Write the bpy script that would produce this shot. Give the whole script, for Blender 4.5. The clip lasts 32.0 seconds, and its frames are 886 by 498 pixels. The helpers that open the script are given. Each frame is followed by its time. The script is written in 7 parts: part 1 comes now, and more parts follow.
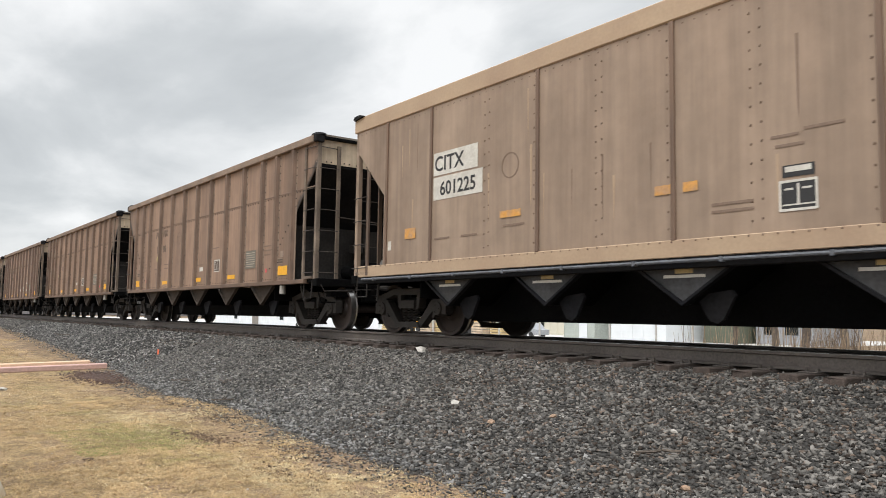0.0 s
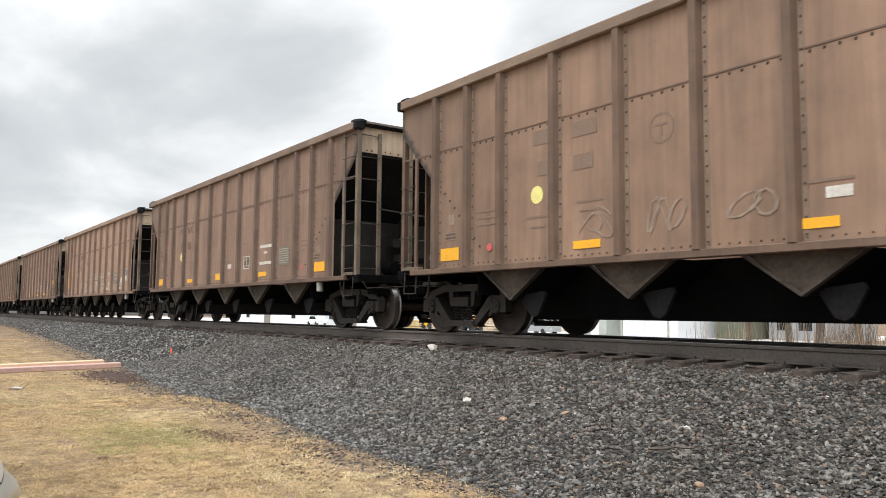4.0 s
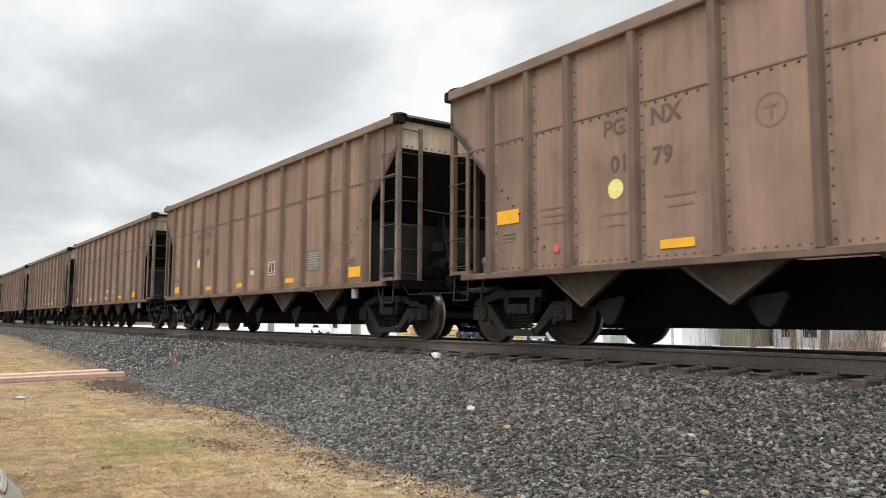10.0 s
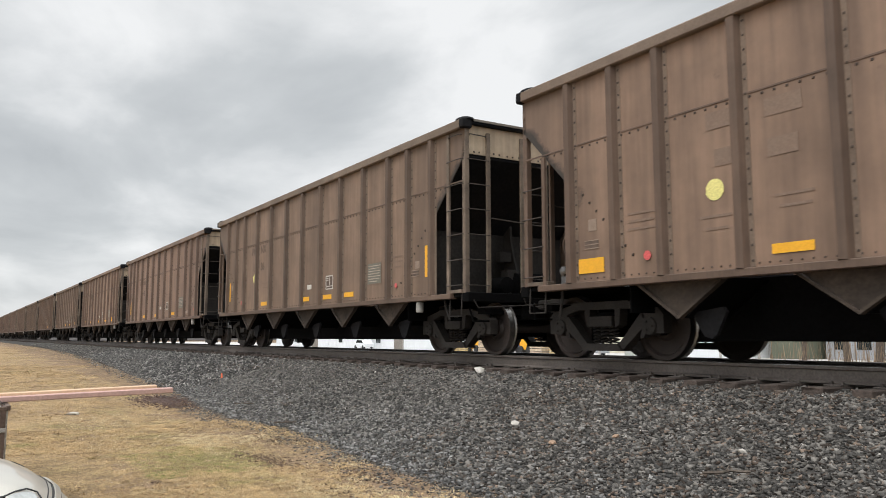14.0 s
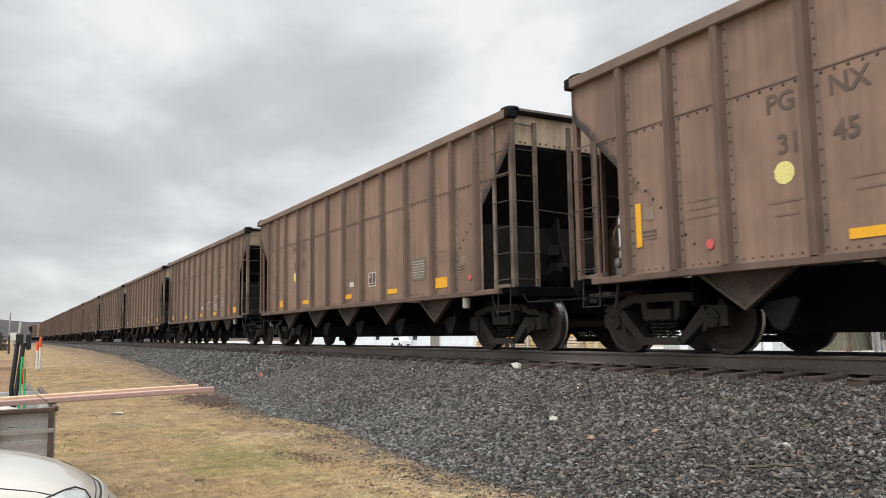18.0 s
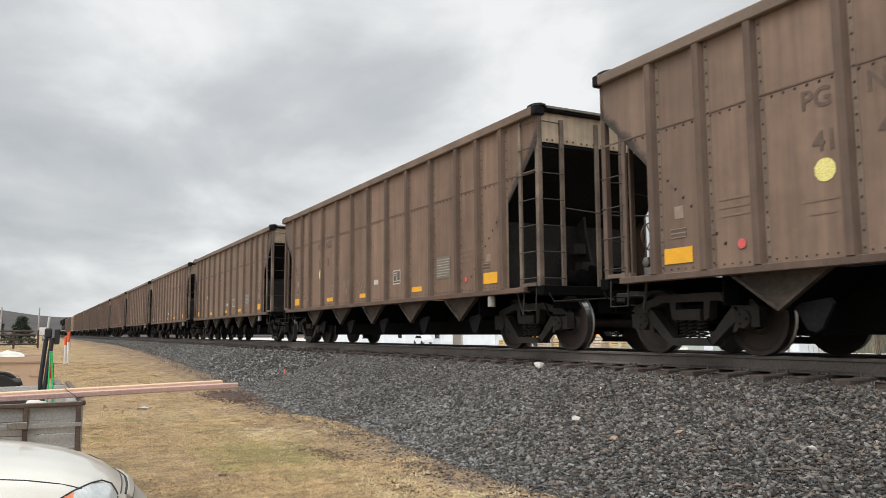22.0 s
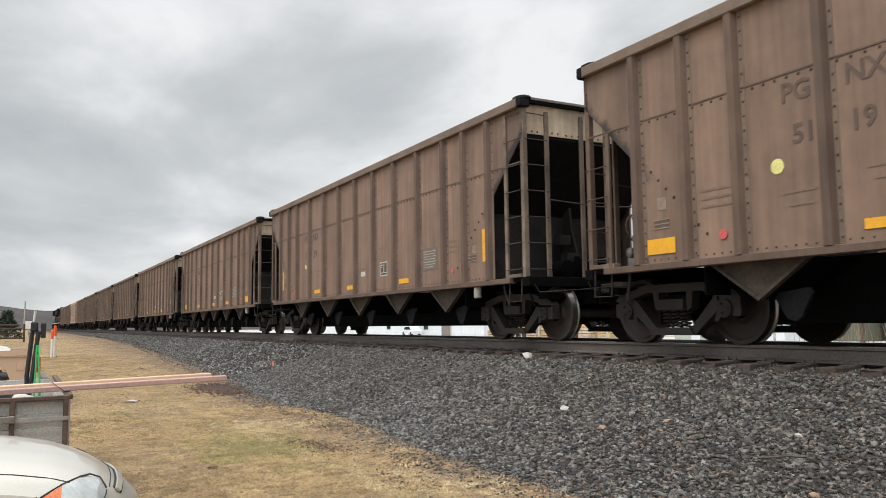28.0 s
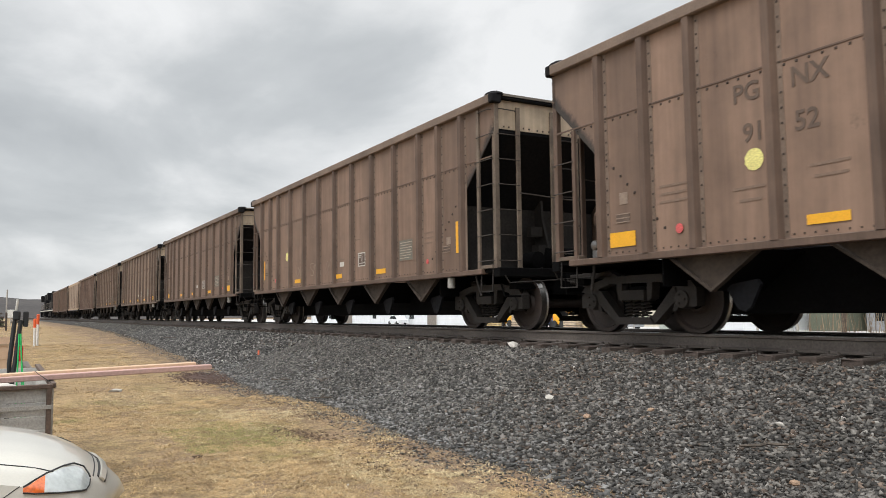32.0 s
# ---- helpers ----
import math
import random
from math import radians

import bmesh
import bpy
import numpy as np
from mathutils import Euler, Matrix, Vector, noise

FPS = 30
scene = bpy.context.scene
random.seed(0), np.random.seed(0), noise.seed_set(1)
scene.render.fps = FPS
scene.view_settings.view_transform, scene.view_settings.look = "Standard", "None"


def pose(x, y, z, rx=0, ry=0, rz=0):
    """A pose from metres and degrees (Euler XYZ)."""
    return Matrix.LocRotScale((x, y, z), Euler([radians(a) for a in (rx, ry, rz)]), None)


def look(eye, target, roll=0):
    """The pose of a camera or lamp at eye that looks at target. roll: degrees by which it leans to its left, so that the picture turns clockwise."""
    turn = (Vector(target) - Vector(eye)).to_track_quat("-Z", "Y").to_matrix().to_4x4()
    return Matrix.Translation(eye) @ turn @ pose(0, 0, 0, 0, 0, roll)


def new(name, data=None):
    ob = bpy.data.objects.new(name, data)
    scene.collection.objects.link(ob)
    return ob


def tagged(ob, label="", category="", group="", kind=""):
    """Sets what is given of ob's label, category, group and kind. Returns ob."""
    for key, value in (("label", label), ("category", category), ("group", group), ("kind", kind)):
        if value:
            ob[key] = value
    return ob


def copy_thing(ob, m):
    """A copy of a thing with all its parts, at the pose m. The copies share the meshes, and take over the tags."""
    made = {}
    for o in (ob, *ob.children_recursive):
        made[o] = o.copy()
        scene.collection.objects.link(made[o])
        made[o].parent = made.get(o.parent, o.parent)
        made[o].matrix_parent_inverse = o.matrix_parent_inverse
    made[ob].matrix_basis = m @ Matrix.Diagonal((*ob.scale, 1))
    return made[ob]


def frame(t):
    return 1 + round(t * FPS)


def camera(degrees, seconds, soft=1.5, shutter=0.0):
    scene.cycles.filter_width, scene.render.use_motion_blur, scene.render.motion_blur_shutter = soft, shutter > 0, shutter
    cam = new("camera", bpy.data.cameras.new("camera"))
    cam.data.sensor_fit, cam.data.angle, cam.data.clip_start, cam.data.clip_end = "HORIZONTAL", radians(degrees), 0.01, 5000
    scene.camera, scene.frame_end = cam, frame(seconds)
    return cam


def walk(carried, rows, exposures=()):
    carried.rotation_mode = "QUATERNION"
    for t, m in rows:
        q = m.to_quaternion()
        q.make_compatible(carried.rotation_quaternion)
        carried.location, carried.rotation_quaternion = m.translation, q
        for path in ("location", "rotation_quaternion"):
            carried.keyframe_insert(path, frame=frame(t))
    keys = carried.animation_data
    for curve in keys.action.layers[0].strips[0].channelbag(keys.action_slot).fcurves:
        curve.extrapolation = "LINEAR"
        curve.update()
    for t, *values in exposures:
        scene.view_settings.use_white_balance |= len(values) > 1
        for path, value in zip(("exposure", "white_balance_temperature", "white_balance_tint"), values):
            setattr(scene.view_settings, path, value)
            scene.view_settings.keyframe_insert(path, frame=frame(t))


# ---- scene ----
# World: x runs along the track (the train goes towards +x), y across it, z = 0 at the top of the rails.
TRACK_Y = 8.825      # centre line of the track
EYE_Z = 0.325        # eye above the rail tops
PITCH = 16.18        # length of one car over its couplers
ZT = 4.045           # top of the hopper sides
RNG = random.Random(7)

# ---- camera ----
cam = camera(59.26, 32.0, soft=0.6, shutter=0.09)
PATH = [
    (0, 53.824, 4.948, -0.864), (0.5, 53.891, 4.970, -0.791), (1, 54.016, 4.999, -0.661),
    (1.5, 53.706, 4.847, -0.502), (2, 53.795, 4.785, -0.411), (2.5, 54.191, 4.994, -0.540),
    (3, 54.585, 5.064, -0.739), (3.5, 54.462, 4.760, -0.629), (5.5, 56.063, 5.346, -0.269),
    (6, 56.421, 5.391, -0.411), (6.5, 56.319, 5.185, -0.471), (7, 55.798, 4.964, -0.592),
    (7.5, 55.557, 4.935, -0.693), (8, 55.436, 4.978, -0.783), (8.5, 55.077, 5.030, -0.940),
    (9, 54.626, 5.264, -0.931), (9.5, 54.494, 5.360, -0.658), (10, 54.915, 5.342, -0.306),
    (10.5, 55.977, 5.902, -0.175), (11, 56.584, 6.256, -0.221), (11.5, 57.042, 6.376, -0.364),
    (12, 57.400, 6.415, -0.292), (12.5, 57.642, 6.472, -0.226), (13, 57.726, 6.414, -0.119),
    (13.5, 57.912, 6.414, -0.039), (15.5, 58.664, 6.390, 0.680), (16, 59.328, 6.588, 0.827),
    (16.5, 59.993, 6.634, 0.855), (17, 60.259, 6.495, 0.674), (17.5, 60.451, 6.324, 0.691),
    (18, 60.700, 6.157, 0.906), (18.5, 61.215, 6.348, 0.996), (19, 61.445, 6.493, 0.893),
    (19.5, 61.579, 6.484, 0.773), (20, 61.567, 6.376, 0.588), (20.5, 61.676, 6.279, 0.334),
    (21, 62.175, 6.308, 0.179), (21.5, 62.409, 6.242, 0.170), (22, 62.337, 6.067, 0.394),
    (22.5, 62.224, 5.946, 0.500), (23, 62.030, 5.917, 0.476), (23.5, 61.809, 5.874, 0.296),
    (24, 61.759, 5.927, 0.301), (24.5, 61.880, 5.914, 0.440), (25, 61.987, 5.857, 0.551),
    (25.5, 61.834, 5.546, 0.539), (27.5, 61.556, 5.516, 0.814), (28, 61.511, 5.415, 0.759),
    (28.5, 61.391, 5.291, 0.771), (29, 61.244, 5.133, 0.837), (29.5, 61.136, 4.986, 1.013),
    (30, 61.130, 4.881, 1.090), (30.5, 61.023, 4.729, 1.110), (31, 60.909, 4.608, 1.055),
    (31.5, 60.684, 4.589, 0.893), (32, 60.472, 4.622, 0.655),
]
EXPOSURE = [(0.0, 0.16), (1.0, 0.22), (2.0, 0.40), (3.0, 0.38), (6.0, 0.24), (9.5, 0.2), (13.0, 0.06), (32.0, 0.04)]
walk(cam, [(t, pose(0, 0, EYE_Z, 90 + p, r, w)) for t, w, p, r in PATH], EXPOSURE)


def train_x(t):
    """How far the train has come along the track at t seconds."""
    drift = ((-40, 0.07), (0, 0.07), (3, 0.075), (6.6, 0.05), (8.6, -0.01), (10.5, 0.0), (12.4, 0.18), (16.3, 0.20), (18.2, 0.15), (20.2, 0.08), (22.1, 0.05),
             (24.2, 0.12), (28, 0.13), (29, 0.18), (30, 0.14), (31, 0.16), (32, 0.09), (80, 0.09))
    for (t0, a), (t1, b) in zip(drift, drift[1:]):
        if t0 <= t <= t1:
            k = (t - t0) / (t1 - t0)
            return -70.27 + 8.433 * t - 0.00739 * t * t + a + (b - a) * k * k * (3 - 2 * k)


# ---- world and sun: a low overcast with brighter breaks ----
world = bpy.data.worlds.new("overcast")
scene.world = world
world.use_nodes = True
wn, wl = world.node_tree.nodes, world.node_tree.links
wn.clear()


def wnode(kind, **kw):
    n = wn.new(kind)
    for k, v in kw.items():
        n.inputs[k].default_value = v
    return n


sky = wn.new("ShaderNodeTexSky")
sky.sky_type, sky.sun_disc = "NISHITA", False
sky.sun_elevation, sky.sun_rotation = radians(60), radians(160)
coord = wn.new("ShaderNodeTexCoord")
sep = wn.new("ShaderNodeSeparateXYZ")
wl.new(coord.outputs["Generated"], sep.inputs[0])
# project the direction on a flat cloud deck
up = wn.new("ShaderNodeMath"); up.operation = "ADD"; up.inputs[1].default_value = 0.34
wl.new(sep.outputs["Z"], up.inputs[0])
upc = wn.new("ShaderNodeMath"); upc.operation = "MAXIMUM"; upc.inputs[1].default_value = 0.15
wl.new(up.outputs[0], upc.inputs[0])
deck = []
for axis in "XY":
    d = wn.new("ShaderNodeMath"); d.operation = "DIVIDE"
    wl.new(sep.outputs[axis], d.inputs[0]); wl.new(upc.outputs[0], d.inputs[1]); deck.append(d)
flat = wn.new("ShaderNodeCombineXYZ")
wl.new(deck[0].outputs[0], flat.inputs[0]); wl.new(deck[1].outputs[0], flat.inputs[1])
n1 = wnode("ShaderNodeTexNoise", Scale=1.9, Detail=7.0, Roughness=0.53, Distortion=0.35)
n2 = wnode("ShaderNodeTexNoise", Scale=0.8, Detail=3.0, Roughness=0.5)
wl.new(flat.outputs[0], n1.inputs["Vector"]); wl.new(flat.outputs[0], n2.inputs["Vector"])
addn = wn.new("ShaderNodeMath"); addn.operation = "MULTIPLY_ADD"
addn.inputs[1].default_value = 0.55
wl.new(n1.outputs["Fac"], addn.inputs[0])
half = wn.new("ShaderNodeMath"); half.operation = "MULTIPLY"; half.inputs[1].default_value = 0.45
wl.new(n2.outputs["Fac"], half.inputs[0]); wl.new(half.outputs[0], addn.inputs[2])
ramp = wn.new("ShaderNodeValToRGB")
ramp.color_ramp.elements[0].position, ramp.color_ramp.elements[0].color = 0.36, (0.46, 0.485, 0.505, 1)
ramp.color_ramp.elements[1].position, ramp.color_ramp.elements[1].color = 0.62, (0.95, 0.96, 0.965, 1)
mid = ramp.color_ramp.elements.new(0.5); mid.color = (0.64, 0.665, 0.68, 1)
wl.new(addn.outputs[0], ramp.inputs[0])
# like any overcast, the deck is brighter overhead than near the horizon, and brightest where the sun hides behind the viewer
zen = wnode("ShaderNodeMapRange", **{"From Min": 0.42, "From Max": 0.95, "To Min": 1.0, "To Max": 2.9})
zen.interpolation_type = "SMOOTHSTEP"
wl.new(sep.outputs["Z"], zen.inputs["Value"])
glow = wn.new("ShaderNodeVectorMath"); glow.operation = "DOT_PRODUCT"
glow.inputs[1].default_value = Vector((0.25, -0.80, 0.62)).normalized()
wl.new(coord.outputs["Generated"], glow.inputs[0])
gmap = wnode("ShaderNodeMapRange", **{"From Min": 0.2, "From Max": 1.0, "To Min": 1.0, "To Max": 1.5})
gmap.interpolation_type = "SMOOTHSTEP"
wl.new(glow.outputs["Value"], gmap.inputs["Value"])
gain = wn.new("ShaderNodeMath"); gain.operation = "MULTIPLY"
wl.new(zen.outputs[0], gain.inputs[0]); wl.new(gmap.outputs[0], gain.inputs[1])
lit = wn.new("ShaderNodeVectorMath"); lit.operation = "SCALE"
wl.new(ramp.outputs[0], lit.inputs[0]); wl.new(gain.outputs[0], lit.inputs["Scale"])
bg1 = wnode("ShaderNodeBackground", Strength=1.0)
bg2 = wnode("ShaderNodeBackground", Strength=0.05)
wl.new(lit.outputs[0], bg1.inputs[0]); wl.new(sky.outputs[0], bg2.inputs[0])
mixw = wnode("ShaderNodeMixShader", Fac=0.12)
wl.new(bg1.outputs[0], mixw.inputs[1]); wl.new(bg2.outputs[0], mixw.inputs[2])
wout = wn.new("ShaderNodeOutputWorld")
wl.new(mixw.outputs[0], wout.inputs[0])

sun_data = bpy.data.lights.new("sun", "SUN")
sun_data.energy, sun_data.angle, sun_data.color = 1.5, radians(30), (1.0, 0.96, 0.90)
sun = new("sun", sun_data)
sun.matrix_world = look((8, -22, 40), (0, 0, 0))


# ---- materials ----
def material(name, color, rough=0.8, metal=0.0, dark=None, scale=3.0, amount=0.5, grain=60.0, grain_amount=0.25,
             bump=0.2, bump_scale=None, streak=False, tint=False, island=0.0, coat=0.0, stretch=(1, 1, 1), blotch=0.0, soot=0.0, shine=0.5, skew=1.0):
    """A procedural surface: a base colour worn towards `dark` in large patches, fine grain, and relief."""
    m = bpy.data.materials.new(name)
    m.use_nodes = True
    n, l = m.node_tree.nodes, m.node_tree.links
    b = n["Principled BSDF"]
    b.inputs["Roughness"].default_value, b.inputs["Metallic"].default_value = rough, metal
    b.inputs["Coat Weight"].default_value, b.inputs["Specular IOR Level"].default_value = coat, shine
    dark = dark or tuple(c * 0.6 for c in color)
    tc = n.new("ShaderNodeTexCoord")
    mp = n.new("ShaderNodeMapping")
    mp.inputs["Scale"].default_value = (1, 1, 0.09) if streak else stretch
    l.new(tc.outputs["Object"], mp.inputs[0])
    info = n.new("ShaderNodeObjectInfo")
    big = n.new("ShaderNodeTexNoise")
    big.noise_dimensions = "4D"
    big.inputs["Scale"].default_value, big.inputs["Detail"].default_value = scale, 5
    l.new(mp.outputs[0], big.inputs["Vector"])
    rnd = n.new("ShaderNodeMath"); rnd.operation = "MULTIPLY"; rnd.inputs[1].default_value = 40
    l.new(info.outputs["Random"], rnd.inputs[0]); l.new(rnd.outputs[0], big.inputs["W"])
    cr = n.new("ShaderNodeMapRange")
    cr.inputs["From Min"].default_value, cr.inputs["From Max"].default_value = 0.35, 0.72
    cr.inputs["To Max"].default_value = amount
    l.new(big.outputs["Fac"], cr.inputs["Value"])
    mix = n.new("ShaderNodeMix"); mix.data_type = "RGBA"
    mix.inputs["A"].default_value, mix.inputs["B"].default_value = (*color, 1), (*dark, 1)
    l.new(cr.outputs[0], mix.inputs["Factor"])
    out = mix.outputs["Result"]
    fine = n.new("ShaderNodeTexNoise")
    fine.inputs["Scale"].default_value, fine.inputs["Detail"].default_value = grain, 4
    if streak:
        mp2 = n.new("ShaderNodeMapping")
        mp2.inputs["Scale"].default_value = (1, 1, 0.06)
        l.new(tc.outputs["Object"], mp2.inputs[0]); l.new(mp2.outputs[0], fine.inputs["Vector"])
    else:
        l.new(tc.outputs["Object"], fine.inputs["Vector"])
    fr = n.new("ShaderNodeMapRange")
    fr.inputs["From Min"].default_value, fr.inputs["From Max"].default_value = 0.3, 0.7
    fr.inputs["To Min"].default_value, fr.inputs["To Max"].default_value = 1 - grain_amount, 1 + grain_amount
    l.new(fine.outputs["Fac"], fr.inputs["Value"])
    sc = n.new("ShaderNodeVectorMath"); sc.operation = "SCALE"
    l.new(out, sc.inputs[0]); l.new(fr.outputs[0], sc.inputs["Scale"])
    out = sc.outputs[0]
    if blotch:
        bl = n.new("ShaderNodeTexNoise")
        bl.noise_dimensions = "4D"
        bl.inputs["Scale"].default_value, bl.inputs["Detail"].default_value, bl.inputs["Roughness"].default_value = 1.9, 7, 0.62
        l.new(tc.outputs["Object"], bl.inputs["Vector"]); l.new(rnd.outputs[0], bl.inputs["W"])
        br = n.new("ShaderNodeMapRange")
        br.inputs["From Min"].default_value, br.inputs["From Max"].default_value = 0.32, 0.68
        br.inputs["To Min"].default_value, br.inputs["To Max"].default_value = 1 - blotch, 1 + blotch
        l.new(bl.outputs["Fac"], br.inputs["Value"])
        s3 = n.new("ShaderNodeVectorMath"); s3.operation = "SCALE"
        l.new(out, s3.inputs[0]); l.new(br.outputs[0], s3.inputs["Scale"])
        out = s3.outputs[0]
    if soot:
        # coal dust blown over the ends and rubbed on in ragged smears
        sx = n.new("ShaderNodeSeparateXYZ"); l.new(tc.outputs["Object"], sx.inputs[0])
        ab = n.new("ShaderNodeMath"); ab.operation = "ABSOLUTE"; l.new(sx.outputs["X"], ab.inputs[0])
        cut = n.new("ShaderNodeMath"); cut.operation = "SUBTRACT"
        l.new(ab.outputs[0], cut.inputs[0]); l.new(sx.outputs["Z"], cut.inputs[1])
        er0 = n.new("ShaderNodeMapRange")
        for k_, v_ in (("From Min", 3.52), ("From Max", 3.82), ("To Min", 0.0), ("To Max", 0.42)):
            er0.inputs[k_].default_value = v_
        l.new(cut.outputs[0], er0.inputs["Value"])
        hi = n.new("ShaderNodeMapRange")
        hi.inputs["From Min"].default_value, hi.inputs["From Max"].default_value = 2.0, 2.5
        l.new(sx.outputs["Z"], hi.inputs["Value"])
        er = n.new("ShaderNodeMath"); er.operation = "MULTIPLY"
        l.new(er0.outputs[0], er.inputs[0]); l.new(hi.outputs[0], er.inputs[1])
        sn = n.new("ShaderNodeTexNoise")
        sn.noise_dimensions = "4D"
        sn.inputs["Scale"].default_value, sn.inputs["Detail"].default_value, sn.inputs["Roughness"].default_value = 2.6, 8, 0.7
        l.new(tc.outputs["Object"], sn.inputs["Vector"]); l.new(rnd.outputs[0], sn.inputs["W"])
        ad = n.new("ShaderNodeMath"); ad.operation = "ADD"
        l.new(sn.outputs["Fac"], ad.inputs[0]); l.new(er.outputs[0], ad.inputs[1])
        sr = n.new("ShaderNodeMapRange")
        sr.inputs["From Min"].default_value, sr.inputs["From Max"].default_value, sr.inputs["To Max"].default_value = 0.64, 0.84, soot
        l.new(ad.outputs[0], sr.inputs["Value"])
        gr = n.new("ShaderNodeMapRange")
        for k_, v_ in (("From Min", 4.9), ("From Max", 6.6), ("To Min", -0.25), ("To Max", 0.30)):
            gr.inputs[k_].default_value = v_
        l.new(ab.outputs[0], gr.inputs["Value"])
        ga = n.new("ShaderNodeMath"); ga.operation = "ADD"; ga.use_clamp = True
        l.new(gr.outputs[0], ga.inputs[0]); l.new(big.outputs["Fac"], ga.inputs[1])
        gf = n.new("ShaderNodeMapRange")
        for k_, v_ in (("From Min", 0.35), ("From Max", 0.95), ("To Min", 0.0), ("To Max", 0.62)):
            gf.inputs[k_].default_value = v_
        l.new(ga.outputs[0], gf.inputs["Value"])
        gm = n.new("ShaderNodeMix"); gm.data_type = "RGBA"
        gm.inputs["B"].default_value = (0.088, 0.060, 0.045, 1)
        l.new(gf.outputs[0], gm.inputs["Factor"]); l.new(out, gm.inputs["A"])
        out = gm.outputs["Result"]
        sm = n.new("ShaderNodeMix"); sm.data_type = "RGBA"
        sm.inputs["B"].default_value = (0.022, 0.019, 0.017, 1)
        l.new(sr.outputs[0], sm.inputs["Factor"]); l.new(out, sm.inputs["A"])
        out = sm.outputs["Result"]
    if island:
        geo = n.new("ShaderNodeNewGeometry")
        ir = n.new("ShaderNodeMapRange")
        ir.inputs["To Min"].default_value, ir.inputs["To Max"].default_value = 1 - island, 1 + island
        pw_ = n.new("ShaderNodeMath"); pw_.operation = "POWER"; pw_.inputs[1].default_value = skew
        l.new(geo.outputs["Random Per Island"], pw_.inputs[0]); l.new(pw_.outputs[0], ir.inputs["Value"])
        if skew > 1:
            ir.inputs["To Max"].default_value = 1 + island * skew
        s2 = n.new("ShaderNodeVectorMath"); s2.operation = "SCALE"
        l.new(out, s2.inputs[0]); l.new(ir.outputs[0], s2.inputs["Scale"])
        out = s2.outputs[0]
    if tint:
        tm = n.new("ShaderNodeVectorMath"); tm.operation = "MULTIPLY"
        l.new(out, tm.inputs[0]); l.new(info.outputs["Color"], tm.inputs[1])
        out = tm.outputs[0]
    l.new(out, b.inputs["Base Color"])
    if bump:
        bp = n.new("ShaderNodeBump")
        bp.inputs["Strength"].default_value, bp.inputs["Distance"].default_value = bump, 0.02
        bn = fine
        if bump_scale:
            bn = n.new("ShaderNodeTexNoise")
            bn.inputs["Scale"].default_value, bn.inputs["Detail"].default_value = bump_scale, 5
            l.new(tc.outputs["Object"], bn.inputs["Vector"])
        l.new(bn.outputs["Fac"], bp.inputs["Height"])
        l.new(bp.outputs[0], b.inputs["Normal"])
    return m


M = {}
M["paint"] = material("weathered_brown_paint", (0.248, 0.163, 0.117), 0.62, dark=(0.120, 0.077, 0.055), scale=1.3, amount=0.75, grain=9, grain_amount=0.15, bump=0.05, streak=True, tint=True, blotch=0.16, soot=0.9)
M["chord"] = material("dusty_top_rail", (0.192, 0.141, 0.108), 0.7, dark=(0.12, 0.085, 0.064), scale=1.2, amount=0.8, grain=30, grain_amount=0.12, bump=0.1, tint=True, blotch=0.2)
M["post"] = material("grimy_brown_post", (0.138, 0.090, 0.065), 0.65, dark=(0.070, 0.045, 0.033), scale=1.5, amount=0.75, grain=30, grain_amount=0.12, bump=0.06, streak=True, tint=True, blotch=0.22)
M["cream"] = material("bare_cream_end", (0.55, 0.44, 0.32), 0.7, dark=(0.30, 0.21, 0.145), scale=1.2, amount=0.7, grain=9, grain_amount=0.15, bump=0.03, streak=True, blotch=0.25)
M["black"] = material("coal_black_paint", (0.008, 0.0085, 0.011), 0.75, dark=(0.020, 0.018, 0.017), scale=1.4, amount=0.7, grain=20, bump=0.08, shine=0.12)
# near-black on purpose: the deep shade beneath the cars is in this colour
M["under"] = material("underframe_shade_black", (0.0036, 0.0036, 0.0040), 0.9, dark=(0.0075, 0.0072, 0.0070), scale=2, amount=0.6, grain=30, bump=0.15, shine=0.06)
M["pocket"] = material("dusty_hopper_pocket", (0.070, 0.053, 0.042), 0.85, dark=(0.036, 0.029, 0.024), scale=2, amount=0.8, grain=20, bump=0.1, blotch=0.35, shine=0.3)
M["truck"] = material("oily_cast_steel", (0.031, 0.026, 0.023), 0.7, dark=(0.013, 0.011, 0.010), scale=3, amount=0.8, grain=40, bump=0.25, shine=0.35, blotch=0.25)
M["wheel"] = material("rusty_dark_wheel", (0.040, 0.028, 0.024), 0.7, dark=(0.018, 0.014, 0.012), scale=3, amount=0.8, grain=50, bump=0.12, shine=0.4)
M["tread"] = material("worn_bright_steel", (0.27, 0.26, 0.25), 0.30, dark=(0.12, 0.112, 0.108), scale=8, metal=0.95, bump=0.02)
M["railtop"] = material("polished_rail_head", (0.55, 0.54, 0.53), 0.16, dark=(0.36, 0.35, 0.34), scale=5, metal=1.0, grain=20, grain_amount=0.1, bump=0.0)
M["yellow"] = material("yellow_reflector", (0.84, 0.42, 0.018), 0.5, dark=(0.62, 0.30, 0.03), scale=6, amount=0.5, grain=50, grain_amount=0.08, bump=0)
M["white"] = material("white_stencil", (0.62, 0.60, 0.55), 0.7, dark=(0.38, 0.34, 0.30), scale=6, amount=0.6, grain=40, grain_amount=0.1, bump=0)
M["faint"] = material("faded_dark_stencil", (0.090, 0.063, 0.049), 0.7, dark=(0.15, 0.103, 0.077), scale=7, amount=0.8, grain=40, grain_amount=0.1, bump=0)
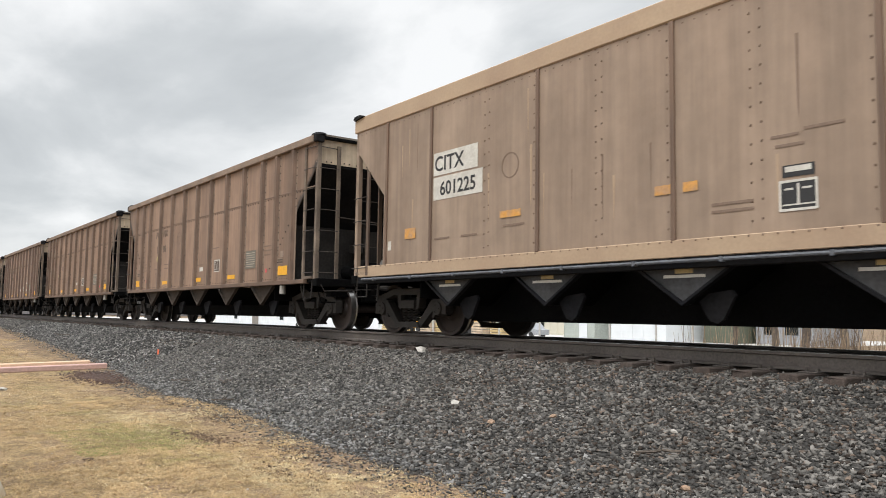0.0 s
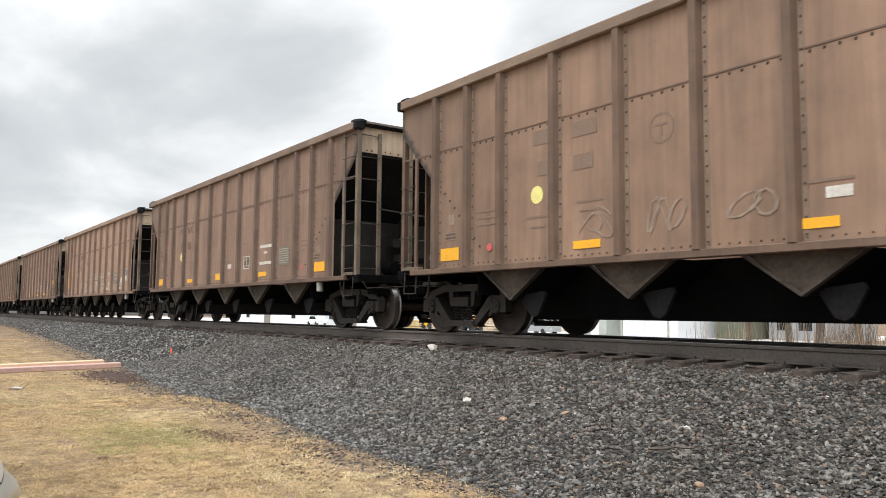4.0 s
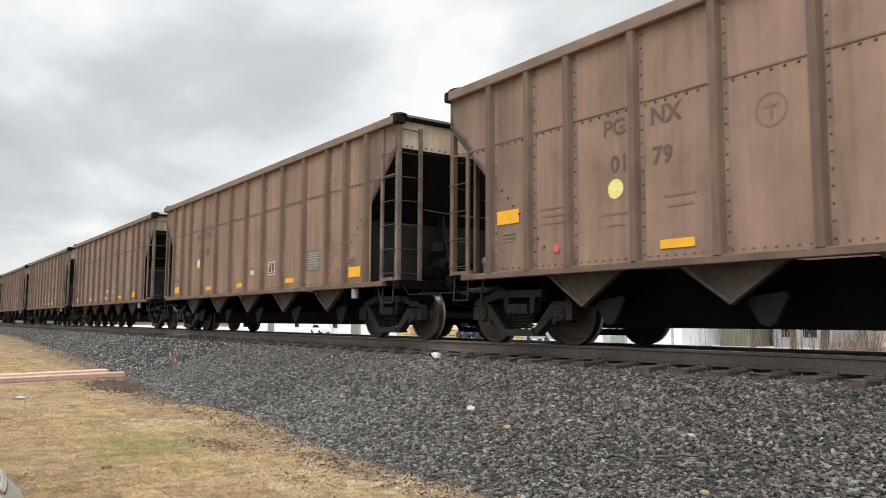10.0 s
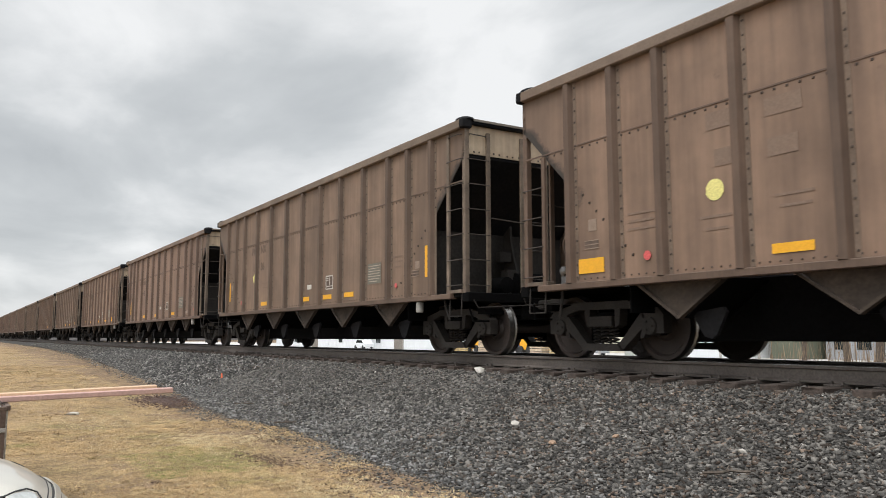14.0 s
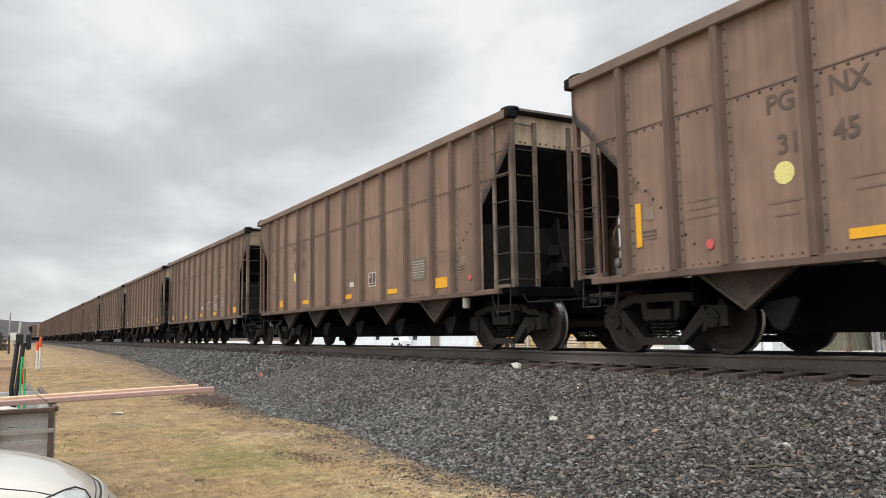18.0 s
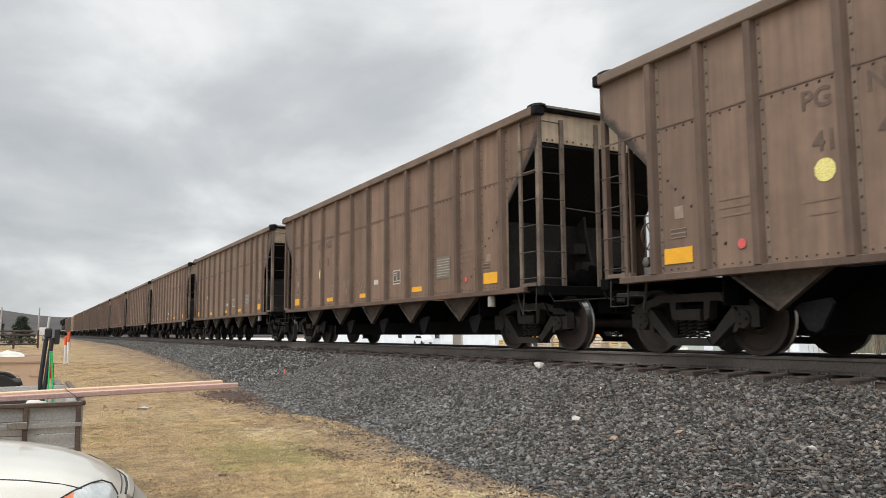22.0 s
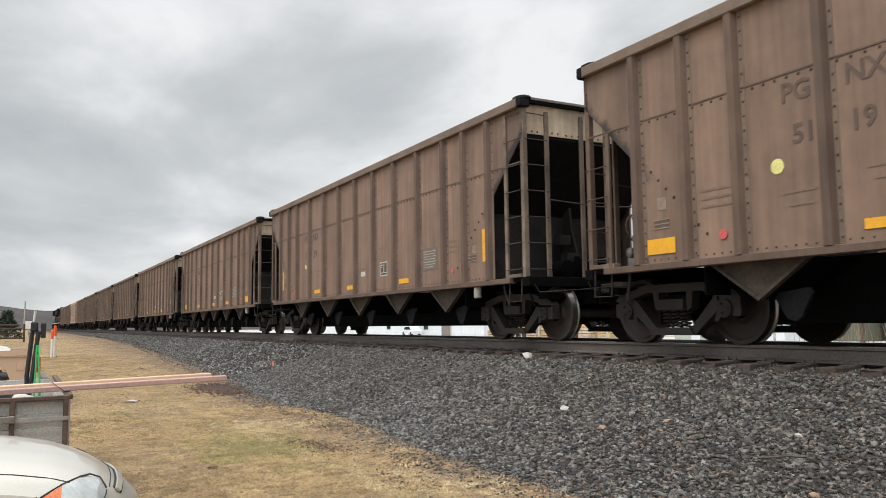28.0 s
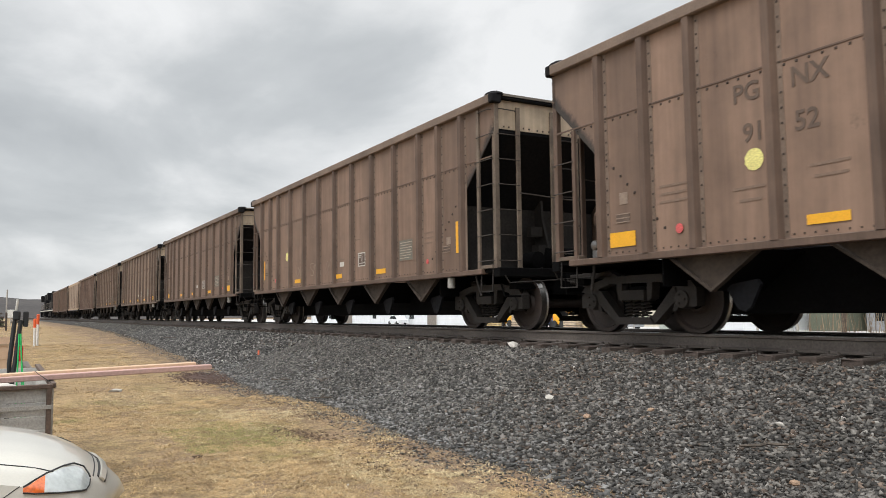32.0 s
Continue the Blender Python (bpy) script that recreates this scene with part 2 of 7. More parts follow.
M["worn"] = material("worn_away_stencil", (0.190, 0.128, 0.094), 0.7, dark=(0.20, 0.14, 0.105), scale=9, amount=0.9, grain=40, grain_amount=0.12, bump=0)
M["endpost"] = material("tan_end_post", (0.205, 0.158, 0.120), 0.7, dark=(0.072, 0.052, 0.040), scale=1.8, amount=0.9, grain=30, grain_amount=0.15, bump=0.06, blotch=0.3)
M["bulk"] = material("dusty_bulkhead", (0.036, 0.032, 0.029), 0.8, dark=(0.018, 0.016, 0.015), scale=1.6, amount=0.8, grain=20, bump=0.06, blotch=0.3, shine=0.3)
M["blueink"] = material("faded_blue_spray", (0.15, 0.18, 0.23), 0.8, dark=(0.16, 0.13, 0.11), scale=5, amount=0.8, bump=0)
M["wornorange"] = material("worn_orange_patch", (0.62, 0.30, 0.06), 0.7, dark=(0.36, 0.235, 0.16), scale=7, amount=1.0, grain=30, grain_amount=0.12, bump=0)
M["greypocket"] = material("dark_grey_pocket", (0.062, 0.062, 0.066), 0.7, dark=(0.026, 0.024, 0.022), scale=2, amount=0.8, grain=20, bump=0.08, blotch=0.25, shine=0.3)
M["bolt"] = material("dark_bolt", (0.050, 0.034, 0.026), 0.7, dark=(0.03, 0.02, 0.016), scale=6, bump=0)
M["rung"] = material("grimy_iron_rung", (0.060, 0.046, 0.038), 0.6, dark=(0.030, 0.023, 0.019), scale=4, amount=0.8, grain=30, bump=0.05)
M["tandark"] = material("rust_edged_tan", (0.18, 0.115, 0.08), 0.65, dark=(0.12, 0.075, 0.055), scale=2, amount=0.8, grain=10, bump=0.04, streak=True)
M["chalk"] = material("chalky_spray", (0.46, 0.40, 0.34), 0.8, dark=(0.27, 0.20, 0.155), scale=5, amount=0.9, grain=40, grain_amount=0.15, bump=0)
M["pale"] = material("faded_pale_stencil", (0.30, 0.23, 0.18), 0.7, dark=(0.2, 0.14, 0.105), scale=7, amount=0.9, grain=40, grain_amount=0.1, bump=0)
M["dot"] = material("pale_yellow_dot", (0.78, 0.72, 0.26), 0.6, dark=(0.6, 0.52, 0.2), scale=8, amount=0.5, bump=0)
M["pink"] = material("red_pink_dot", (0.62, 0.10, 0.10), 0.6, dark=(0.4, 0.1, 0.09), scale=8, amount=0.5, bump=0)
M["green"] = material("faded_green_plate", (0.15, 0.152, 0.122), 0.6, dark=(0.155, 0.115, 0.088), scale=5, amount=0.6, bump=0)
M["steel"] = material("grey_pipe_steel", (0.26, 0.23, 0.20), 0.5, dark=(0.13, 0.10, 0.08), scale=5, metal=0.3, bump=0.05)
M["bluesteel"] = material("blue_grey_pipe", (0.12, 0.13, 0.15), 0.5, dark=(0.05, 0.05, 0.055), scale=4, amount=0.7, grain=30, bump=0.05)
M["tagpaint"] = material("tan_yellow_tag", (0.48, 0.36, 0.16), 0.7, dark=(0.3, 0.22, 0.11), scale=6, amount=0.7, grain=30, grain_amount=0.1, bump=0)
M["tan"] = material("tan_hopper_paint", (0.315, 0.232, 0.172), 0.6, dark=(0.205, 0.142, 0.102), scale=1.2, amount=0.85, grain=8, grain_amount=0.13, bump=0.04, streak=True, blotch=0.14)
M["tanlight"] = material("tan_sill_paint", (0.42, 0.305, 0.205), 0.6, dark=(0.3, 0.2, 0.14), scale=1.4, amount=0.6, grain=25, grain_amount=0.06, bump=0.04)
M["railside"] = material("rail_side_rust", (0.115, 0.097, 0.086), 0.6, dark=(0.062, 0.050, 0.044), scale=3, amount=0.7, grain=40, bump=0.12)
M["tie"] = material("weathered_timber", (0.088, 0.066, 0.055), 0.9, dark=(0.036, 0.027, 0.023), scale=5, amount=0.8, grain=90, bump=0.5, stretch=(4, 0.6, 4))
# bed darker than its stones: shade in the gaps is put into the colour
M["ballast"] = material("ballast_bed", (0.055, 0.050, 0.046), 0.95, dark=(0.020, 0.018, 0.016), scale=9, amount=0.9, grain=30, grain_amount=0.6, bump=1.0, bump_scale=26)
M["stone"] = material("crushed_stone", (0.097, 0.090, 0.082), 0.7, dark=(0.049, 0.044, 0.038), scale=0.7, amount=0.8, grain=25, grain_amount=0.15, bump=0.06, island=0.72, shine=0.5, skew=2.0)
M["farstone"] = material("crushed_stone_far", (0.104, 0.099, 0.093), 0.7, dark=(0.052, 0.048, 0.043), scale=0.5, amount=0.8, grain=25, grain_amount=0.15, bump=0.06, island=0.86, shine=0.5, skew=3.0)
M["dustystone"] = material("dusty_grey_stone", (0.135, 0.132, 0.128), 0.8, dark=(0.07, 0.067, 0.063), scale=1.5, amount=0.7, grain=25, grain_amount=0.15, bump=0.06, island=0.7, shine=0.45, skew=2.0)
M["brownstone"] = material("rusty_stone", (0.098, 0.074, 0.058), 0.85, dark=(0.048, 0.036, 0.029), scale=3, amount=0.7, grain=25, grain_amount=0.15, bump=0.06, island=0.75, shine=0.35, skew=2.2)
M["palestone"] = material("pale_stone", (0.42, 0.40, 0.37), 0.8, dark=(0.22, 0.20, 0.175), scale=3, amount=0.8, grain=25, grain_amount=0.15, bump=0.06, island=0.5)
M["grit"] = material("pale_brown_grit", (0.20, 0.160, 0.125), 0.95, dark=(0.10, 0.076, 0.058), scale=3, amount=0.7, grain=45, bump=0.3, island=0.5, shine=0.2)


M["blackink"] = material("black_stencil", (0.025, 0.025, 0.027), 0.6, scale=6, bump=0)
M["rubber"] = material("black_rubber", (0.022, 0.022, 0.023), 0.7, scale=6, grain=60, bump=0.15)
M["greengrass"] = material("green_grass", (0.20, 0.21, 0.06), 0.9, dark=(0.30, 0.25, 0.10), scale=1.5, amount=0.7, grain=8, bump=0, island=0.4)
M["straw"] = material("pale_straw", (0.60, 0.49, 0.29), 0.85, dark=(0.4, 0.3, 0.16), scale=2, amount=0.6, grain=10, bump=0, island=0.35)
M["soil"] = material("brown_soil", (0.125, 0.080, 0.050), 0.95, dark=(0.07, 0.045, 0.03), scale=3, amount=0.8, grain=35, grain_amount=0.45, bump=0.9, bump_scale=30, island=0.3)
M["redsoil"] = material("red_brown_soil", (0.090, 0.053, 0.042), 0.95, dark=(0.055, 0.035, 0.029), scale=2, amount=0.8, grain=35, grain_amount=0.45, bump=0.9, bump_scale=25)
M["leaf"] = material("dry_leaf", (0.22, 0.12, 0.06), 0.8, dark=(0.12, 0.06, 0.035), scale=4, grain=30, bump=0.2, island=0.5)
M["tanstone"] = material("tan_stone", (0.36, 0.25, 0.17), 0.85, dark=(0.2, 0.12, 0.08), scale=9, amount=0.7, grain=45, bump=0.35)
M["bark"] = material("grey_bark", (0.13, 0.105, 0.085), 0.9, dark=(0.06, 0.05, 0.042), scale=4, amount=0.8, grain=40, bump=0.5)
M["twigs"] = material("brown_twigs", (0.14, 0.105, 0.085), 0.9, scale=3, grain=20, bump=0)
M["reed"] = material("dead_reed", (0.30, 0.225, 0.15), 0.9, dark=(0.17, 0.115, 0.075), scale=0.8, amount=0.8, grain=10, bump=0, island=0.4)
M["conifer"] = material("conifer_needles", (0.035, 0.055, 0.035), 0.8, dark=(0.02, 0.03, 0.02), scale=2, grain=20, bump=0, island=0.5)
M["carpaint"] = material("beige_car_paint", (0.56, 0.535, 0.475), 0.32, dark=(0.50, 0.475, 0.42), scale=1.5, amount=0.5, grain=90, grain_amount=0.03, bump=0.0, coat=0.7)
M["lens"] = material("lamp_lens", (0.52, 0.55, 0.54), 0.12, dark=(0.35, 0.38, 0.38), scale=9, amount=0.6, grain=40, grain_amount=0.1, bump=0.02, coat=1.0)
M["amber"] = material("amber_lens", (0.80, 0.17, 0.03), 0.2, dark=(0.6, 0.12, 0.03), scale=9, bump=0.02, coat=1.0)
M["greyboard"] = material("weathered_grey_plank", (0.47, 0.455, 0.43), 0.85, dark=(0.28, 0.255, 0.23), scale=3, amount=0.8, grain=60, grain_amount=0.15, bump=0.3, stretch=(1, 0.25, 5))
M["rustframe"] = material("rusty_brown_steel", (0.125, 0.085, 0.065), 0.8, dark=(0.07, 0.045, 0.035), scale=6, amount=0.8, grain=50, bump=0.25)
M["strap"] = material("grey_webbing", (0.36, 0.34, 0.31), 0.85, scale=9, grain=120, bump=0.2)
M["beamlow"] = material("pink_stained_timber", (0.50, 0.33, 0.29), 0.8, dark=(0.38, 0.24, 0.21), scale=2, amount=0.7, grain=50, grain_amount=0.12, bump=0.15, stretch=(6, 0.5, 6))
M["beamtop"] = material("cream_timber", (0.66, 0.47, 0.32), 0.8, dark=(0.5, 0.33, 0.23), scale=2, amount=0.7, grain=50, grain_amount=0.1, bump=0.15, stretch=(6, 0.5, 6))
M["safetygreen"] = material("bright_green_paint", (0.03, 0.50, 0.13), 0.5, dark=(0.02, 0.35, 0.1), scale=6, bump=0.05)
M["tanpaint"] = material("tan_truck_paint", (0.62, 0.44, 0.31), 0.38, dark=(0.52, 0.36, 0.25), scale=1.5, amount=0.6, grain=60, grain_amount=0.04, bump=0.0, coat=0.4)
M["taillamp"] = material("red_lens", (0.55, 0.025, 0.03), 0.25, dark=(0.4, 0.02, 0.02), scale=6, bump=0, coat=0.6)
M["redcloth"] = material("red_tarpaulin", (0.55, 0.06, 0.05), 0.7, dark=(0.35, 0.04, 0.04), scale=4, bump=0.2)
M["whitepost"] = material("white_plastic", (0.78, 0.78, 0.77), 0.5, dark=(0.6, 0.59, 0.56), scale=4, amount=0.5, bump=0.02)
M["orange"] = material("orange_plastic", (0.80, 0.13, 0.04), 0.5, dark=(0.6, 0.1, 0.04), scale=4, bump=0.02)
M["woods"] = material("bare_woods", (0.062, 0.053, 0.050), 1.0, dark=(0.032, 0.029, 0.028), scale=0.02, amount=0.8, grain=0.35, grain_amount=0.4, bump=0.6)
# paler and bluer than the nearer woods: distance haze mixed into the colour
M["farwoods"] = material("haze_tinted_woods", (0.10, 0.095, 0.10), 1.0, dark=(0.07, 0.067, 0.07), scale=0.01, amount=0.8, grain=0.2, grain_amount=0.25, bump=0.3)
M["gravel"] = material("pale_gravel", (0.52, 0.51, 0.49), 0.9, dark=(0.36, 0.34, 0.32), scale=0.3, amount=0.7, grain=8, bump=0.3)
M["whitewall"] = material("white_cladding", (0.74, 0.76, 0.78), 0.5, dark=(0.6, 0.62, 0.64), scale=0.8, amount=0.6, grain=15, grain_amount=0.05, bump=0.03)
M["creamwall"] = material("cream_cladding", (0.62, 0.58, 0.48), 0.6, dark=(0.5, 0.46, 0.37), scale=0.8, amount=0.6, grain=15, grain_amount=0.05, bump=0.03)
M["palegreen"] = material("pale_green_cladding", (0.42, 0.45, 0.41), 0.6, dark=(0.3, 0.32, 0.3), scale=0.8, grain=15, bump=0.03)
M["olive"] = material("olive_cladding", (0.13, 0.14, 0.10), 0.7, dark=(0.08, 0.085, 0.06), scale=0.8, grain=15, bump=0.05)
M["greywall"] = material("grey_cladding", (0.34, 0.35, 0.37), 0.5, dark=(0.25, 0.26, 0.28), scale=0.8, grain=15, bump=0.03)
M["bluepaint"] = material("blue_paint", (0.10, 0.16, 0.30), 0.5, dark=(0.07, 0.1, 0.2), scale=3, bump=0.03)
M["lumber"] = material("fresh_lumber", (0.55, 0.42, 0.22), 0.8, dark=(0.4, 0.28, 0.14), scale=2, amount=0.7, grain=40, bump=0.15, island=0.2)


def lawn_material(name, gain, turf):
    """Straw-coloured dead turf; bare brown earth and thin green show in irregular patches, most of all along the foot of the bank."""
    m = bpy.data.materials.new(name)
    m.use_nodes = True
    n, l = m.node_tree.nodes, m.node_tree.links
    b = n["Principled BSDF"]
    b.inputs["Roughness"].default_value = 0.95
    tc = n.new("ShaderNodeTexCoord")

    def noise_fac(scale, lo, hi, detail=5.0, rough=0.6, add=None):
        t = n.new("ShaderNodeTexNoise")
        t.inputs["Scale"].default_value, t.inputs["Detail"].default_value, t.inputs["Roughness"].default_value = scale, detail, rough
        l.new(tc.outputs["Object"], t.inputs["Vector"])
        r = n.new("ShaderNodeMapRange")
        r.inputs["From Min"].default_value, r.inputs["From Max"].default_value = lo, hi
        src = t.outputs["Fac"]
        if add is not None:
            p = n.new("ShaderNodeMath"); p.operation = "ADD"
            l.new(src, p.inputs[0]); l.new(add, p.inputs[1]); src = p.outputs[0]
        l.new(src, r.inputs["Value"])
        return r.outputs[0], t

    def blend(a, b_, fac):
        x = n.new("ShaderNodeMix"); x.data_type = "RGBA"
        for sock, v in (("A", a), ("B", b_)):
            if isinstance(v, tuple):
                x.inputs[sock].default_value = (*[min(1.0, q * gain) for q in v], 1)
            else:
                l.new(v, x.inputs[sock])
        l.new(fac, x.inputs["Factor"])
        return x.outputs["Result"]

    sp = n.new("ShaderNodeSeparateXYZ")
    l.new(tc.outputs["Object"], sp.inputs[0])
    foot = n.new("ShaderNodeMapRange")
    foot.inputs["From Min"].default_value, foot.inputs["From Max"].default_value, foot.inputs["To Max"].default_value = 2.7, 4.5, 0.17
    l.new(sp.outputs["Y"], foot.inputs["Value"])
    c = blend((0.46, 0.322, 0.165), (0.33, 0.226, 0.116), noise_fac(0.9, 0.40, 0.60)[0])
    # one green patch lies between the sedan and the bank, fainter ones elsewhere
    sub = n.new("ShaderNodeVectorMath"); sub.operation = "DISTANCE"
    sub.inputs[1].default_value = (-9.95, 2.6, -1.2)
    l.new(tc.outputs["Object"], sub.inputs[0])
    near_ = n.new("ShaderNodeMapRange")
    near_.inputs["From Min"].default_value, near_.inputs["From Max"].default_value, near_.inputs["To Min"].default_value, near_.inputs["To Max"].default_value = 0.2, 1.0, 0.22, 0.0
    l.new(sub.outputs["Value"], near_.inputs["Value"])
    c = blend(c, (0.235, 0.205, 0.078), noise_fac(0.6, 0.56, 0.72, 6.0, 0.65, near_.outputs[0])[0])
    c = blend(c, (0.195, 0.134, 0.068), noise_fac(2.6, 0.48, 0.64, 7.0, 0.7)[0])
    c = blend(c, (0.185, 0.122, 0.064), noise_fac(8.0, 0.53, 0.66, 5.0, 0.65)[0])
    c = blend(c, (0.46, 0.335, 0.175), noise_fac(5.5, 0.56, 0.70, 5.0, 0.65)[0])
    if turf:
        c = blend(c, (0.255, 0.168, 0.112), noise_fac(0.75, 0.53, 0.63, 9.0, 0.72, foot.outputs[0])[0])
        c = blend(c, (0.135, 0.088, 0.058), noise_fac(1.3, 0.60, 0.70, 9.0, 0.72, foot.outputs[0])[0])
        c = blend(c, (0.42, 0.290, 0.160), noise_fac(1.7, 0.54, 0.66)[0])
        c = blend(c, (0.135, 0.085, 0.052), noise_fac(4.5, 0.66, 0.76, 9.0, 0.75, foot.outputs[0])[0])
    fac, fine = noise_fac(30.0, 0.42, 0.70, 5.0)
    if turf:
        c = blend(c, (0.10, 0.066, 0.036), fac)
        c = blend(c, (0.55, 0.42, 0.20), noise_fac(90.0, 0.54, 0.78, 3.0)[0])
        bp = n.new("ShaderNodeBump")
        bp.inputs["Strength"].default_value, bp.inputs["Distance"].default_value = 0.9, 0.04
        l.new(fine.outputs["Fac"], bp.inputs["Height"]); l.new(bp.outputs[0], b.inputs["Normal"])
    else:
        geo = n.new("ShaderNodeNewGeometry")
        ir = n.new("ShaderNodeMapRange")
        ir.inputs["To Min"].default_value, ir.inputs["To Max"].default_value = 0.76, 1.24
        l.new(geo.outputs["Random Per Island"], ir.inputs["Value"])
        s2 = n.new("ShaderNodeVectorMath"); s2.operation = "SCALE"
        l.new(c, s2.inputs[0]); l.new(ir.outputs[0], s2.inputs["Scale"])
        c = s2.outputs[0]
    l.new(c, b.inputs["Base Color"])
    return m


M["earth"] = lawn_material("dry_lawn", 1.0, True)
M["grass"] = lawn_material("dead_grass", 1.2, False)


def glass_material():
    m = bpy.data.materials.new("dark_glass")
    m.use_nodes = True
    b = m.node_tree.nodes["Principled BSDF"]
    b.inputs["Base Color"].default_value = (0.10, 0.12, 0.12, 1)
    b.inputs["Roughness"].default_value, b.inputs["Transmission Weight"].default_value = 0.04, 0.75
    return m


M["glass"] = glass_material()


# ---- mesh helpers ----
def box(bm, x0, x1, y0, y1, z0, z1):
    vs = [bm.verts.new((x, y, z)) for x in (x0, x1) for y in (y0, y1) for z in (z0, z1)]
    for f in ((0, 1, 3, 2), (4, 6, 7, 5), (0, 4, 5, 1), (2, 3, 7, 6), (0, 2, 6, 4), (1, 5, 7, 3)):
        bm.faces.new([vs[i] for i in f])
    return vs


def bevelbox(bm, x0, x1, y0, y1, z0, z1, r=0.01):
    vs = box(bm, x0, x1, y0, y1, z0, z1)
    es = list({e for v in vs for e in v.link_edges})
    bmesh.ops.bevel(bm, geom=es, offset=r, segments=1, affect="EDGES")


def prism(bm, outline, depth, axis="y", at=0.0, holes=()):
    """A plate: an outline in two axes, given a thickness along the third."""
    def put(a, b, c):
        return {"y": (a, c, b), "x": (c, a, b), "z": (a, b, c)}[axis]
    front = [bm.verts.new(put(a, b, at)) for a, b in outline]
    back = [bm.verts.new(put(a, b, at + depth)) for a, b in outline]
    bm.faces.new(front); bm.faces.new(back[::-1])
    n = len(outline)
    for i in range(n):
        bm.faces.new((front[i], back[i], back[(i + 1) % n], front[(i + 1) % n]))


def tube(bm, points, r, seg=8, caps=True):
    """A round bar along a line of points."""
    pts = [Vector(p) for p in points]
    rings = []
    for i, p in enumerate(pts):
        d = (pts[min(i + 1, len(pts) - 1)] - pts[max(i - 1, 0)]).normalized()
        a = d.orthogonal().normalized()
        b = d.cross(a)
        if rings:
            a = (last - d * last.dot(d)).normalized(); b = d.cross(a)
        last = a
        rings.append([bm.verts.new(p + r * (math.cos(2 * math.pi * k / seg) * a + math.sin(2 * math.pi * k / seg) * b)) for k in range(seg)])
    for r0, r1 in zip(rings, rings[1:]):
        for k in range(seg):
            bm.faces.new((r0[k], r0[(k + 1) % seg], r1[(k + 1) % seg], r1[k]))
    if caps:
        bm.faces.new(rings[0][::-1]); bm.faces.new(rings[-1])


def lathe(bm, profile, seg=32, caps=True):
    """A turned shape about the y axis; profile rows are (radius, y)."""
    rings = []
    for r, y in profile:
        rings.append([bm.verts.new((r * math.cos(2 * math.pi * k / seg), y, r * math.sin(2 * math.pi * k / seg))) for k in range(seg)])
    for r0, r1 in zip(rings, rings[1:]):
        for k in range(seg):
            bm.faces.new((r0[k], r0[(k + 1) % seg], r1[(k + 1) % seg], r1[k]))
    if caps:
        bm.faces.new(rings[0][::-1]); bm.faces.new(rings[-1])
    else:
        for k in range(seg):
            bm.faces.new((rings[-1][k], rings[-1][(k + 1) % seg], rings[0][(k + 1) % seg], rings[0][k]))


def mesh_of(bm, name, mat, smooth=False):
    bmesh.ops.recalc_face_normals(bm, faces=bm.faces)
    me = bpy.data.meshes.new(name)
    bm.to_mesh(me); bm.free()
    for m in (mat if isinstance(mat, (list, tuple)) else [mat]):
        me.materials.append(m)
    if smooth:
        me.polygons.foreach_set("use_smooth", [True] * len(me.polygons))
        me.set_sharp_from_angle(angle=radians(35))
    return me


def part(name, bm, mat, parent, label="", smooth=False, at=None):
    me = bm if isinstance(bm, bpy.types.Mesh) else mesh_of(bm, name, mat, smooth)
    ob = new(name, me)
    ob.parent = parent
    if at is not None:
        ob.matrix_basis = at
    if label:
        ob["label"] = label
    return ob


def thing(name, bm, mat, label, category, at=None, group="", kind="", smooth=False):
    ob = new(name, mesh_of(bm, name, mat, smooth)) if bm is not None else new(name)
    if at is not None:
        ob.matrix_basis = at
    return tagged(ob, label, category, group, kind)


def letters(text, size, mat, parent, at, name="lettering", bold=0.0):
    """Written marks: the built-in font, made into a mesh that lies just proud of its surface."""
    cu = bpy.data.curves.new(name, "FONT")
    cu.body, cu.size, cu.align_x, cu.extrude, cu.offset = text, size, "CENTER", 0.002, bold
    cu.resolution_u = 3
    tmp = bpy.data.objects.new(name, cu)
    me = bpy.data.meshes.new_from_object(tmp)
    bpy.data.objects.remove(tmp)
    me.materials.clear(); me.materials.append(mat)
    return part(name, me, mat, parent, at=at)


def plate(bm, x0, x1, z0, z1, y, t=0.003):
    box(bm, x0, x1, y - t, y, z0, z1)


# ---- ground, embankment, track ----
def lawn_z(x):
    """The lawn beside the line climbs slowly towards the far end."""
    return float(np.interp(-x, (-400, 0, 12, 43, 65, 150, 400), (-1.2, -1.2, -1.2, -0.70, -0.5, -0.42, -0.4)))


SHOULDER = 1.55      # half width of the flat top
BED_Z = -0.226


def ground_z(x, y):
    far = -1.75
    k = min(max((y - TRACK_Y + 3) / 6, 0), 1)
    return lawn_z(x) * (1 - k) + far * k + 0.035 * noise.noise((x * 0.35, y * 0.35, 0)) * min(1, 60 / (1 + abs(x) + abs(y)))


def grid_mesh(name, xs, ys, zf, mat):
    verts = [(x, y, zf(x, y)) for x in xs for y in ys]
    ny = len(ys)
    faces = [(i * ny + j, (i + 1) * ny + j, (i + 1) * ny + j + 1, i * ny + j + 1) for i in range(len(xs) - 1) for j in range(ny - 1)]
    me = bpy.data.meshes.new(name)
    me.from_pydata(verts, [], faces)
    me.materials.append(mat)
    me.polygons.foreach_set("use_smooth", [True] * len(faces))
    return me


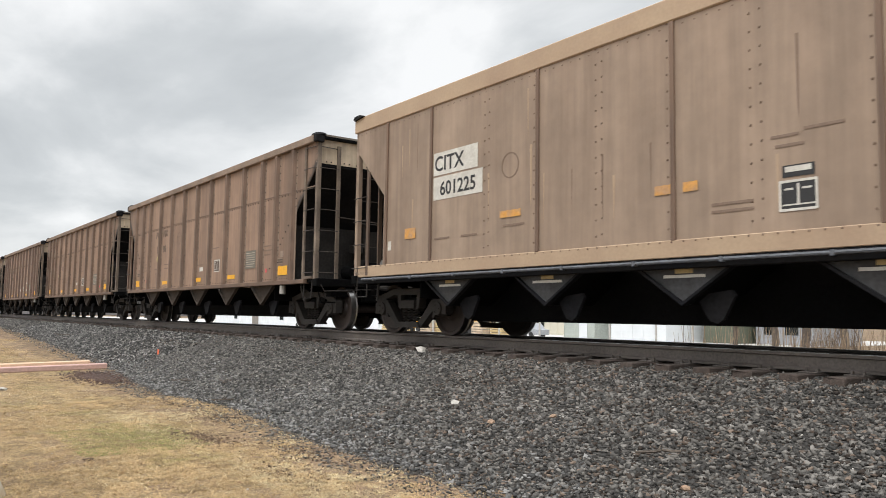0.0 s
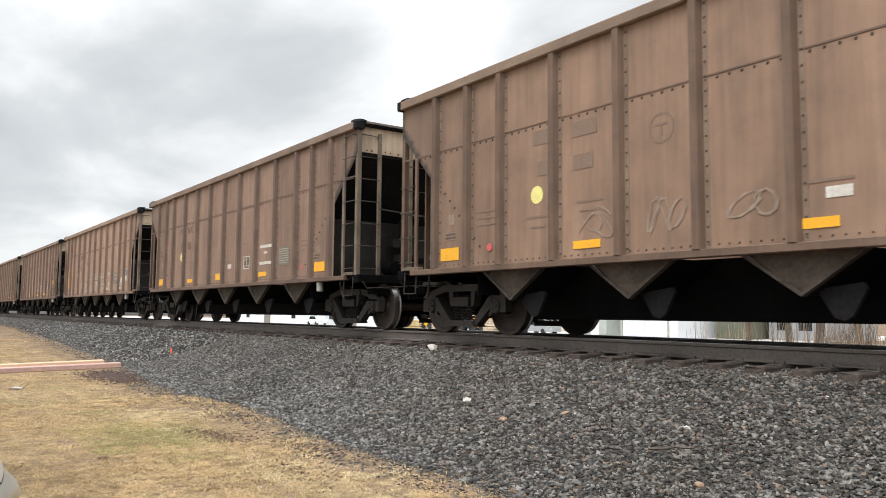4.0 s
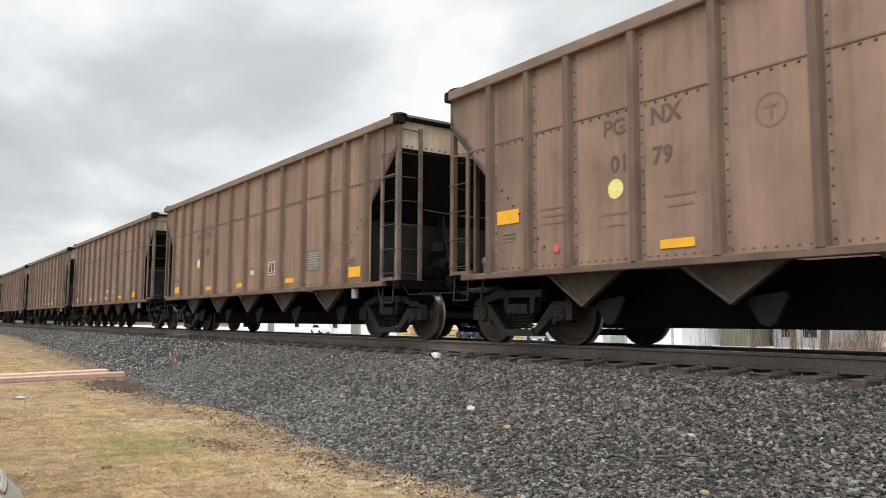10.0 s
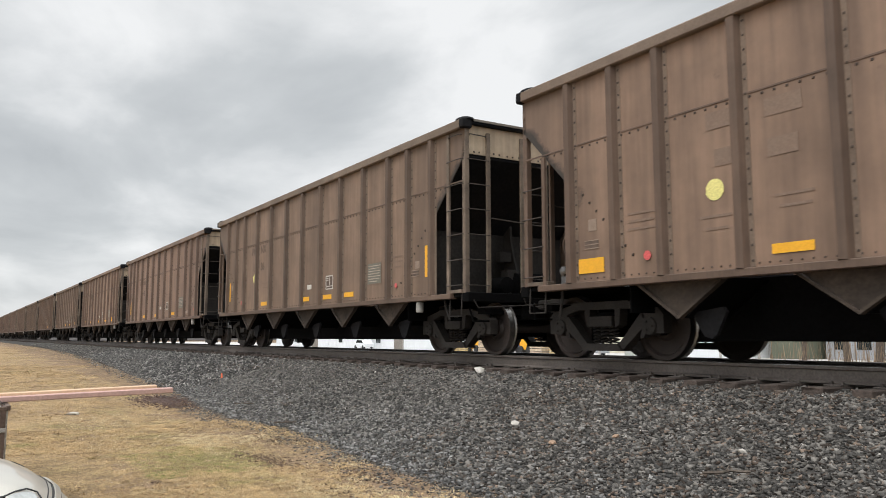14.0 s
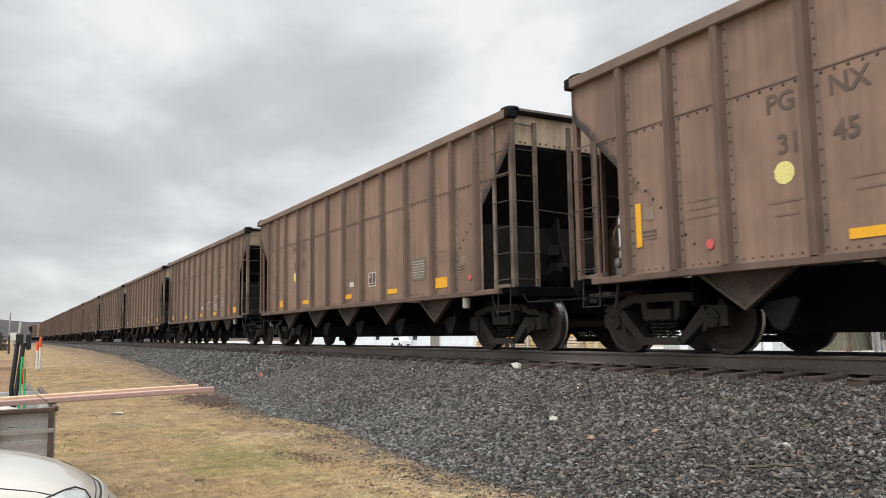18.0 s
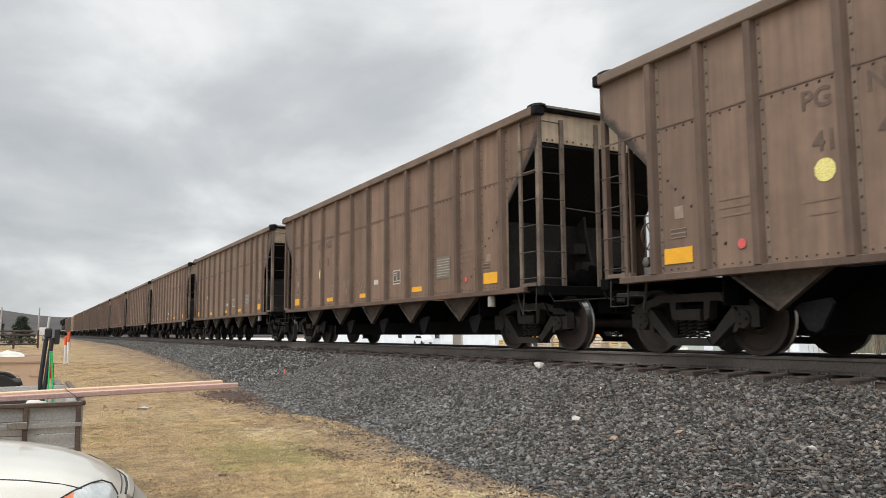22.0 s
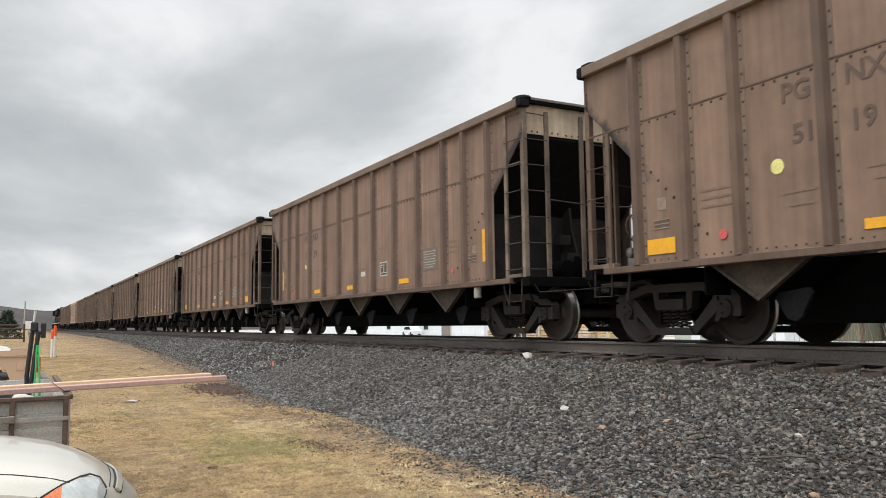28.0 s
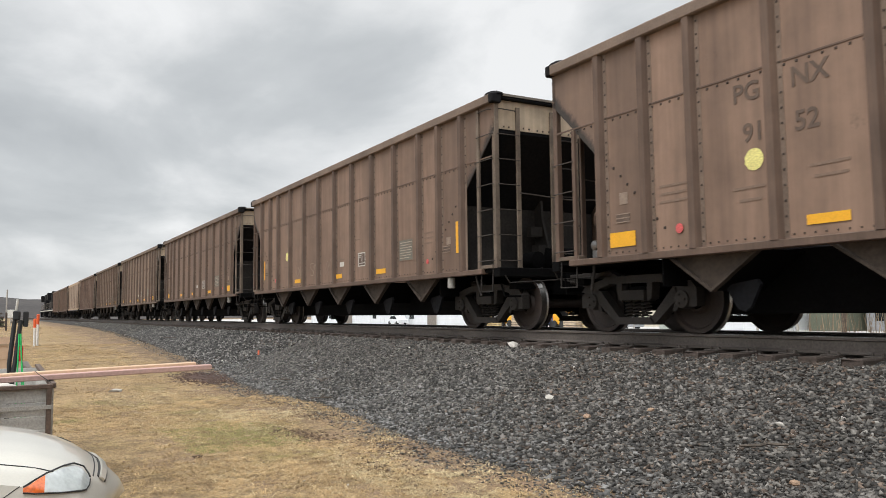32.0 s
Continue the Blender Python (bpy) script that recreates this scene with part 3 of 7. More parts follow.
gx = [-3000, -1500, -700, -400, -250, -180, -140, -110, -90, -75] + [-65 + 0.5 * i for i in range(150)] + [12, 20, 40, 90, 200, 500, 1500, 3000]
gy = [-3000, -1200, -500, -200, -90, -45, -25, -16, -11] + [-8 + 0.4 * i for i in range(34)] + [6, 8, 10, 12, 14, 18, 25, 40, 70, 120, 250, 600, 1500, 3000]
tagged(new("ground", grid_mesh("ground", gx, gy, ground_z, M["earth"])), "dry winter lawn with bare brown soil patches", "ground", kind="structure")


def toe_y(x):
    """The foot of the near slope wanders, and draws in towards the track far down the line."""
    foot = float(np.interp(-x, (0, 7, 10, 12.5, 14.2, 17, 20, 28, 38, 60, 120), (4.40, 4.45, 4.65, 4.92, 4.45, 4.60, 4.92, 5.25, 5.75, 6.3, 6.5)))
    return foot + 0.10 * noise.noise((x * 0.9, 3.1, 0)) + 0.09 * noise.noise((x * 2.7, 8.0, 0))


def bed_z(x, y):
    """The crushed-stone bank that carries the track."""
    near = toe_y(x)
    foot = lawn_z(x) - 0.06
    top = TRACK_Y - 1.40
    if y < top:
        k = (y - near) / (top - near)
        return foot + (-0.295 - foot) * k + 0.03 * math.sin(k * 6) * noise.noise((x * 0.8, y * 0.8, 5))
    if y < TRACK_Y - 1.0:
        return -0.295 + (BED_Z - 0.02 + 0.295) * (y - top) / 0.40
    if y > TRACK_Y + SHOULDER:
        k = (y - TRACK_Y - SHOULDER) / 2.6
        return BED_Z + (-1.95 - BED_Z) * k
    return BED_Z - 0.02


bx = [-900, -500, -300, -200, -150, -120, -100, -85] + [-75 + 0.3 * i for i in range(290)] + [14, 18, 25, 40, 80, 200, 600]
verts, faces = [], []
rows_y = 21
for x in bx:
    near = toe_y(x)
    ys_ = [near - 0.15 + (TRACK_Y - 1.40 - near + 0.15) * i / 12 for i in range(13)] + [TRACK_Y - 1.0, TRACK_Y - 0.6, TRACK_Y, TRACK_Y + 0.6, TRACK_Y + 1.2, TRACK_Y + SHOULDER, TRACK_Y + 3.0, TRACK_Y + SHOULDER + 2.6]
    verts += [(x, y, bed_z(x, y)) for y in ys_]
for i in range(len(bx) - 1):
    for j in range(rows_y - 1):
        a = i * rows_y + j
        faces.append((a, a + rows_y, a + rows_y + 1, a + 1))
me = bpy.data.meshes.new("ballast_bank")
me.from_pydata(verts, [], faces)
me.materials.append(M["ballast"])
me.polygons.foreach_set("use_smooth", [True] * len(faces))
tagged(new("ballast_bank", me), "dark grey crushed-stone railway bank", "ballast", kind="structure")


def scatter(name, count, place, size, mat, label, category, seed):
    """Loose angular pieces in one mesh: jittered blocks, each turned at random."""
    g = np.random.default_rng(seed)
    shard = np.array([(-1, -1, -1), (1, -1, -1), (1, 1, -1), (-1, 1, -1), (-1, -1, 1), (1, -1, 1), (1, 1, 1), (-1, 1, 1)], float)
    pts = np.array([place(g) for _ in range(count)])
    n = len(pts)
    # each lies on its broad side, turned at random and tipped a little
    yaw, tip, way = g.uniform(0, 2 * np.pi, n), g.normal(0, 0.5, n), g.uniform(0, 2 * np.pi, n)
    w, z = np.cos(tip / 2) * np.cos(yaw / 2), np.cos(tip / 2) * np.sin(yaw / 2)
    x, y = np.sin(tip / 2) * np.cos(way), np.sin(tip / 2) * np.sin(way)
    R = np.stack([1 - 2 * (y * y + z * z), 2 * (x * y - z * w), 2 * (x * z + y * w), 2 * (x * y + z * w), 1 - 2 * (x * x + z * z), 2 * (y * z - x * w),
                  2 * (x * z - y * w), 2 * (y * z + x * w), 1 - 2 * (x * x + y * y)], -1).reshape(n, 3, 3)
    s = (size[0] + (size[1] - size[0]) * g.random(n) ** 1.4) * pts[:, 3]
    v = shard[None] * (g.uniform(0.5, 1.1, (n, 1, 3)) * np.array((1.05, 0.75, 0.48))) * g.uniform(0.45, 1.1, (n, 8, 1)) + g.uniform(-0.2, 0.2, (n, 8, 3))
    v = np.einsum("nij,nkj->nki", R, v) * s[:, None, None]
    v += pts[:, None, :3]
    corners = np.array([0, 3, 2, 1, 4, 5, 6, 7, 0, 1, 5, 4, 1, 2, 6, 5, 2, 3, 7, 6, 3, 0, 4, 7])
    me = bpy.data.meshes.new(name)
    me.vertices.add(n * 8); me.vertices.foreach_set("co", v.ravel())
    me.loops.add(n * 24); me.loops.foreach_set("vertex_index", (corners[None] + 8 * np.arange(n)[:, None]).ravel())
    me.polygons.add(n * 6); me.polygons.foreach_set("loop_start", (4 * np.arange(6 * n)))
    me.update(calc_edges=True); me.validate()
    me.materials.append(mat)
    return tagged(new(name, me), label, category, kind="stuff")


SLEEPER = 0.53


def on_bank(x0, x1, grow, y_low=None, spill=0.06):
    """Places on the near slope; the sleepers stay mostly clear, and stones stray out on the lawn."""
    def place(g):
        while True:
            x = g.uniform(x0, x1)
            if g.random() < spill:
                y = toe_y(x) - 0.7 * g.random() ** 1.8
            else:
                y = g.uniform(toe_y(x) - 0.15 if y_low is None else y_low, TRACK_Y - 0.86)
            if y > TRACK_Y - 1.33 and abs((x - 2.0 + SLEEPER / 2) % SLEEPER - SLEEPER / 2) < 0.15 and g.random() < 0.55:
                continue
            z = bed_z(x, max(y, toe_y(x)))
            return x, y, max(z, ground_z(x, y) - 0.003) + 0.004, grow * (0.62 if y < toe_y(x) + 0.15 else 1.0)
    return place


scatter("ballast_stones", 40000, on_bank(-9, 0.0, 1.0), (0.015, 0.040), M["stone"], "dark grey angular crushed ballast stones", "stones", 1)
scatter("ballast_stones", 48000, on_bank(-20, -9, 1.0), (0.016, 0.043), M["stone"], "dark grey angular crushed ballast stones", "stones", 2)
scatter("ballast_stones", 30000, on_bank(-45, -20, 1.0), (0.022, 0.056), M["farstone"], "dark grey angular crushed ballast stones", "stones", 3)
scatter("ballast_stones", 12000, on_bank(-90, -45, 2.0), (0.016, 0.036), M["stone"], "dark grey angular crushed ballast stones", "stones", 9)
scatter("pale_ballast_stones", 1300, on_bank(-24, 0, 1.0), (0.008, 0.034), M["palestone"], "scattered pale stones among dark ballast", "stones", 4)
scatter("brown_ballast_stones", 9000, on_bank(-9, 0, 1.0), (0.014, 0.040), M["brownstone"], "brown-grey stones among dark ballast", "stones", 8)
scatter("brown_ballast_stones", 3000, on_bank(-24, -9, 1.0), (0.010, 0.032), M["brownstone"], "rust-stained brown stones among dark ballast", "stones", 5)
scatter("brown_ballast_stones", 6500, on_bank(-24, 0, 1.0, TRACK_Y - 2.2, 0.0), (0.010, 0.032), M["brownstone"], "rust-stained brown stones beside the sleepers", "stones", 6)


def dusty_band(x0, x1):
    """Stones whitened with dust, in a band a little above the foot of the bank, thinning out at both ends."""
    def place(g):
        while True:
            x = g.uniform(x0, x1)
            up_bank = abs(g.normal(0.35, 0.6))
            if up_bank < 1.9 and g.random() < math.sin(math.pi * (x - x0) / (x1 - x0)) ** 0.5 and g.random() < 0.75 + 0.9 * noise.noise((x * 0.9, up_bank * 1.5, 2)):
                y = toe_y(x) - 0.1 + up_bank
                return x, y, max(bed_z(x, max(y, toe_y(x))), ground_z(x, y)) + 0.012, 1.0
    return place


scatter("dusty_ballast_stones", 8000, dusty_band(-22, -4.5), (0.012, 0.040), M["dustystone"], "dust-whitened grey stones low on the bank", "stones", 10)


def along_toe(g):
    x = g.uniform(-24, -1)
    y = toe_y(x) + g.uniform(-0.35, 1.1) * g.random()
    return x, y, max(bed_z(x, max(y, toe_y(x))), ground_z(x, y)) + 0.008, 1.0


scatter("dusty_grit", 5000, along_toe, (0.004, 0.013), M["grit"], "pale dusty grit along the foot of the bank", "grit", 7)

# rails: a head, a web and a foot, rolled in one length
RAIL = [(-0.07, -0.185), (0.07, -0.185), (0.07, -0.172), (0.012, -0.150), (0.010, -0.045), (0.036, -0.034), (0.036, -0.006), (0.028, 0.0),
        (-0.028, 0.0), (-0.036, -0.006), (-0.036, -0.034), (-0.010, -0.045), (-0.012, -0.150), (-0.07, -0.172)]
for side in (-1, 1):
    bm = bmesh.new()
    y0 = TRACK_Y + side * 0.755
    ring = []
    for x in (-700.0, 400.0):
        ring.append([bm.verts.new((x, y0 + a, b)) for a, b in RAIL])
    n = len(RAIL)
    for i in range(n):
        f = bm.faces.new((ring[0][i], ring[1][i], ring[1][(i + 1) % n], ring[0][(i + 1) % n]))
        f.material_index = 1 if i in (7,) else 0
    bm.faces.new(ring[0]); bm.faces.new(ring[1][::-1])
    rail = thing("rail", bm, [M["railside"], M["railtop"]], "rust-brown steel rail with a bright worn top", "rail", group="rails of the track", kind="structure")

# sleepers, the nearest as single pieces with their tie plates
track = tagged(new("track_bed"), "timber sleepers under the rails", "sleepers", kind="structure")
tie_meshes, plate_mesh = [], None
for v in range(4):
    bm = bmesh.new()
    r = random.Random(v)
    bevelbox(bm, -0.115, 0.115, -1.3, 1.3, -0.18, 0.0, 0.012)
    for vert in bm.verts:
        vert.co += Vector((r.uniform(-0.006, 0.006), r.uniform(-0.02, 0.02), r.uniform(-0.006, 0.004)))
    tie_meshes.append(mesh_of(bm, "sleeper", M["tie"]))
bm = bmesh.new()
for s in (-1, 1):
    bevelbox(bm, -0.10, 0.10, s * 0.755 - 0.18, s * 0.755 + 0.18, 0.0, 0.014, 0.004)
    for dx in (-0.06, 0.06):
        for dy in (-0.085, 0.085):
            box(bm, dx - 0.012, dx + 0.012, s * 0.755 + dy - 0.014, s * 0.755 + dy + 0.014, 0.012, 0.045)
plate_mesh = mesh_of(bm, "tie_plate", M["railside"])
for i in range(150):
    x = 2.0 - SLEEPER * i + RNG.uniform(-0.03, 0.03)
    o = part("sleeper", tie_meshes[i % 4], None, track, at=pose(x, TRACK_Y + RNG.uniform(-0.05, 0.05), -0.203, 0, 0, RNG.uniform(-1, 1)))
    o2 = part("tie_plate", plate_mesh, None, o)
bm = bmesh.new()
for i in range(150, 600):
    x = 2.0 - SLEEPER * i
    box(bm, x - 0.115, x + 0.115, TRACK_Y - 1.3, TRACK_Y + 1.3, -0.36, -0.203)
for i in range(1, 120):
    x = 2.0 + SLEEPER * i
    box(bm, x - 0.115, x + 0.115, TRACK_Y - 1.3, TRACK_Y + 1.3, -0.36, -0.203)
far_ties = part("far_sleepers", bm, M["tie"], track)
far_ties["kind"] = "stuff"


# ---- the coal cars ----
POST_X = [-6.21, -5.35, -4.55, -3.42, -2.26, -1.12, 0.0, 1.12, 2.26, 3.42, 4.55, 5.35, 6.21]
POCKET_X = [-4.42, -2.21, 0.0, 2.21, 4.42]
TRUCK_X, AXLE = 6.17, 0.89
HALF = 7.29                      # half the body's length
FLOOR_Z, CHORD_Z = 1.055, 3.89   # top of the side sill, underside of the top rail


def side_outline():
    return [(-6.27, FLOOR_Z), (6.27, FLOOR_Z), (6.27, 2.46), (7.17, 3.33), (7.27, 3.42), (7.27, CHORD_Z), (-7.27, CHORD_Z), (-7.27, 3.42), (-7.17, 3.33), (-6.27, 2.46)]


def stud(bm, x, y, z, s=0.012, out=-1):
    """A bolt head on a side sheet: a small four-sided button."""
    v = [bm.verts.new((x + a * s, y, z + b * s)) for a, b in ((-1, -1), (1, -1), (1, 1), (-1, 1))]
    w = [bm.verts.new((x + a * s * 0.6, y + out * s * 0.8, z + b * s * 0.6)) for a, b in ((-1, -1), (1, -1), (1, 1), (-1, 1))]
    bm.faces.new(w)
    for k in range(4):
        bm.faces.new((v[k], v[(k + 1) % 4], w[(k + 1) % 4], w[k]))


def build_running_gear(car):
    """Side frames, springs, bolsters and wheelsets under a car."""
    # a side frame out of bars: top member, two slanting struts, spring seat, columns and pedestals
    bm = bmesh.new()
    prism(bm, [(-0.62, 0.70), (0.62, 0.70), (0.52, 0.81), (-0.52, 0.81)], 0.17, at=-0.085)
    for s in (-1, 1):
        prism(bm, [(s * 0.50, 0.81), (s * 1.04, 0.69), (s * 1.13, 0.60), (s * 1.13, 0.36), (s * 1.00, 0.36), (s * 0.99, 0.52), (s * 0.78, 0.55), (s * 0.74, 0.64), (s * 0.52, 0.69)], 0.15, at=-0.075)
        prism(bm, [(s * 0.80, 0.62), (s * 0.70, 0.60), (s * 0.30, 0.20), (s * 0.38, 0.13), (s * 0.80, 0.46)], 0.15, at=-0.075)
        prism(bm, [(s * 0.25, 0.70), (s * 0.36, 0.70), (s * 0.33, 0.48), (s * 0.25, 0.44)], 0.15, at=-0.075)
        prism(bm, [(s * 0.70, 0.30), (s * 0.74, 0.44), (s * 0.80, 0.46), (s * 0.80, 0.36), (s * 0.76, 0.30)], 0.12, at=-0.06)
    prism(bm, [(-0.40, 0.12), (0.40, 0.12), (0.32, 0.22), (-0.32, 0.22)], 0.24, at=-0.12)
    frame_mesh = mesh_of(bm, "side_frame", M["truck"])
    bm = bmesh.new()
    for k in range(3):
        cx = -0.16 + 0.16 * k
        pts = [(cx + 0.068 * math.cos(a), 0.068 * math.sin(a), 0.225 + 0.235 * a / (2 * math.pi * 5)) for a in [2 * math.pi * i / 7 for i in range(36)]]
        tube(bm, pts, 0.013, 4)
    spring_mesh = mesh_of(bm, "spring_nest", M["truck"], True)
    bm = bmesh.new()
    prism(bm, [(-0.22, 0.46), (0.22, 0.46), (0.22, 0.60), (-0.22, 0.60)], 0.10, at=-0.05)
    end_mesh = mesh_of(bm, "bolster_end", M["truck"])
    bm = bmesh.new()
    lathe(bm, [(0.05, -0.11), (0.115, -0.10), (0.125, -0.06), (0.13, 0.07), (0.10, 0.09)], seg=16)
    for a in range(3):
        c = Vector((0.065 * math.cos(a * 2.1), -0.12, 0.065 * math.sin(a * 2.1)))
        box(bm, c.x - 0.014, c.x + 0.014, -0.125, -0.098, c.z - 0.014, c.z + 0.014)
    cap_mesh = mesh_of(bm, "bearing", M["truck"], True)
    bm = bmesh.new()
    lathe(bm, [(0.457, -0.065), (0.457, 0.045), (0.485, 0.058), (0.485, 0.072), (0.40, 0.072), (0.37, 0.045), (0.19, 0.02), (0.15, 0.075), (0.13, 0.08), (0.13, -0.07), (0.16, -0.065), (0.20, -0.015), (0.375, -0.03), (0.405, -0.065)][::-1], seg=28, caps=False)
    for f in bm.faces:
        c = f.calc_center_median()
        if abs(math.hypot(c.x, c.z) - 0.457) < 0.02 and -0.06 < c.y < 0.055:
            f.material_index = 1
    wheel_mesh = mesh_of(bm, "wheel", [M["wheel"], M["tread"]], True)
    bm = bmesh.new()
    lathe(bm, [(0.075, -1.02), (0.085, -0.80), (0.085, -0.6), (0.078, 0), (0.085, 0.6), (0.085, 0.8), (0.075, 1.02)], seg=14)
    axle_mesh = mesh_of(bm, "wheelset", M["wheel"], True)
    bm = bmesh.new()
    bevelbox(bm, -0.2, 0.2, -1.02, 1.02, 0.44, 0.66, 0.03)
    box(bm, -0.32, 0.32, -0.35, 0.35, 0.62, 0.74)
    bolster_mesh = mesh_of(bm, "bolster", M["under"])
    bm = bmesh.new()
    for s in (-1, 1):
        tube(bm, [(s * 0.42, -0.72, 0.36), (s * 0.42, 0.72, 0.36)], 0.05, 8)
        box(bm, s * 0.42 - 0.03, s * 0.42 + 0.06, -0.86, -0.66, 0.26, 0.52)
        box(bm, s * 0.42 - 0.03, s * 0.42 + 0.06, 0.66, 0.86, 0.26, 0.52)
    tube(bm, [(-0.42, 0, 0.4), (0.42, 0.1, 0.4)], 0.02, 6)
    beam_mesh = mesh_of(bm, "brake_beam", M["under"])
    for tx in (-TRUCK_X, TRUCK_X):
        part("bolster", bolster_mesh, None, car, at=pose(tx, 0, 0))
        part("brake_beam", beam_mesh, None, car, at=pose(tx, 0, 0))
        for s in (-1, 1):
            fr = part("side_frame", frame_mesh, None, car, at=pose(tx, s * 1.0, 0))
            part("spring_nest", spring_mesh, None, fr)
            part("bolster_end", end_mesh, None, fr, at=pose(0, s * 0.06, 0))
            for a in (-AXLE, AXLE):
                part("bearing", cap_mesh, None, fr, at=pose(a, 0.0, 0.457, 0, 0, 0 if s < 0 else 180))
        for a in (-AXLE, AXLE):
            ws = part("wheelset", axle_mesh, None, car, at=pose(tx + a, 0, 0.457))
            part("wheel", wheel_mesh, None, ws, at=pose(0, -0.755, 0))
            part("wheel", wheel_mesh, None, ws, at=pose(0, 0.755, 0, 0, 0, 180))


def build_hopper(style):
    """A five-pocket coal hopper; style 'ribbed' has outside posts, 'smooth' flat riveted sides and painted pockets."""
    smooth = style == "smooth"
    paint, chord, postm = (M["tan"], M["tanlight"], M["tan"]) if smooth else (M["paint"], M["chord"], M["post"])
    car = new("hopper_car")
    car["category"] = "railway car"
    for s in (-1, 1):
        bm = bmesh.new()
        prism(bm, side_outline(), s * -0.02, at=s * 1.575)
        part("side_sheet", bm, paint, car)
        # top rail
        bm = bmesh.new()
        bevelbox(bm, -HALF + (0.06 if not smooth else -0.05), HALF - (0.06 if not smooth else -0.05), s * 1.50, s * 1.665 if not smooth else s * 1.60, CHORD_Z if not smooth else 3.76, ZT, 0.015)
        part("top_rail", bm, chord, car)
        if not smooth:
            # a lip that runs along the middle of the top rail, dented where loaders struck it
            bm = bmesh.new()
            bevelbox(bm, -5.36, 5.36, min(s * 1.53, s * 1.60), max(s * 1.53, s * 1.60), ZT + 0.001, ZT + 0.032, 0.006)
            part("rail_lip", bm, postm, car)
        # sill: an angle under the side sheet
        bm = bmesh.new()
        if smooth:
            bevelbox(bm, -7.1, 7.1, s * 1.54, s * 1.60, 1.02, 1.22, 0.008)
            part("side_sill", bm, M["tanlight"], car, "pale tan side sill")
            bm = bmesh.new()
            bevelbox(bm, -7.1, 7.1, s * 1.45, s * 1.59, 0.90, 1.018, 0.008)
            lower = part("lower_sill", bm, M["black"], car)
            bm = bmesh.new()
            tube(bm, [(-6.9, s * 1.625, 0.975), (6.9, s * 1.625, 0.975)], 0.021, 8)
            for k in range(12):
                box(bm, -6.5 + 1.18 * k, -6.46 + 1.18 * k, min(s * 1.588, s * 1.65), max(s * 1.588, s * 1.65), 0.945, 1.002)
            part("air_pipe", bm, M["bluesteel"], lower, "blue-grey air pipe with clamps")
        else:
            bevelbox(bm, -6.9, 6.9, s * 1.50, s * 1.64, 0.965, FLOOR_Z, 0.008)
            part("side_sill", bm, postm, car)
    # posts
    if smooth:
        bm = bmesh.new()
        bevelbox(bm, -0.03, 0.03, -0.03, 0.0, FLOOR_Z + 0.16, 3.755, 0.006)
        pm = mesh_of(bm, "side_post", M["tandark"])
        xs = [-6.17, -4.81, -2.28, -0.04, 2.24, 4.81, 6.17]
    else:
        bm = bmesh.new()
        prism(bm, [(-0.085, 0.0), (-0.05, -0.075), (0.05, -0.075), (0.085, 0.0)], CHORD_Z - FLOOR_Z, axis="z", at=FLOOR_Z)
        n0 = len(bm.faces)
        box(bm, 0.087, 0.150, -0.006, 0.0, FLOOR_Z + 0.01, CHORD_Z)
        bm.faces.ensure_lookup_table()
        for f in bm.faces[n0:]:
            f.material_index = 1
        pm = mesh_of(bm, "side_post", [postm, M["chord"]])
        xs = POST_X
    for x in xs:
        part("side_post", pm, None, car, at=pose(x, -1.575, 0))
        part("side_post", pm, None, car, at=pose(x, 1.575, 0, 0, 0, 180))
    # bolt heads and the lap seam
    for s in (-1, 1):
        bm = bmesh.new()
        cols = [-3.44, -3.34, -2.36, -1.22, -1.12, -0.12, 0.93, 1.05, 2.16, 3.30, 3.42] if smooth else [x + 0.119 for x in POST_X]
        if smooth:
            for x in cols:
                for k in range(13):
                    stud(bm, x, s * 1.575, 1.35 + 0.2 * k + (0.02 if x in (-3.34, -1.12, 1.05, 3.42) else 0.0), 0.0115, s)
            for k in range(90):
                stud(bm, -7.1 + 0.16 * k, s * 1.575, 3.70, 0.009, s)
                stud(bm, -7.1 + 0.16 * k, s * 1.60, 1.20, 0.010, s)
        else:
            for x in cols:
                for k in range(17):
                    z = 1.13 + 0.168 * k
                    if abs(x) < 6.3 or z > 2.5 + (abs(x) - 6.3):
                        stud(bm, x, s * 1.581, z, 0.013, s)
            for k in range(92):
                stud(bm, -6.85 + 0.15 * k, s * 1.575, 2.935, 0.015, s)
            for k in range(100):
                stud(bm, -6.2 + 0.124 * k, s * 1.575, 1.10, 0.011, s)
            for e in (-1, 1):
                for k in range(9):
                    stud(bm, e * (5.05 + 0.13 * k), s * 1.575, 1.35 + 0.13 * k, 0.018, s)
        part("bolt_row", bm, M["bolt"] if not smooth else M["tandark"], car)["kind"] = "stuff"
        if not smooth:
            bm = bmesh.new()
            bevelbox(bm, -7.2, 7.2, s * 1.575, s * 1.583, 2.966, 2.992, 0.003)
            part("lap_seam", bm, M["post"], car)
    # ends
    bm = bmesh.new()
    tube(bm, [(0, -0.225, 0), (0.035, -0.215, 0), (0.035, 0.215, 0), (0, 0.225, 0)], 0.0095, 6)
    end_rung = mesh_of(bm, "end_rung", M["rung"])
    bm = bmesh.new()
    tube(bm, [(-0.23, 0.02, 0), (-0.22, -0.035, 0), (0.22, -0.035, 0), (0.23, 0.02, 0)], 0.0095, 6)
    side_rung = mesh_of(bm, "side_rung", M["rung"])
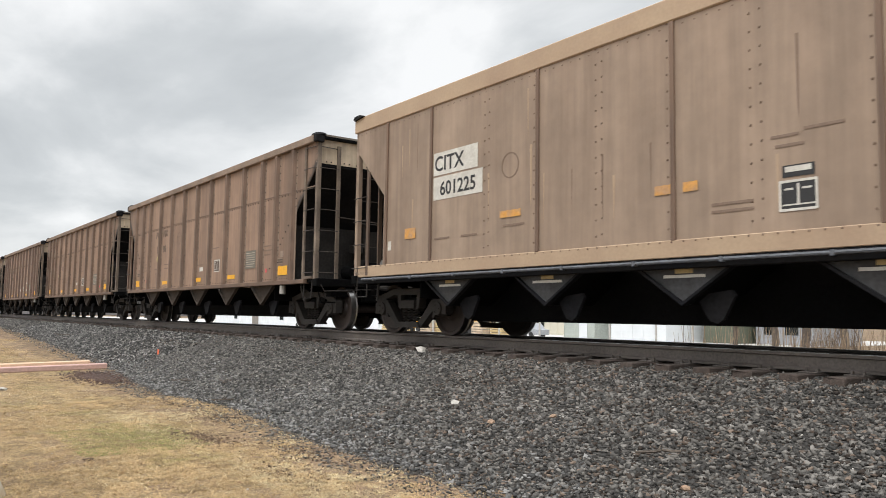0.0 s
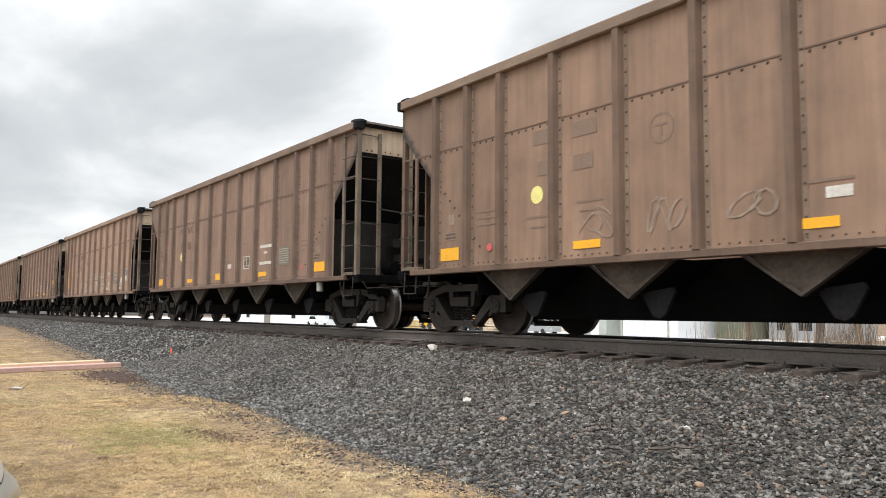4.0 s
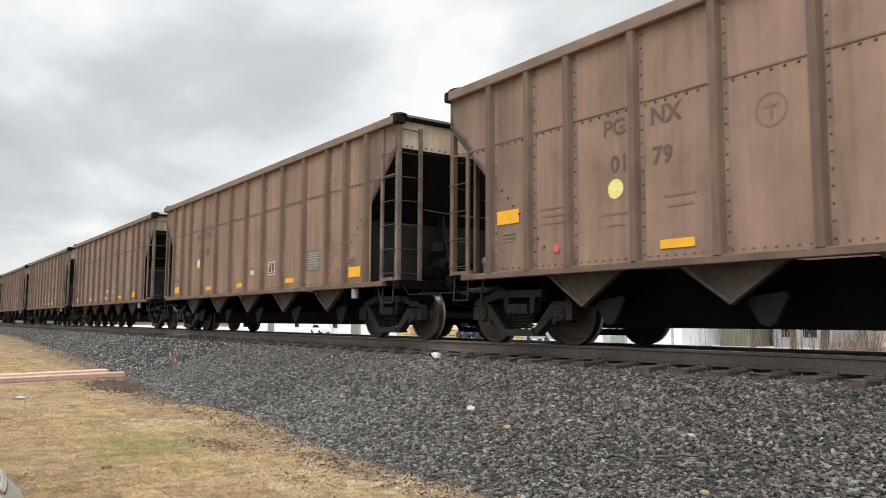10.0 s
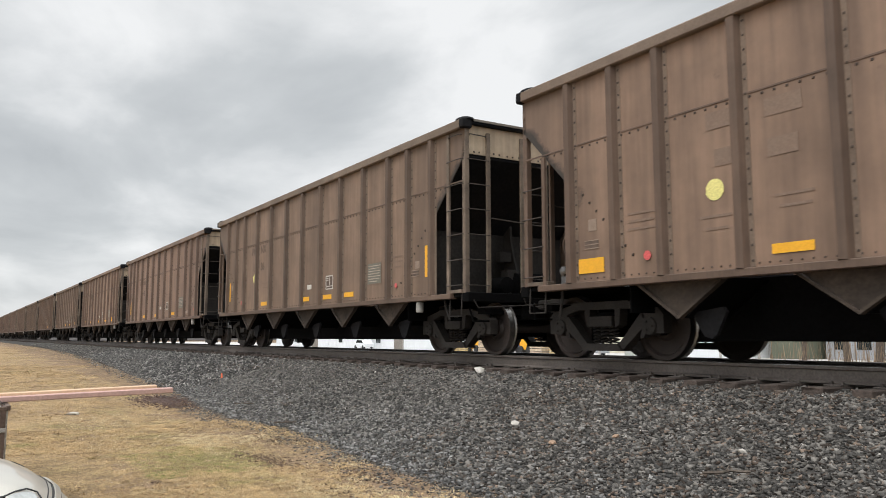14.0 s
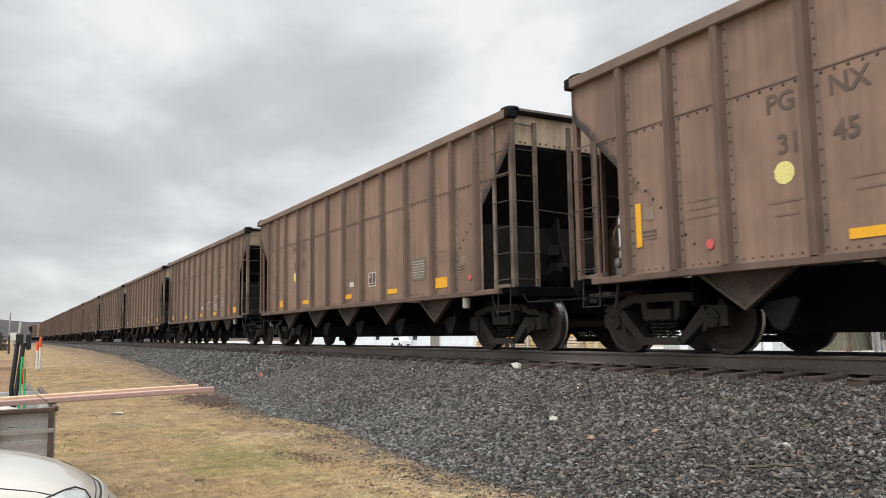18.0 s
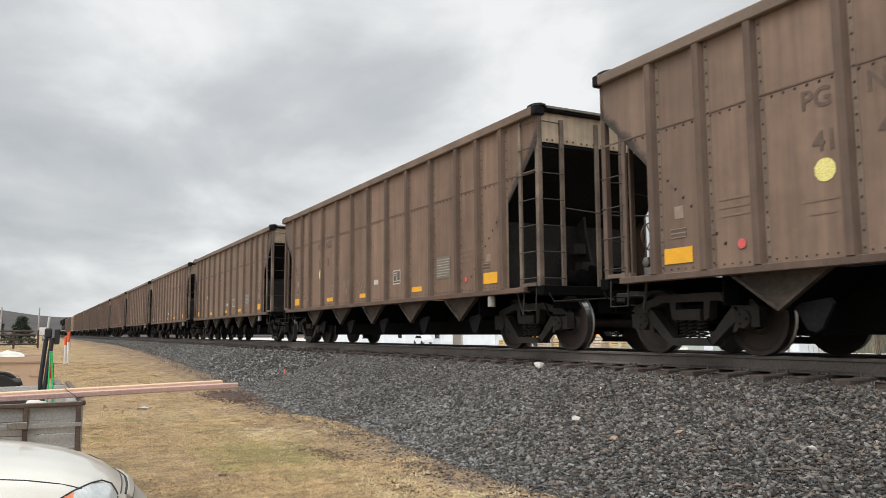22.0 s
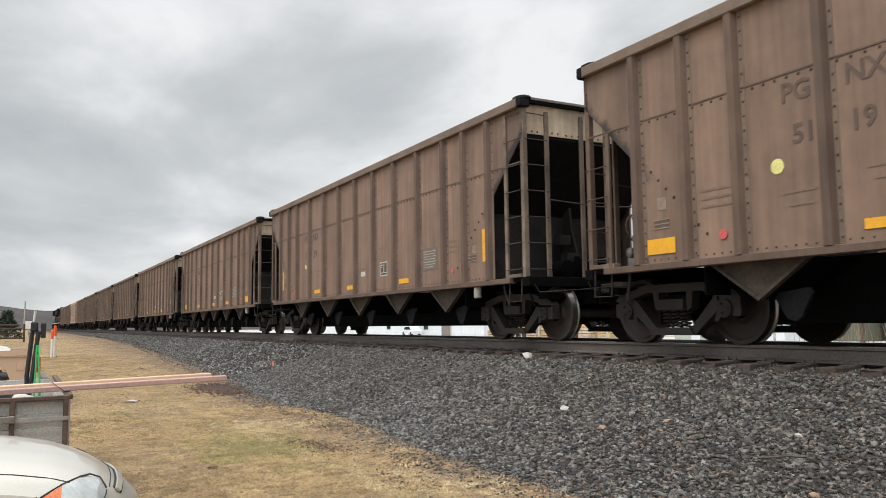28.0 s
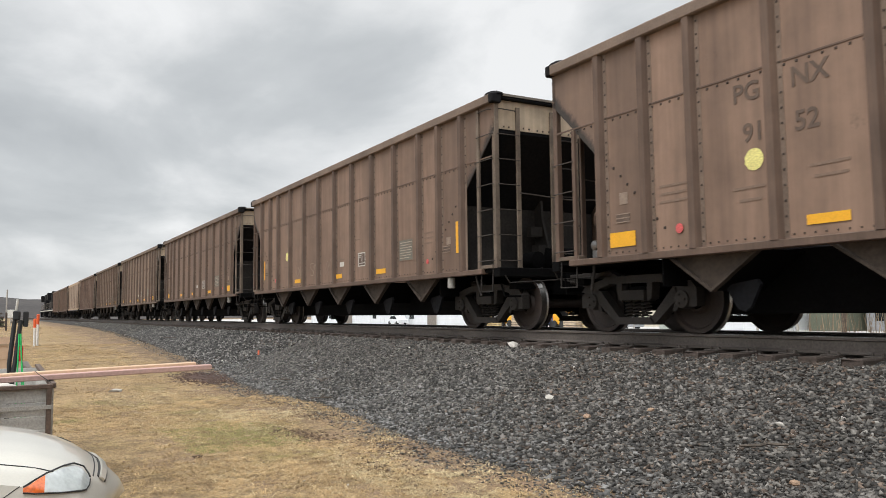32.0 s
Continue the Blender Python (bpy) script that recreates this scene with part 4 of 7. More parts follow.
    for e in (-1, 1):
        bm = bmesh.new()
        prism(bm, [(-1.56, 3.47), (1.56, 3.47), (1.50, 3.975), (-1.50, 3.975)], e * 0.02, axis="x", at=e * 7.20)
        ep = part("end_panel", bm, M["cream"], car, "bare cream-coloured upper end")
        bm = bmesh.new()
        for k in range(22):
            x, y, z = e * 7.222, -1.5 + k * 0.143 + 0.02 * math.sin(k * 2.3), 3.515 + 0.006 * math.sin(k * 5.1)
            box(bm, x - 0.008, x + 0.008, y - 0.014, y + 0.014, z - 0.014, z + 0.014)
        part("bolt_row", bm, M["bolt"], ep)["kind"] = "stuff"
        bm = bmesh.new()
        bevelbox(bm, min(e * 7.15, e * 7.31), max(e * 7.15, e * 7.31), -1.46, 1.46, (3.975 if not smooth else CHORD_Z) + 0.002, ZT, 0.012)
        er = part("end_rail", bm, M["black"] if not smooth else chord, car)
        # pale strip added along the top edge, standing in for its sky reflection
        bm = bmesh.new()
        bevelbox(bm, min(e * 7.20, e * 7.335), max(e * 7.20, e * 7.335), -1.42, 1.42, ZT + 0.001, ZT + 0.020, 0.004)
        bevelbox(bm, min(e * 7.312, e * 7.335), max(e * 7.312, e * 7.335), -1.42, 1.42, ZT - 0.022, ZT + 0.0005, 0.003)
        part("worn_edge", bm, M["steel"] if not smooth else chord, er)
        for s in (-1, 1):
            bm = bmesh.new()
            if smooth:
                prism(bm, [(e * 6.98, ZT - 0.01), (e * 7.04, ZT + 0.02), (e * 7.12, ZT + 0.035), (e * 7.29, ZT + 0.03), (e * 7.335, ZT - 0.02), (e * 7.30, ZT - 0.05)], 0.20, at=min(s * 1.44, s * 1.64))
            else:
                bevelbox(bm, min(e * 7.225, e * 7.345), max(e * 7.225, e * 7.345), min(s * 1.455, s * 1.668), max(s * 1.455, s * 1.668), CHORD_Z - 0.002, ZT + 0.012, 0.02)
                # low dome over the corner
                rings = []
                for rr, zz in ((0.20, 0.002), (0.185, 0.035), (0.13, 0.058), (0.05, 0.066)):
                    rings.append([bm.verts.new((e * 7.17 + rr * math.cos(k * math.pi / 8), s * 1.50 + 0.8 * rr * math.sin(k * math.pi / 8), ZT + zz)) for k in range(16)])
                for r0, r1 in zip(rings, rings[1:]):
                    for k in range(16):
                        bm.faces.new((r0[k], r0[(k + 1) % 16], r1[(k + 1) % 16], r1[k]))
                bm.faces.new(rings[-1])
            part("corner_cap", bm, M["black"], car)
        # sloping floor sheet under the load; its black includes the overhang's shade
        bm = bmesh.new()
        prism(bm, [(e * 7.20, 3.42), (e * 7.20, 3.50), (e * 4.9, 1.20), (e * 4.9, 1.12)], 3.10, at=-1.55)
        part("slope_sheet", bm, M["black"], car, "black sloping end sheet with overhang shade in its colour")
        # inner bulkhead that closes the slope's foot
        bm = bmesh.new()
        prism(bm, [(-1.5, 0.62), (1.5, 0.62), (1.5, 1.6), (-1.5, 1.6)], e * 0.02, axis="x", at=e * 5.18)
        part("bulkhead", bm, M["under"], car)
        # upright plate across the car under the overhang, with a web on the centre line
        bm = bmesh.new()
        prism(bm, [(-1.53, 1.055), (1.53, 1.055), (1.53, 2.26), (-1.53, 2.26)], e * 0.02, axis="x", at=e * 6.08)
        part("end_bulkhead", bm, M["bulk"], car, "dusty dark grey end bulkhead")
        bm = bmesh.new()
        prism(bm, [(e * 6.11, 1.055), (e * 6.62, 1.055), (e * 6.50, 1.55), (e * 6.34, 2.05), (e * 6.30, 2.42), (e * 6.11, 2.28)], 0.05, at=0.10)
        box(bm, min(e * 6.30, e * 6.52), max(e * 6.30, e * 6.52), -0.12, 0.08, 1.30, 1.56)
        box(bm, min(e * 6.25, e * 6.40), max(e * 6.25, e * 6.40), -0.20, 0.06, 1.72, 1.90)
        part("centre_web", bm, M["truck"], car)
        bm = bmesh.new()
        bevelbox(bm, min(e * 6.72, e * 7.19), max(e * 6.72, e * 7.19), -1.60, -1.48, 1.056, 1.115, 0.006)
        part("step_board", bm, M["endpost"], car, "pale worn step board")
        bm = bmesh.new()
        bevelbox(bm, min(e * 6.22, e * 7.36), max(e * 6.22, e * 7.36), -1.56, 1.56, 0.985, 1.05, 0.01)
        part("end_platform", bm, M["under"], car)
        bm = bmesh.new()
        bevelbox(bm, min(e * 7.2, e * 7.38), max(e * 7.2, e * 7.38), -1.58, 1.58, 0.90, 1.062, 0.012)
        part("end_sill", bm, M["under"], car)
        # posts, ladders and grab irons
        bm = bmesh.new()
        bevelbox(bm, -0.045, 0.045, -0.045, 0.045, 1.05, CHORD_Z, 0.006)
        for k in range(8):
            box(bm, -0.02, 0.02, -0.053, -0.044, 2.45 + 0.17 * k, 2.475 + 0.17 * k)
        endm = M["tan"] if smooth else M["endpost"] if e > 0 else M["post"]
        cp = mesh_of(bm, "corner_post", endm)
        bm = bmesh.new()
        bevelbox(bm, -0.02, 0.02, -0.040, 0.040, 1.05, CHORD_Z - 0.02, 0.004)
        st = mesh_of(bm, "ladder_stile", endm if not smooth else M["post"])
        bm = bmesh.new()
        bevelbox(bm, -0.02, 0.02, -0.035, 0.035, 1.05, 2.95, 0.004)
        low_st = mesh_of(bm, "ladder_stile", M["post"])
        bm = bmesh.new()
        tube(bm, [(0, -0.19, 0), (0.055, -0.17, 0.005), (0.055, 0.17, -0.004), (0, 0.19, 0)], 0.010, 6)
        grab = mesh_of(bm, "grab_iron", M["rung"])
        for s in (-1, 1):
            climb = (e > 0) == (s < 0)      # the full ladder stands at one corner of each end, steps alone at the other
            part("corner_post", cp, None, car, at=pose(e * 7.24, s * 1.53, 0, 0, 0, 0 if s < 0 else 180))
            part("ladder_stile", st, None, car, at=pose(e * 7.24, s * 1.06, 0))
            part("ladder_stile", st if climb else low_st, None, car, at=pose(e * 6.78, s * 1.59, 0, 0, 0, 90))
            part("end_post", st, None, car, at=pose(e * 7.24, -0.32 if s < 0 else 0.22, 0))
            part("grab_iron", grab, None, car, at=pose(e * 7.222, s * 1.29, 3.80, 0, 0, 0 if e > 0 else 180))
            if climb:
                part("grab_iron", grab, None, car, at=pose(e * 7.0, s * 1.577, 3.80, 0, 0, -90 if s < 0 else 90))
            for k in range(6):
                part("end_rung", end_rung, None, car, at=pose(e * 7.265, s * 1.295, 3.36 - 0.435 * k, 0, 0, 0 if e > 0 else 180))
                if climb or k > 1:
                    part("side_rung", side_rung, None, car, at=pose(e * 7.01, s * 1.60, 3.36 - 0.435 * k, 0, 0, 0 if s < 0 else 180))
        bm = bmesh.new()
        tube(bm, [(e * 7.30, -1.08, 2.36), (e * 7.30, 0.0, 2.30), (e * 7.30, 1.08, 2.36)], 0.013, 6)
        part("end_handrail", bm, M["rung"], car)
        # corner stirrup and a slanting lever beside the truck
        bm = bmesh.new()
        tube(bm, [(e * 6.50, -1.50, 1.0), (e * 6.53, -1.49, 0.84), (e * 6.62, -1.46, 0.60)], 0.022, 6)
        part("brake_lever", bm, M["truck"], car)
        bm = bmesh.new()
        tube(bm, [(e * 6.80, -1.56, 1.05), (e * 6.80, -1.58, 0.66), (e * 7.16, -1.58, 0.66), (e * 7.16, -1.56, 1.05)], 0.014, 6)
        part("stirrup_step", bm, M["truck"], car)
        # coupler and cut lever
        bm = bmesh.new()
        bevelbox(bm, min(e * 7.38, e * 7.86), max(e * 7.38, e * 7.86), -0.11, 0.11, 0.78, 0.95, 0.02)
        prism(bm, [(e * 7.80, -0.16), (e * 8.02, -0.17), (e * 8.09, -0.05), (e * 8.00, 0.03), (e * 8.08, 0.17), (e * 7.80, 0.14)], 0.27, axis="z", at=0.73)
        part("coupler", bm, M["truck"], car)
        bm = bmesh.new()
        tube(bm, [(e * 7.42, -1.5, 0.93), (e * 7.44, -1.42, 0.80), (e * 7.5, -0.4, 0.86), (e * 7.7, -0.2, 0.80)], 0.012, 6)
        part("cut_lever", bm, M["truck"], car)
        bm = bmesh.new()
        box(bm, min(e * 6.9, e * 7.34), max(e * 6.9, e * 7.34), -0.42, 0.42, 0.62, 0.86)
        box(bm, min(e * 7.1, e * 7.30), max(e * 7.1, e * 7.30), -1.2, 1.2, 0.70, 0.798)
        tube(bm, [(e * 7.22, -1.45, 0.80), (e * 7.26, -1.40, 0.58), (e * 7.26, -1.05, 0.58), (e * 7.22, -1.0, 0.80)], 0.018, 6)
        part("draft_gear", bm, M["under"], car)
        bm = bmesh.new()
        tube(bm, [(e * 7.4, 0.32, 0.82), (e * 7.55, 0.30, 0.62), (e * 7.8, 0.26, 0.42), (e * 8.05, 0.22, 0.46)], 0.022, 8)
        part("air_hose", bm, M["black"], car)
    # bright-worn control valve on the other end's platform
    bm = bmesh.new()
    lathe(bm, [(0.02, -0.10), (0.07, -0.09), (0.075, 0.02), (0.05, 0.04), (0.045, 0.10), (0.02, 0.11)], seg=12)
    tube(bm, [(0.0, 0.0, 0.06), (0.02, -0.02, 0.20), (0.10, -0.02, 0.26), (0.16, 0.0, 0.18)], 0.016, 6)
    tube(bm, [(0.05, 0.0, -0.05), (0.14, -0.03, -0.12), (0.18, -0.03, -0.20)], 0.016, 6)
    box(bm, -0.08, 0.08, -0.05, 0.05, -0.22, -0.07)
    part("control_valve", bm, M["tread"], car, "bright worn metal brake valve", at=pose(-6.72, -1.22, 1.27), smooth=True)
    # brake gear on one end platform
    bm = bmesh.new()
    lathe(bm, [(0.05, -0.36), (0.2, -0.32), (0.21, 0.28), (0.06, 0.36)], seg=16)
    part("air_reservoir", bm, M["under"], car, at=pose(6.55, 0.35, 1.30), smooth=True)
    bm = bmesh.new()
    lathe(bm, [(0.04, -0.22), (0.15, -0.2), (0.15, 0.16), (0.05, 0.2)], seg=14)
    part("brake_cylinder", bm, M["under"], car, at=pose(6.75, -0.45, 1.24, 0, 0, 90), smooth=True)
    bm = bmesh.new()
    lathe(bm, [(0.24, -0.012), (0.262, -0.012), (0.262, 0.012), (0.24, 0.012)], seg=20, caps=False)
    for k in range(3):
        a = k * 2.094
        tube(bm, [(0, 0, 0), (0.25 * math.cos(a), 0, 0.25 * math.sin(a))], 0.012, 5)
    part("brake_wheel", bm, M["post"], car, at=pose(7.42, 0.72, 1.95, 0, 0, 90))
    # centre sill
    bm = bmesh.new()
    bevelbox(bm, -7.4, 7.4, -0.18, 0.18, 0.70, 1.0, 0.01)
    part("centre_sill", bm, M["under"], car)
    # hopper pockets: side triangles, their flanged lips, and troughs with the shade in their black
    bm = bmesh.new()
    pw, pz = (0.70, 0.53) if smooth else (0.62, 0.57)
    prism(bm, [(-pw, 0.97), (pw, 0.97), (0.04, pz), (-0.04, pz)], 0.02, at=-1.46)
    tri = mesh_of(bm, "pocket_side", M["pocket"] if not smooth else M["greypocket"])
    bm = bmesh.new()
    for s in (-1, 1):
        prism(bm, [(s * (pw + 0.07), 0.985), (s * (pw + 0.01), 0.985), (s * 0.0, pz - 0.005), (s * 0.0, pz - 0.045)], 0.09, at=-1.51)
    lip = mesh_of(bm, "pocket_lip", M["pocket"] if not smooth else M["black"])
    bm = bmesh.new()
    prism(bm, [(-0.20, 0.60), (0.26, 0.66), (0.30, 0.60), (0.16, 0.34), (0.08, 0.29), (-0.02, 0.32)], 0.05, at=-1.34)
    foot = mesh_of(bm, "door_bracket", M["black"])
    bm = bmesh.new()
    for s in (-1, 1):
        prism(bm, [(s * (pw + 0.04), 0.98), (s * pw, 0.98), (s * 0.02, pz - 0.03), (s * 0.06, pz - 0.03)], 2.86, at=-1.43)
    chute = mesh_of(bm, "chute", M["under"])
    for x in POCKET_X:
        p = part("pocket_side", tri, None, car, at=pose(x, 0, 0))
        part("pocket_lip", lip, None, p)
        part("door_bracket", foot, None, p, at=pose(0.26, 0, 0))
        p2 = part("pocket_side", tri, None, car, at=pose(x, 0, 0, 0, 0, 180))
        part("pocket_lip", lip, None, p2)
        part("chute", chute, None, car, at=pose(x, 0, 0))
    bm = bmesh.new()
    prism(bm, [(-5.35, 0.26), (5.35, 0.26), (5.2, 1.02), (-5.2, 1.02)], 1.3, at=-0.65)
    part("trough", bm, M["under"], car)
    build_running_gear(car)
    return car


def bar_maker(car):
    y = -1.578
    def bar(name, x0, x1, z0, z1, mat, label="", lift=0.0):
        bm = bmesh.new()
        plate(bm, x0, x1, z0, z1, y - lift - (0.005 if name == "reflector" else 0.0))
        return part(name, bm, M[mat], car, label)
    return bar


def disc(car, name, x, z, r, mat, squash=1.0, turn=0.0):
    bm = bmesh.new()
    vs = [bm.verts.new((r * math.cos(2 * math.pi * k / 20) * (1 + 0.04 * math.sin(k * 3)), 0, squash * r * math.sin(2 * math.pi * k / 20))) for k in range(20)]
    f = bm.faces.new(vs)
    top = bmesh.ops.extrude_face_region(bm, geom=[f])["geom"]
    for v in top:
        if isinstance(v, bmesh.types.BMVert):
            v.co.y -= 0.003
    return part(name, bm, M[mat], car, at=pose(x, -1.588 if mat == "pink" else -1.578, z, 0, turn, 0))


def common_marks(car):
    """Stencils that every brown car carries on the side towards the lawn."""
    bar = bar_maker(car)
    for x0, x1, z in ((-5.12, -4.62, 1.86), (-5.10, -4.68, 1.76), (-5.12, -4.64, 1.66), (-3.98, -3.55, 1.66), (-3.9, -3.6, 1.52), (-3.0, -2.55, 1.78), (-2.95, -2.58, 1.66),
                      (1.25, 1.75, 2.02), (4.6, 5.1, 1.86), (4.6, 5.12, 1.76), (4.62, 5.05, 1.66), (0.15, 0.6, 1.62)):
        bar("faded_line", x0, x1, z, z + 0.03, "worn")
    # ringed mark
    bm = bmesh.new()
    lathe(bm, [(0.16, -0.0015), (0.185, -0.0015), (0.185, 0.0015), (0.16, 0.0015)], seg=24, caps=False)
    ring = part("ringed_mark", bm, M["worn"], car, at=pose(-1.62, -1.578, 2.52))
    bm = bmesh.new(); plate(bm, -0.08, 0.08, 0.03, 0.06, 0); plate(bm, -0.02, 0.02, -0.1, 0.03, 0)
    part("inner_bar", bm, M["worn"], ring)
    # framed stencil: dark panel with a white border
    st = bar("framed_stencil", 1.46, 1.84, 1.42, 1.71, "faint")
    bm = bmesh.new()
    for a in ((1.45, 1.85, 1.40, 1.424), (1.45, 1.85, 1.696, 1.72), (1.45, 1.474, 1.424, 1.696), (1.826, 1.85, 1.424, 1.696), (1.655, 1.677, 1.49, 1.68), (1.49, 1.81, 1.465, 1.482), (1.50, 1.60, 1.64, 1.66), (1.50, 1.58, 1.60, 1.615)):
        plate(bm, *a, -1.581)
    part("white_border", bm, M["white"], st)
    bar("white_tag", 0.32, 0.58, 1.46, 1.57, "white")
    # load chart
    ch = bar("load_chart", 3.61, 4.22, 1.40, 1.82, "green", "faded grey-green chart with pale lines")
    for k in range(7):
        bm = bmesh.new()
        plate(bm, 3.65, 4.18 - (0.12 if k == 6 else 0.03 * (k % 2)), 1.758 - 0.053 * k, 1.775 - 0.053 * k, -1.581)
        part("chart_line", bm, M["chalk"], ch)
    bm = bmesh.new()
    for a in ((3.60, 4.23, 1.39, 1.40), (3.60, 4.23, 1.82, 1.83), (3.60, 3.61, 1.4, 1.82), (4.22, 4.23, 1.4, 1.82)):
        plate(bm, *a, -1.581)
    part("chart_border", bm, M["worn"], ch)
    # small riveted holder
    for x in (-5.93, 5.46):
        ho = bar("card_holder", x, x + 0.26, 1.50 if x < 0 else 1.44, 1.62 if x < 0 else 1.56, "faint")
        bm = bmesh.new()
        z0 = 1.50 if x < 0 else 1.44
        for k in range(3):
            plate(bm, x - 0.01, x + 0.27, z0 - 0.005 + 0.055 * k, z0 + 0.008 + 0.055 * k, -1.581)
        part("holder_rail", bm, M["pale"], ho)
    bar("pale_tag", -5.86, -5.70, 1.74, 1.90, "pale")
    bar("pale_tag", 5.60, 5.76, 1.58, 1.72, "pale")
    # tie-down pipe under the sill
    bm = bmesh.new()
    lathe(bm, [(0.055, -0.10), (0.07, -0.09), (0.07, 0.08), (0.05, 0.10)], seg=12)
    part("bleed_pipe", bm, M["strap"], car, "chalky white pipe end", at=pose(5.72, -1.55, 0.86, 90, 0, 0), smooth=True)


def lettered(car, head, tail, a, b, mat="faint"):
    y = -1.5795
    for s, x, z in ((head[:2], -3.75, 2.66), (head[2:], -2.96, 2.67), (a, -3.67, 2.19), (b, -3.01, 2.19)):
        letters(s, 0.30, M[mat], car, pose(x, y, z, 90, 0, 0), "lettering", 0.006)


def scrawl(car, x, z, w, h, seed, strokes=4, mat="white", r=0.012):
    """Loose chalk strokes: short crooked bars that spell nothing."""
    g = random.Random(seed)
    bm = bmesh.new()
    for s in range(strokes):
        cx, cz = x + w * (s + 0.5) / strokes, z + h * 0.5
        ax, az, fx, fz, p0 = w / strokes * g.uniform(0.4, 0.8), h * g.uniform(0.3, 0.55), g.choice((1, 1.5, 2)), g.choice((1, 2, 3)), g.uniform(0, 6)
        pts = [(cx + ax * math.sin(fx * k * 0.36 + p0) + 0.02 * k * w / strokes * 0.5, cz + az * math.sin(fz * k * 0.36 + p0 * 0.7)) for k in range(16)]
        for k, ((px, pz), (qx, qz)) in enumerate(zip(pts, pts[1:])):
            d = Vector((qx - px, 0, qz - pz))
            if d.length < 1e-4:
                continue
            d *= 1.15
            n = Vector((-d.z, 0, d.x)).normalized() * r * (0.7 + 0.6 * g.random())
            lv = -1.5815 - 0.00012 * (s * 16 + k)
            bm.faces.new([bm.verts.new((px + n.x, lv, pz + n.z)), bm.verts.new((px + d.x + n.x, lv, pz + d.z + n.z)), bm.verts.new((px + d.x - n.x, lv, pz + d.z - n.z)), bm.verts.new((px - n.x, lv, pz - n.z))])
    o = part("chalk_scrawl", bm, M[mat], car, "pale spray-painted strokes")
    o["kind"] = "stuff"


